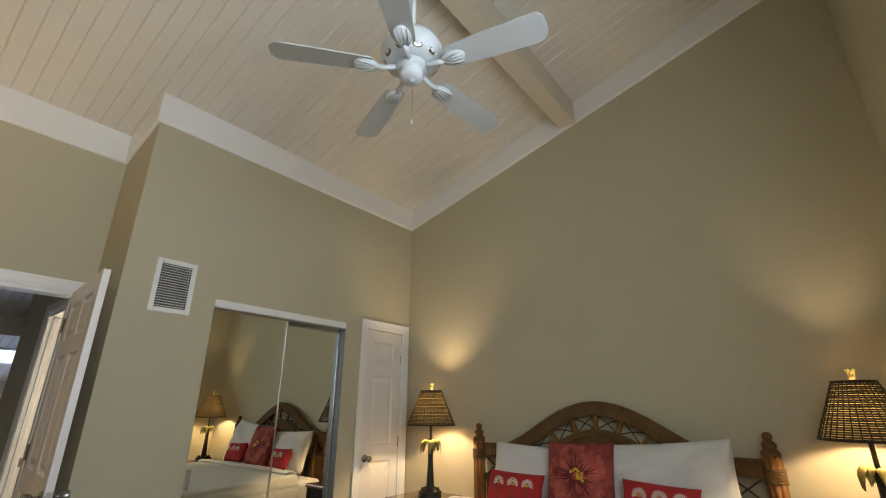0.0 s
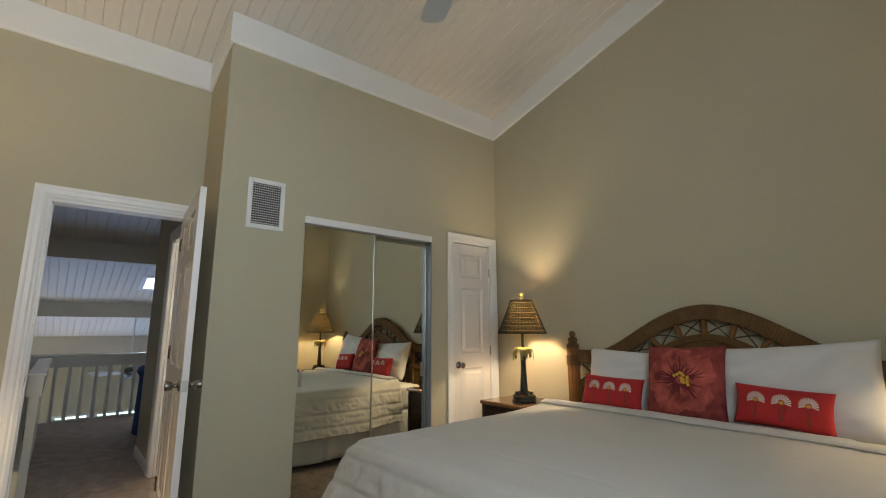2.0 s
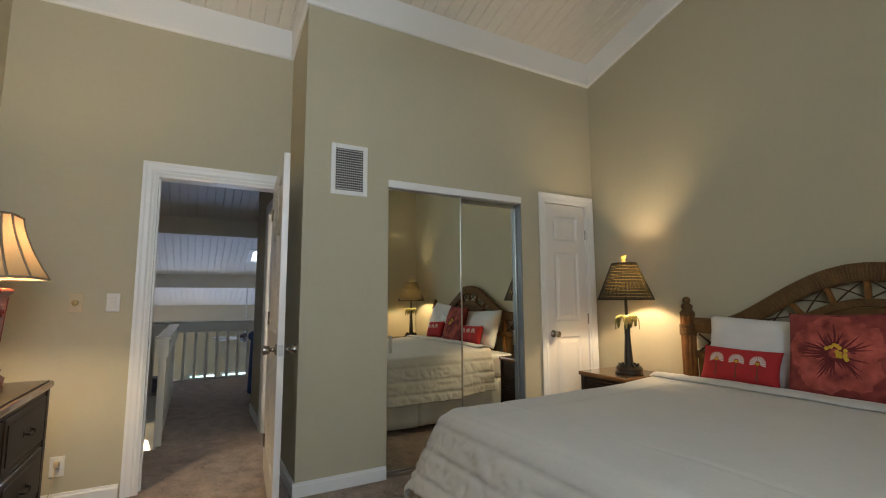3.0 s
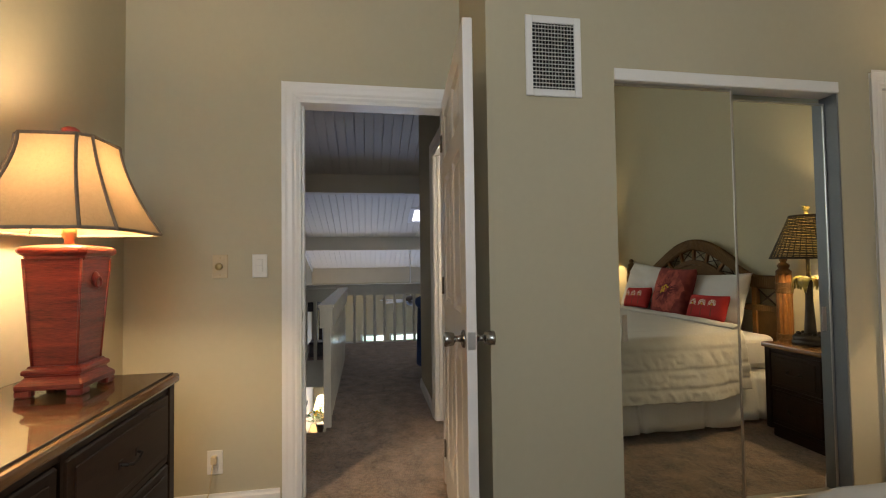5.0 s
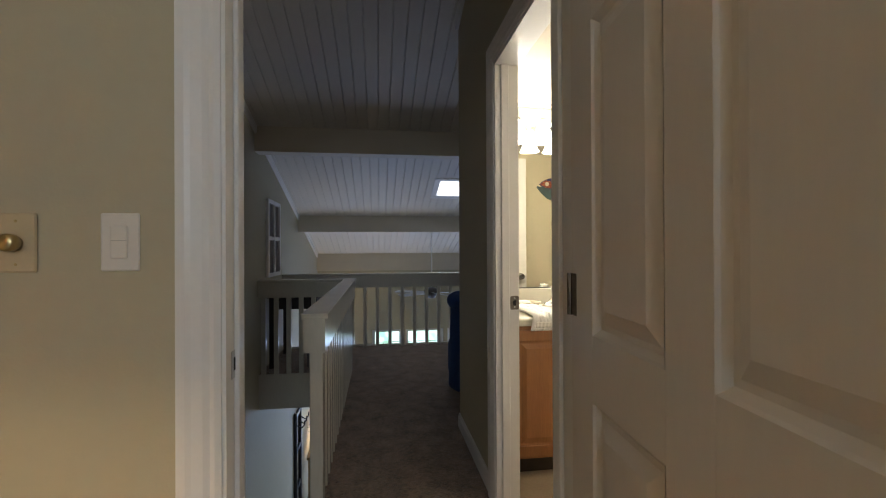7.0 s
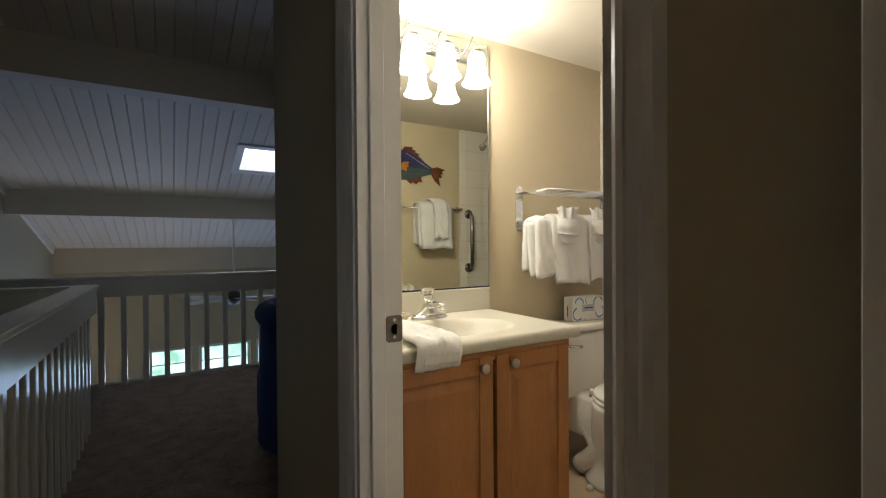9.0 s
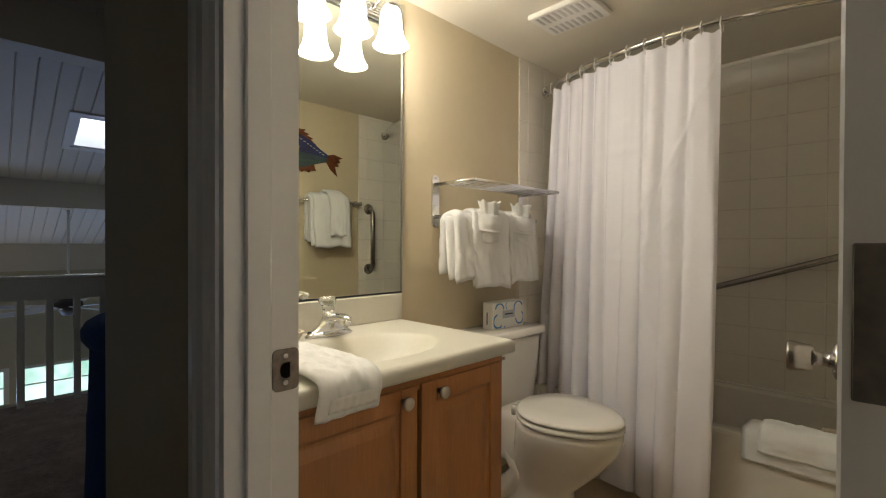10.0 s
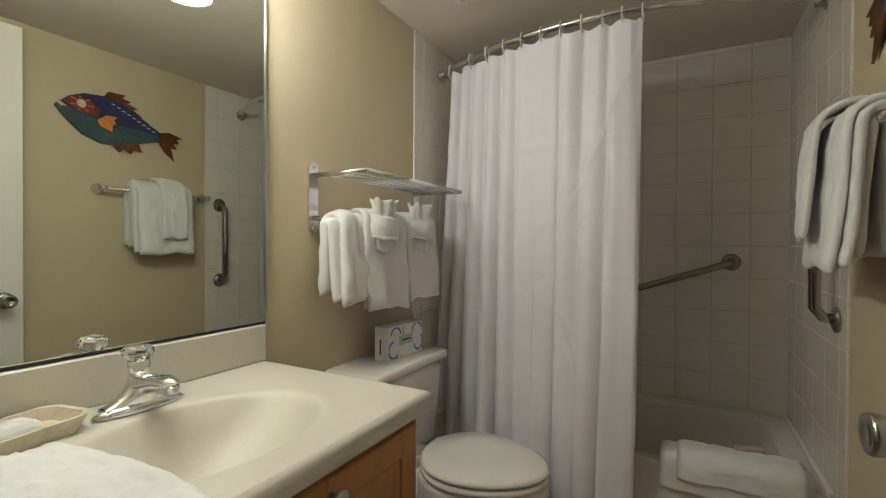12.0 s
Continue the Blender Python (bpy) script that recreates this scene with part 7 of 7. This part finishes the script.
def curtain_point(u, v):
    dens = u ** 0.80
    x = CUX0 + (CUX1 - CUX0) * dens
    wav = noise.noise(Vector((u * 6.0, 2.2, 0.4)))
    amp = 0.032 * (0.15 + 0.85 * max(0, 1 - 1.45 * u) ** 1.1) * (0.65 + 0.6 * v) * max(0.12, 1 + 2.2 * wav)
    ph = math.tau * (10.5 * u ** 0.72 + 0.35 * noise.noise(Vector((u * 4.0, 7.1, v * 0.8))))
    yy = rod_y(x) - 0.002 + amp * math.sin(ph) + 0.010 * math.sin(ph * 0.37 + 1.0 + 2 * v) * v
    yy -= 0.055 * v * (0.4 + 0.6 * u) + 0.026 * noise.noise(Vector((u * 6, v * 1.3, 3.0))) * u + 0.008 * noise.noise(Vector((u * 17, v * 2.0, 5.0)))
    x -= 0.07 * v * (1 - u)
    x += 0.010 * math.cos(ph) * (0.4 + v) + 0.016 * (v ** 2) * math.sin(u * 5)
    scallop = 0.012 * (0.5 - 0.5 * math.cos(math.tau * 10 * u))
    z = ROD_Z - 0.030 - scallop * (1 - v) - 1.86 * v
    if 0.15 < v < 0.7:
        crease = 0.005 * noise.noise(Vector((u * 9, v * 10, 4.0)))
        yy += crease
    for cu_, cv_, lean, size in ((0.62, 0.34, 1.4, 0.05), (0.70, 0.40, 1.7, 0.06), (0.80, 0.22, 1.1, 0.07), (0.77, 0.385, 2.2, 0.04), (0.66, 0.60, -0.6, 0.06)):
        along = (u - cu_) - lean * -(v - cv_)
        across = (u - cu_) * 0.9 + (v - cv_) * 0.55
        yy -= 0.006 * math.exp(-(along / 0.010) ** 2 - (across / size) ** 2)
    for fv in (0.215, 0.47):
        yy += 0.003 * math.exp(-((v - fv) / 0.008) ** 2)
    return Vector((x, yy, z))


bm = bmesh.new()
sheet(bm, 300, 130, curtain_point)
cloth = part("cloth", bm, M_CURTAIN, cu, smooth=True)
bm = bmesh.new()
sheet(bm, 260, 1, lambda u, v: curtain_point(u, 0.0 + 0.022 * v) + Vector((0, -0.0015, 0.001)))
part("top_hem", bm, M_CURTAIN, cu, smooth=True)
for k in range(11):
    u = k / 10
    p = curtain_point(u, 0.0)
    bm = bmesh.new()
    yc = rod_y(p.x)
    tube(bm, [(p.x, yc + 0.021 * math.sin(t), ROD_Z - 0.010 + 0.026 * math.cos(t) - (0.006 if math.cos(t) < 0 else 0)) for t in [math.tau * i / 16 for i in range(16)]], 0.003, 6, closed=True)
    part("curtain_hook", bm, M_WHITEPL, cu, "white plastic hook", smooth=True)

# grab bars
def grab_bar(label, pts, normal):
    g = thing("grab_bar", label, "grab bar")
    bm = bmesh.new()
    tube(bm, pts, 0.0165, 12)
    part("bar", bm, M_GRAB, g, smooth=True)
    for p in (pts[0], pts[-1]):
        bm = bmesh.new()
        lathe(bm, [(0, 0), (0.040, 0), (0.038, 0.008), (0.022, 0.014), (0, 0.014)], 20)
        q = Vector(normal).to_track_quat("Z", "Y").to_matrix().to_4x4()
        part("flange", bm, M_GRAB, g, "round steel flange", smooth=True, turn=Matrix.Translation(p) @ q)


NYW = BY1 - 0.009
grab_bar("brushed steel grab bar rising across the tub wall", [(-4.345, NYW, 1.078), (-4.350, NYW - 0.045, 1.076), (-4.375, NYW - 0.065, 1.068), (-4.6, NYW - 0.065, 0.990), (-4.85, NYW - 0.065, 0.905), (-5.08, NYW - 0.065, 0.827), (-5.105, NYW - 0.045, 0.819), (-5.11, NYW, 0.817)], (0, -1, 0))
EXW = BX1 - 0.009
grab_bar("brushed steel upright grab bar at the tub end", [(EXW, 2.640, 1.385), (EXW - 0.035, 2.640, 1.38), (EXW - 0.055, 2.640, 1.355), (EXW - 0.055, 2.640, 1.16), (EXW - 0.055, 2.640, 0.965), (EXW - 0.035, 2.640, 0.938), (EXW, 2.640, 0.932)], (-1, 0, 0))

# towel bar with towels, wooden fish above it
tbx = thing("towel_bar", "chrome towel bar on the bathroom wall", "towel rack")
TBY0, TBY1, TBZ = 2.00, 2.525, 1.415
bm = bmesh.new()
tube(bm, [(BX1 - 0.065, TBY0, TBZ), (BX1 - 0.065, TBY1, TBZ)], 0.009, 10)
part("bar", bm, M_CHROME, tbx, smooth=True)
for yy in (TBY0, TBY1):
    bm = bmesh.new()
    lathe(bm, [(0, 0), (0.026, 0), (0.026, 0.006), (0.014, 0.014), (0.011, 0.050), (0.014, 0.056), (0.014, 0.074), (0, 0.076)], 16)
    part("bracket", bm, M_CHROME, tbx, smooth=True, turn=pose(BX1 - 0.0005, yy, TBZ, 0, -90, 0))
TB = (BX1 - 0.065, TBZ)
hung_towel("bath_towel", "thick white bath towel folded over the towel bar", pose(TB[0] + 0.006, 2.265, TB[1] - 0.004, 0, 0, 180), 0.31, 0.315, 0.28, 0.014, 9.0, "towels on the bar", 0.0125, layers=3, rough=0.006)
hung_towel("hand_towel", "narrow white hand towel laid over the bath towel", pose(TB[0] - 0.014, 2.275, TB[1] + 0.004, 0, 0, 180), 0.135, 0.245, 0.20, 0.066, 12.0, "towels on the bar", 0.008, rough=0.005)
M_FISHB = mat("deep_blue_enamel", (0.013, 0.032, 0.105), 0.35, vary=0.5, scale=9, coat=0.3, tint=(0.05, 0.02, 0.12))
M_FISHG = mat("sea_green_enamel", (0.045, 0.075, 0.080), 0.35, vary=0.4, scale=12, coat=0.3)
M_COPPER = mat("burnt_copper", (0.20, 0.065, 0.025), 0.35, 0.7, vary=0.4, scale=25)
M_ORANGE = mat("orange_enamel", (0.62, 0.24, 0.04), 0.35, vary=0.25, coat=0.3)
M_FISHR = mat("red_brown_enamel", (0.20, 0.035, 0.025), 0.35, vary=0.45, scale=20, coat=0.3)
fish = thing("fish_plaque", "painted metal fish plaque in blue and copper", "wall art", pose(BX1 - 0.004, 2.070, 1.734, 0, 0, 90) @ pose(0, 0, 0, 0, 5.5, 0) @ Matrix.Diagonal((1.17, 1, 1.20, 1)))


def plate(name, outline, y0, t, material, label=""):
    bm = bmesh.new()
    prism(bm, outline, t, pose(0, y0, 0))
    part(name, bm, material, fish, label)


# outline runs from the snout at -x to the tail at +x, then the two halves of the body
top_edge = [(-0.190, 0.036), (-0.165, 0.064), (-0.12, 0.090), (-0.05, 0.105), (0.02, 0.098), (0.08, 0.075), (0.14, 0.045), (0.185, 0.026)]
low_edge = [(0.185, -0.016), (0.12, -0.040), (0.04, -0.075), (-0.04, -0.088), (-0.11, -0.070), (-0.165, -0.030), (-0.208, 0.012), (-0.203, 0.024), (-0.188, 0.016)]
mid = [(-0.160, 0.022), (-0.10, 0.010), (0.0, 0.005), (0.10, 0.008), (0.185, 0.006)]
plate("upper_body", top_edge + mid[::-1], 0.0, 0.012, M_FISHB, "deep blue back of the fish")
plate("lower_body", mid + low_edge, 0.002, 0.010, M_FISHG, "sea green belly of the fish")
plate("tail", [(0.180, 0.024), (0.225, 0.040), (0.290, 0.030), (0.262, 0.016), (0.276, 0.002), (0.250, -0.006), (0.268, -0.026), (0.240, -0.030), (0.262, -0.085), (0.215, -0.055), (0.180, -0.014)], 0.004, 0.006, M_COPPER, "ragged copper tail fin")
plate("dorsal_fin", [(-0.05, 0.102), (-0.035, 0.130), (0.03, 0.138), (0.018, 0.122), (0.055, 0.118), (0.040, 0.106), (0.085, 0.098), (0.066, 0.088), (0.105, 0.068), (0.07, 0.076), (0.01, 0.100)], 0.004, 0.006, M_COPPER, "ragged copper back fin")
plate("belly_fin", [(0.0, -0.082), (0.03, -0.105), (0.045, -0.090), (0.075, -0.100), (0.085, -0.082), (0.12, -0.082), (0.10, -0.048)], 0.004, 0.006, M_COPPER, "ragged copper belly fin")
plate("cheek", [(-0.185, 0.036), (-0.15, 0.068), (-0.10, 0.072), (-0.055, 0.040), (-0.06, 0.016), (-0.12, 0.014)], 0.0115, 0.003, M_FISHR, "red-brown painted cheek")
plate("side_fin", [(-0.065, 0.0), (-0.035, 0.030), (0.005, 0.034), (-0.006, 0.018), (0.002, 0.006), (-0.010, -0.006), (-0.008, -0.030), (-0.050, -0.020)], 0.0118, 0.006, M_ORANGE, "orange side fin")
bm = bmesh.new()
lathe(bm, [(0, 0), (0.018, 0), (0.014, 0.005), (0, 0.007)], 16)
part("eye", bm, M_SOAP, fish, "round pale eye", smooth=True, turn=pose(-0.125, 0.0140, 0.046, -90, 0, 0))
for k in range(7):
    a = math.tau * k / 7
    bm = bmesh.new()
    tube(bm, [(0.022 * math.cos(a), 0, 0.022 * math.sin(a)), (0.042 * math.cos(a), 0, 0.030 * math.sin(a))], 0.0025, 5)
    part("eye_ray", bm, M_ORANGE, fish, turn=pose(-0.125, 0.0150, 0.046))

for k in range(9):
    x = -0.02 + 0.021 * k
    part("lettering_bar", a_box(x, 0.0122, 0.082 - 0.0078 * k, x + 0.013, 0.0132, 0.086 - 0.0078 * k), M_SOAP, fish, "small pale painted lettering")
for k in range(8):
    x = -0.03 + 0.022 * k
    part("lettering_bar", a_box(x, 0.0122, -0.048 + 0.003 * k, x + 0.014, 0.0132, -0.043 + 0.003 * k), M_LEAFG, fish, "small green painted lettering")

# bath mat over the tub edge, washcloth on the vanity
mt = thing("bath_mat", "folded white terry bath mat over the tub edge", "bath mat", pose(0, 0, 0))


def mat_path(s, v):
    yt, zt = TY0 - 0.022, TZ + 0.022
    if s < 0.15:
        return Vector((-4.39, yt, zt - 0.15 + s)), Vector((0, -1, 0)), 1.0
    a = min(1, (s - 0.15) / 0.04) * math.pi / 2
    if s < 0.19:
        return Vector((-4.39, yt + 0.026 * (1 - math.cos(a)), zt + 0.026 * math.sin(a))), Vector((0, -math.cos(a), math.sin(a))), 0.5
    return Vector((-4.39, yt + 0.026 + (s - 0.19), zt + 0.026 - 0.25 * max(0, s - 0.27))), Vector((0, 0, 1)), 0.2


for lift, wid, s0, s1 in ((-0.006, 0.43, 0.05, 0.30), (0.012, 0.36, 0.10, 0.27)):
    bm = bmesh.new()
    def centre(s, v):
        q, n, hang = mat_path(s0 + s, v)
        q = q + n * lift
        return Vector((-q.y, 0, q.z)), Vector((-n.y, 0, n.z)), hang
    padded(bm, centre, s1 - s0, wid, 0.010, seed=20 + lift * 50, rough=0.006)
    part("cloth", bm, M_TERRY, mt, smooth=True, turn=Matrix.Translation((-4.385 + lift, 0, 0)) @ pose(0, 0, 0, 0, 0, -90))
so = thing("tub_soap", "small wrapped soap on the bath mat", "soap", pose(-4.335, 2.735, TZ + 0.066, 0, 0, 20))
part("wrapper", a_box(-0.045, -0.012, 0, 0.045, 0.012, 0.014, bevel=0.004, seg=2), mat("tan_soap_paper", (0.48, 0.40, 0.30), 0.5, vary=0.15), so)

hc = thing("hand_towel", "white hand towel draped over the vanity edge", "towel", pose(0, 0, 0))
XF = CX1 + 0.012


def hand_path(s, v):
    flat, r = 0.345, 0.030
    if s < flat:
        return Vector((XF - flat + s, 0.03 * math.sin(s * 7), CZ + 0.020)), Vector((0, 0, 1)), 0.3
    if s < flat + r * math.pi / 2:
        a = (s - flat) / r
        return Vector((XF + r * math.sin(a), 0.03 * math.sin(s * 7), CZ + 0.020 - r * (1 - math.cos(a)))), Vector((math.sin(a), 0, math.cos(a))), 0.5
    return Vector((XF + r, 0.03 * math.sin(s * 7), CZ + 0.020 - r - (s - flat - r * math.pi / 2))), Vector((1, 0, 0)), 1.0


bm = bmesh.new()
padded(bm, hand_path, 0.438, 0.150, 0.013, n_s=90, n_w=40, seed=31.0, rough=0.006)
part("cloth", bm, M_TERRY, hc, smooth=True, turn=Matrix.Translation((0, 1.128, 0)))
bm = bmesh.new()


def band_point(u, v):
    q, nrm, hang = hand_path(0.392 + 0.028 * v, 2 * u - 1)
    return q + nrm * (0.0160 + 0.0012 * math.sin(u * 40)) + Vector((0, 1.128 + (u - 0.5) * 0.118, 0))


sheet(bm, 30, 4, band_point, thick=0.0015)
part("woven_band", bm, M_BAND, hc, "flat ribbed woven band", smooth=True)

# exhaust grille in the ceiling
ex = thing("exhaust_grille", "cream plastic ceiling exhaust grille", "vent", pose(-5.17, 2.33, BZ, 0, 0, 0))
part("housing", a_box(-0.14, -0.105, -0.022, 0.14, 0.105, 0.0, bevel=0.006), M_WHITEPL, ex)
for side in (-0.052, 0.052):
    for k in range(9):
        part("slot", a_box(-0.112 + k * 0.026, side - 0.034, -0.0235, -0.100 + k * 0.026, side + 0.034, -0.0222), M_STEEL, ex)

# bathroom door, open against the wall; strike plate
panel_door("bathroom_door", "white panelled bathroom door standing open", pose(-4.209, 0.970, 0.012, 0, 0, 93.3), 0.708, 2.005,
           [(0.10, 0.310), (0.395, 0.605)], ROWS6, 0.649, M_DOOR, knob_z=0.912, leaf_on_edge=True)
bm = bmesh.new()
ring_ = []
for cy_, cz_, a0 in ((0.946, 0.950, 0), (0.921, 0.950, 90), (0.921, 0.903, 180), (0.946, 0.903, 270)):
    for i in range(5):
        a = math.radians(a0 + 22.5 * i)
        ring_.append((cy_ + 0.008 * math.cos(a), cz_ + 0.008 * math.sin(a)))
lo_ = [bm.verts.new((BD_X0 + 0.018, y, z)) for y, z in ring_]
hi_ = [bm.verts.new((BD_X0 + 0.0205, y, z)) for y, z in ring_]
for i in range(len(ring_)):
    bm.faces.new((lo_[i], lo_[(i + 1) % len(ring_)], hi_[(i + 1) % len(ring_)], hi_[i]))
bm.faces.new(hi_), bm.faces.new(list(reversed(lo_)))
sk_ = structure(part("strike_plate", bm, M_AGED), "aged steel strike plate in the bathroom door jamb", "strike plate")
bm = bmesh.new()
d_hole = [bm.verts.new((BD_X0 + 0.0209, 0.933 + (0.009 * math.cos(math.tau * i / 20) if math.cos(math.tau * i / 20) < 0 else 0.007), 0.926 + 0.012 * math.sin(math.tau * i / 20))) for i in range(20)]
bm.faces.new(d_hole)
bmesh.ops.solidify(bm, geom=bm.faces[:], thickness=0.0008)
part("latch_hole", bm, M_DARK, sk_, "dark latch hole")
for z in (0.907, 0.947):
    bm = bmesh.new()
    lathe(bm, [(0, 0), (0.0042, 0), (0.0034, 0.0010), (0, 0.0013)], 12)
    part("screw", bm, M_STEEL, sk_, turn=pose(BD_X0 + 0.0204, 0.933, z, 0, 90, 0))
M_HINGE = mat("dark_hinge_metal", (0.06, 0.05, 0.045), 0.45, 0.8, vary=0.2)
for z in (0.24, 1.072, 1.80):
    structure(part("hinge_leaf", a_box(BD_X1 - 0.0205, 0.880, z - 0.045, BD_X1 - 0.0175, 0.925, z + 0.045, bevel=0.001), M_HINGE), "dark metal hinge leaf on the bathroom jamb", "hinge")
sk2 = structure(part("strike_plate", a_box(-3.905, DOOR_Y0 + 0.018, 0.895, -3.865, DOOR_Y0 + 0.0205, 0.955, bevel=0.001), M_STEEL), "steel strike plate in the bedroom door jamb", "strike plate")
part("latch_hole", a_box(-3.895, DOOR_Y0 + 0.0200, 0.912, -3.875, DOOR_Y0 + 0.0212, 0.940), M_DARK, sk2)
casing("bath_door_casing", "x", BY0, 1, BD_X0, BD_X1 - 0.0, BD_H, label="white casing on the bathroom side")

# ---- wall tiles round the tub ----
TS, TG = 0.1525, 0.003


def tile_field(name, label, origin, across, up, normal, cols, rows, w_last, h_last):
    g = structure(part(name, _grout(origin, across, cols, rows, w_last, h_last, normal), M_GROUT), label, "wall tiles")
    cache = {}
    a, n = Vector(across), Vector(normal)
    rot = Matrix((a, n, Vector((0, 0, 1)))).transposed().to_4x4()
    for c in range(cols):
        for r in range(rows):
            w = (w_last if c == cols - 1 else TS) - TG
            h = (h_last if r == rows - 1 else TS) - TG
            key = (round(w, 4), round(h, 4))
            if key not in cache:
                bm = bmesh.new()
                box(bm, 0, 0.0, 0, w, 0.0075, h)
                top_ = [v for v in bm.verts if v.co.y > 0.004]
                for v in top_:
                    v.co.x += 0.0012 if v.co.x < w / 2 else -0.0012
                    v.co.z += 0.0012 if v.co.z < h / 2 else -0.0012
                bmesh.ops.recalc_face_normals(bm, faces=bm.faces)
                me = bpy.data.meshes.new("tile")
                bm.to_mesh(me)
                bm.free()
                me.materials.append(M_TILE)
                cache[key] = me
            o = new("tile", cache[key])
            o.parent = g
            wob = pose(0, 0, 0, 0.25 * noise.noise(Vector((c * 3.1, r * 2.7, origin[0]))), 0, 0.25 * noise.noise(Vector((c * 1.7, r * 4.1, 9))))
            o.matrix_basis = Matrix.Translation(Vector(origin) + a * (c * TS + TG / 2) + Vector((0, 0, r * TS + TG / 2))) @ rot @ wob
    return g


def _grout(origin, across, cols, rows, w_last, h_last, normal):
    bm = bmesh.new()
    a, n = Vector(across), Vector(normal)
    w, h = (cols - 1) * TS + w_last, (rows - 1) * TS + h_last
    o = Vector(origin)
    vs = [bm.verts.new(o + n * d + a * x + Vector((0, 0, z))) for d in (0.0006, 0.0055) for x, z in ((0, 0), (w, 0), (w, h), (0, h))]
    bm.faces.new(vs[:4]), bm.faces.new(vs[4:])
    for i in range(4):
        j = (i + 1) % 4
        bm.faces.new((vs[i], vs[j], vs[4 + j], vs[4 + i]))
    return bm


TILE_Z = 0.392
HL = BZ - TILE_Z - 11 * TS
tile_field("tiles_north", "white glazed square tiles behind the tub", (BX1, BY1, TILE_Z), (-1, 0, 0), 0, (0, -1, 0), 10, 12, BX1 - BX0 - 9 * TS, HL)
tile_field("tiles_east", "white glazed square tiles at the tub end", (BX1, BY1 - 0.010, TILE_Z), (0, -1, 0), 0, (-1, 0, 0), 6, 12, BY1 - 0.010 - 2.552 - 5 * TS, HL)
tile_field("tiles_west", "white glazed square tiles at the tub head", (BX0, BY1 - 0.010, TILE_Z), (0, -1, 0), 0, (1, 0, 0), 6, 12, BY1 - 0.010 - 2.552 - 5 * TS, HL)
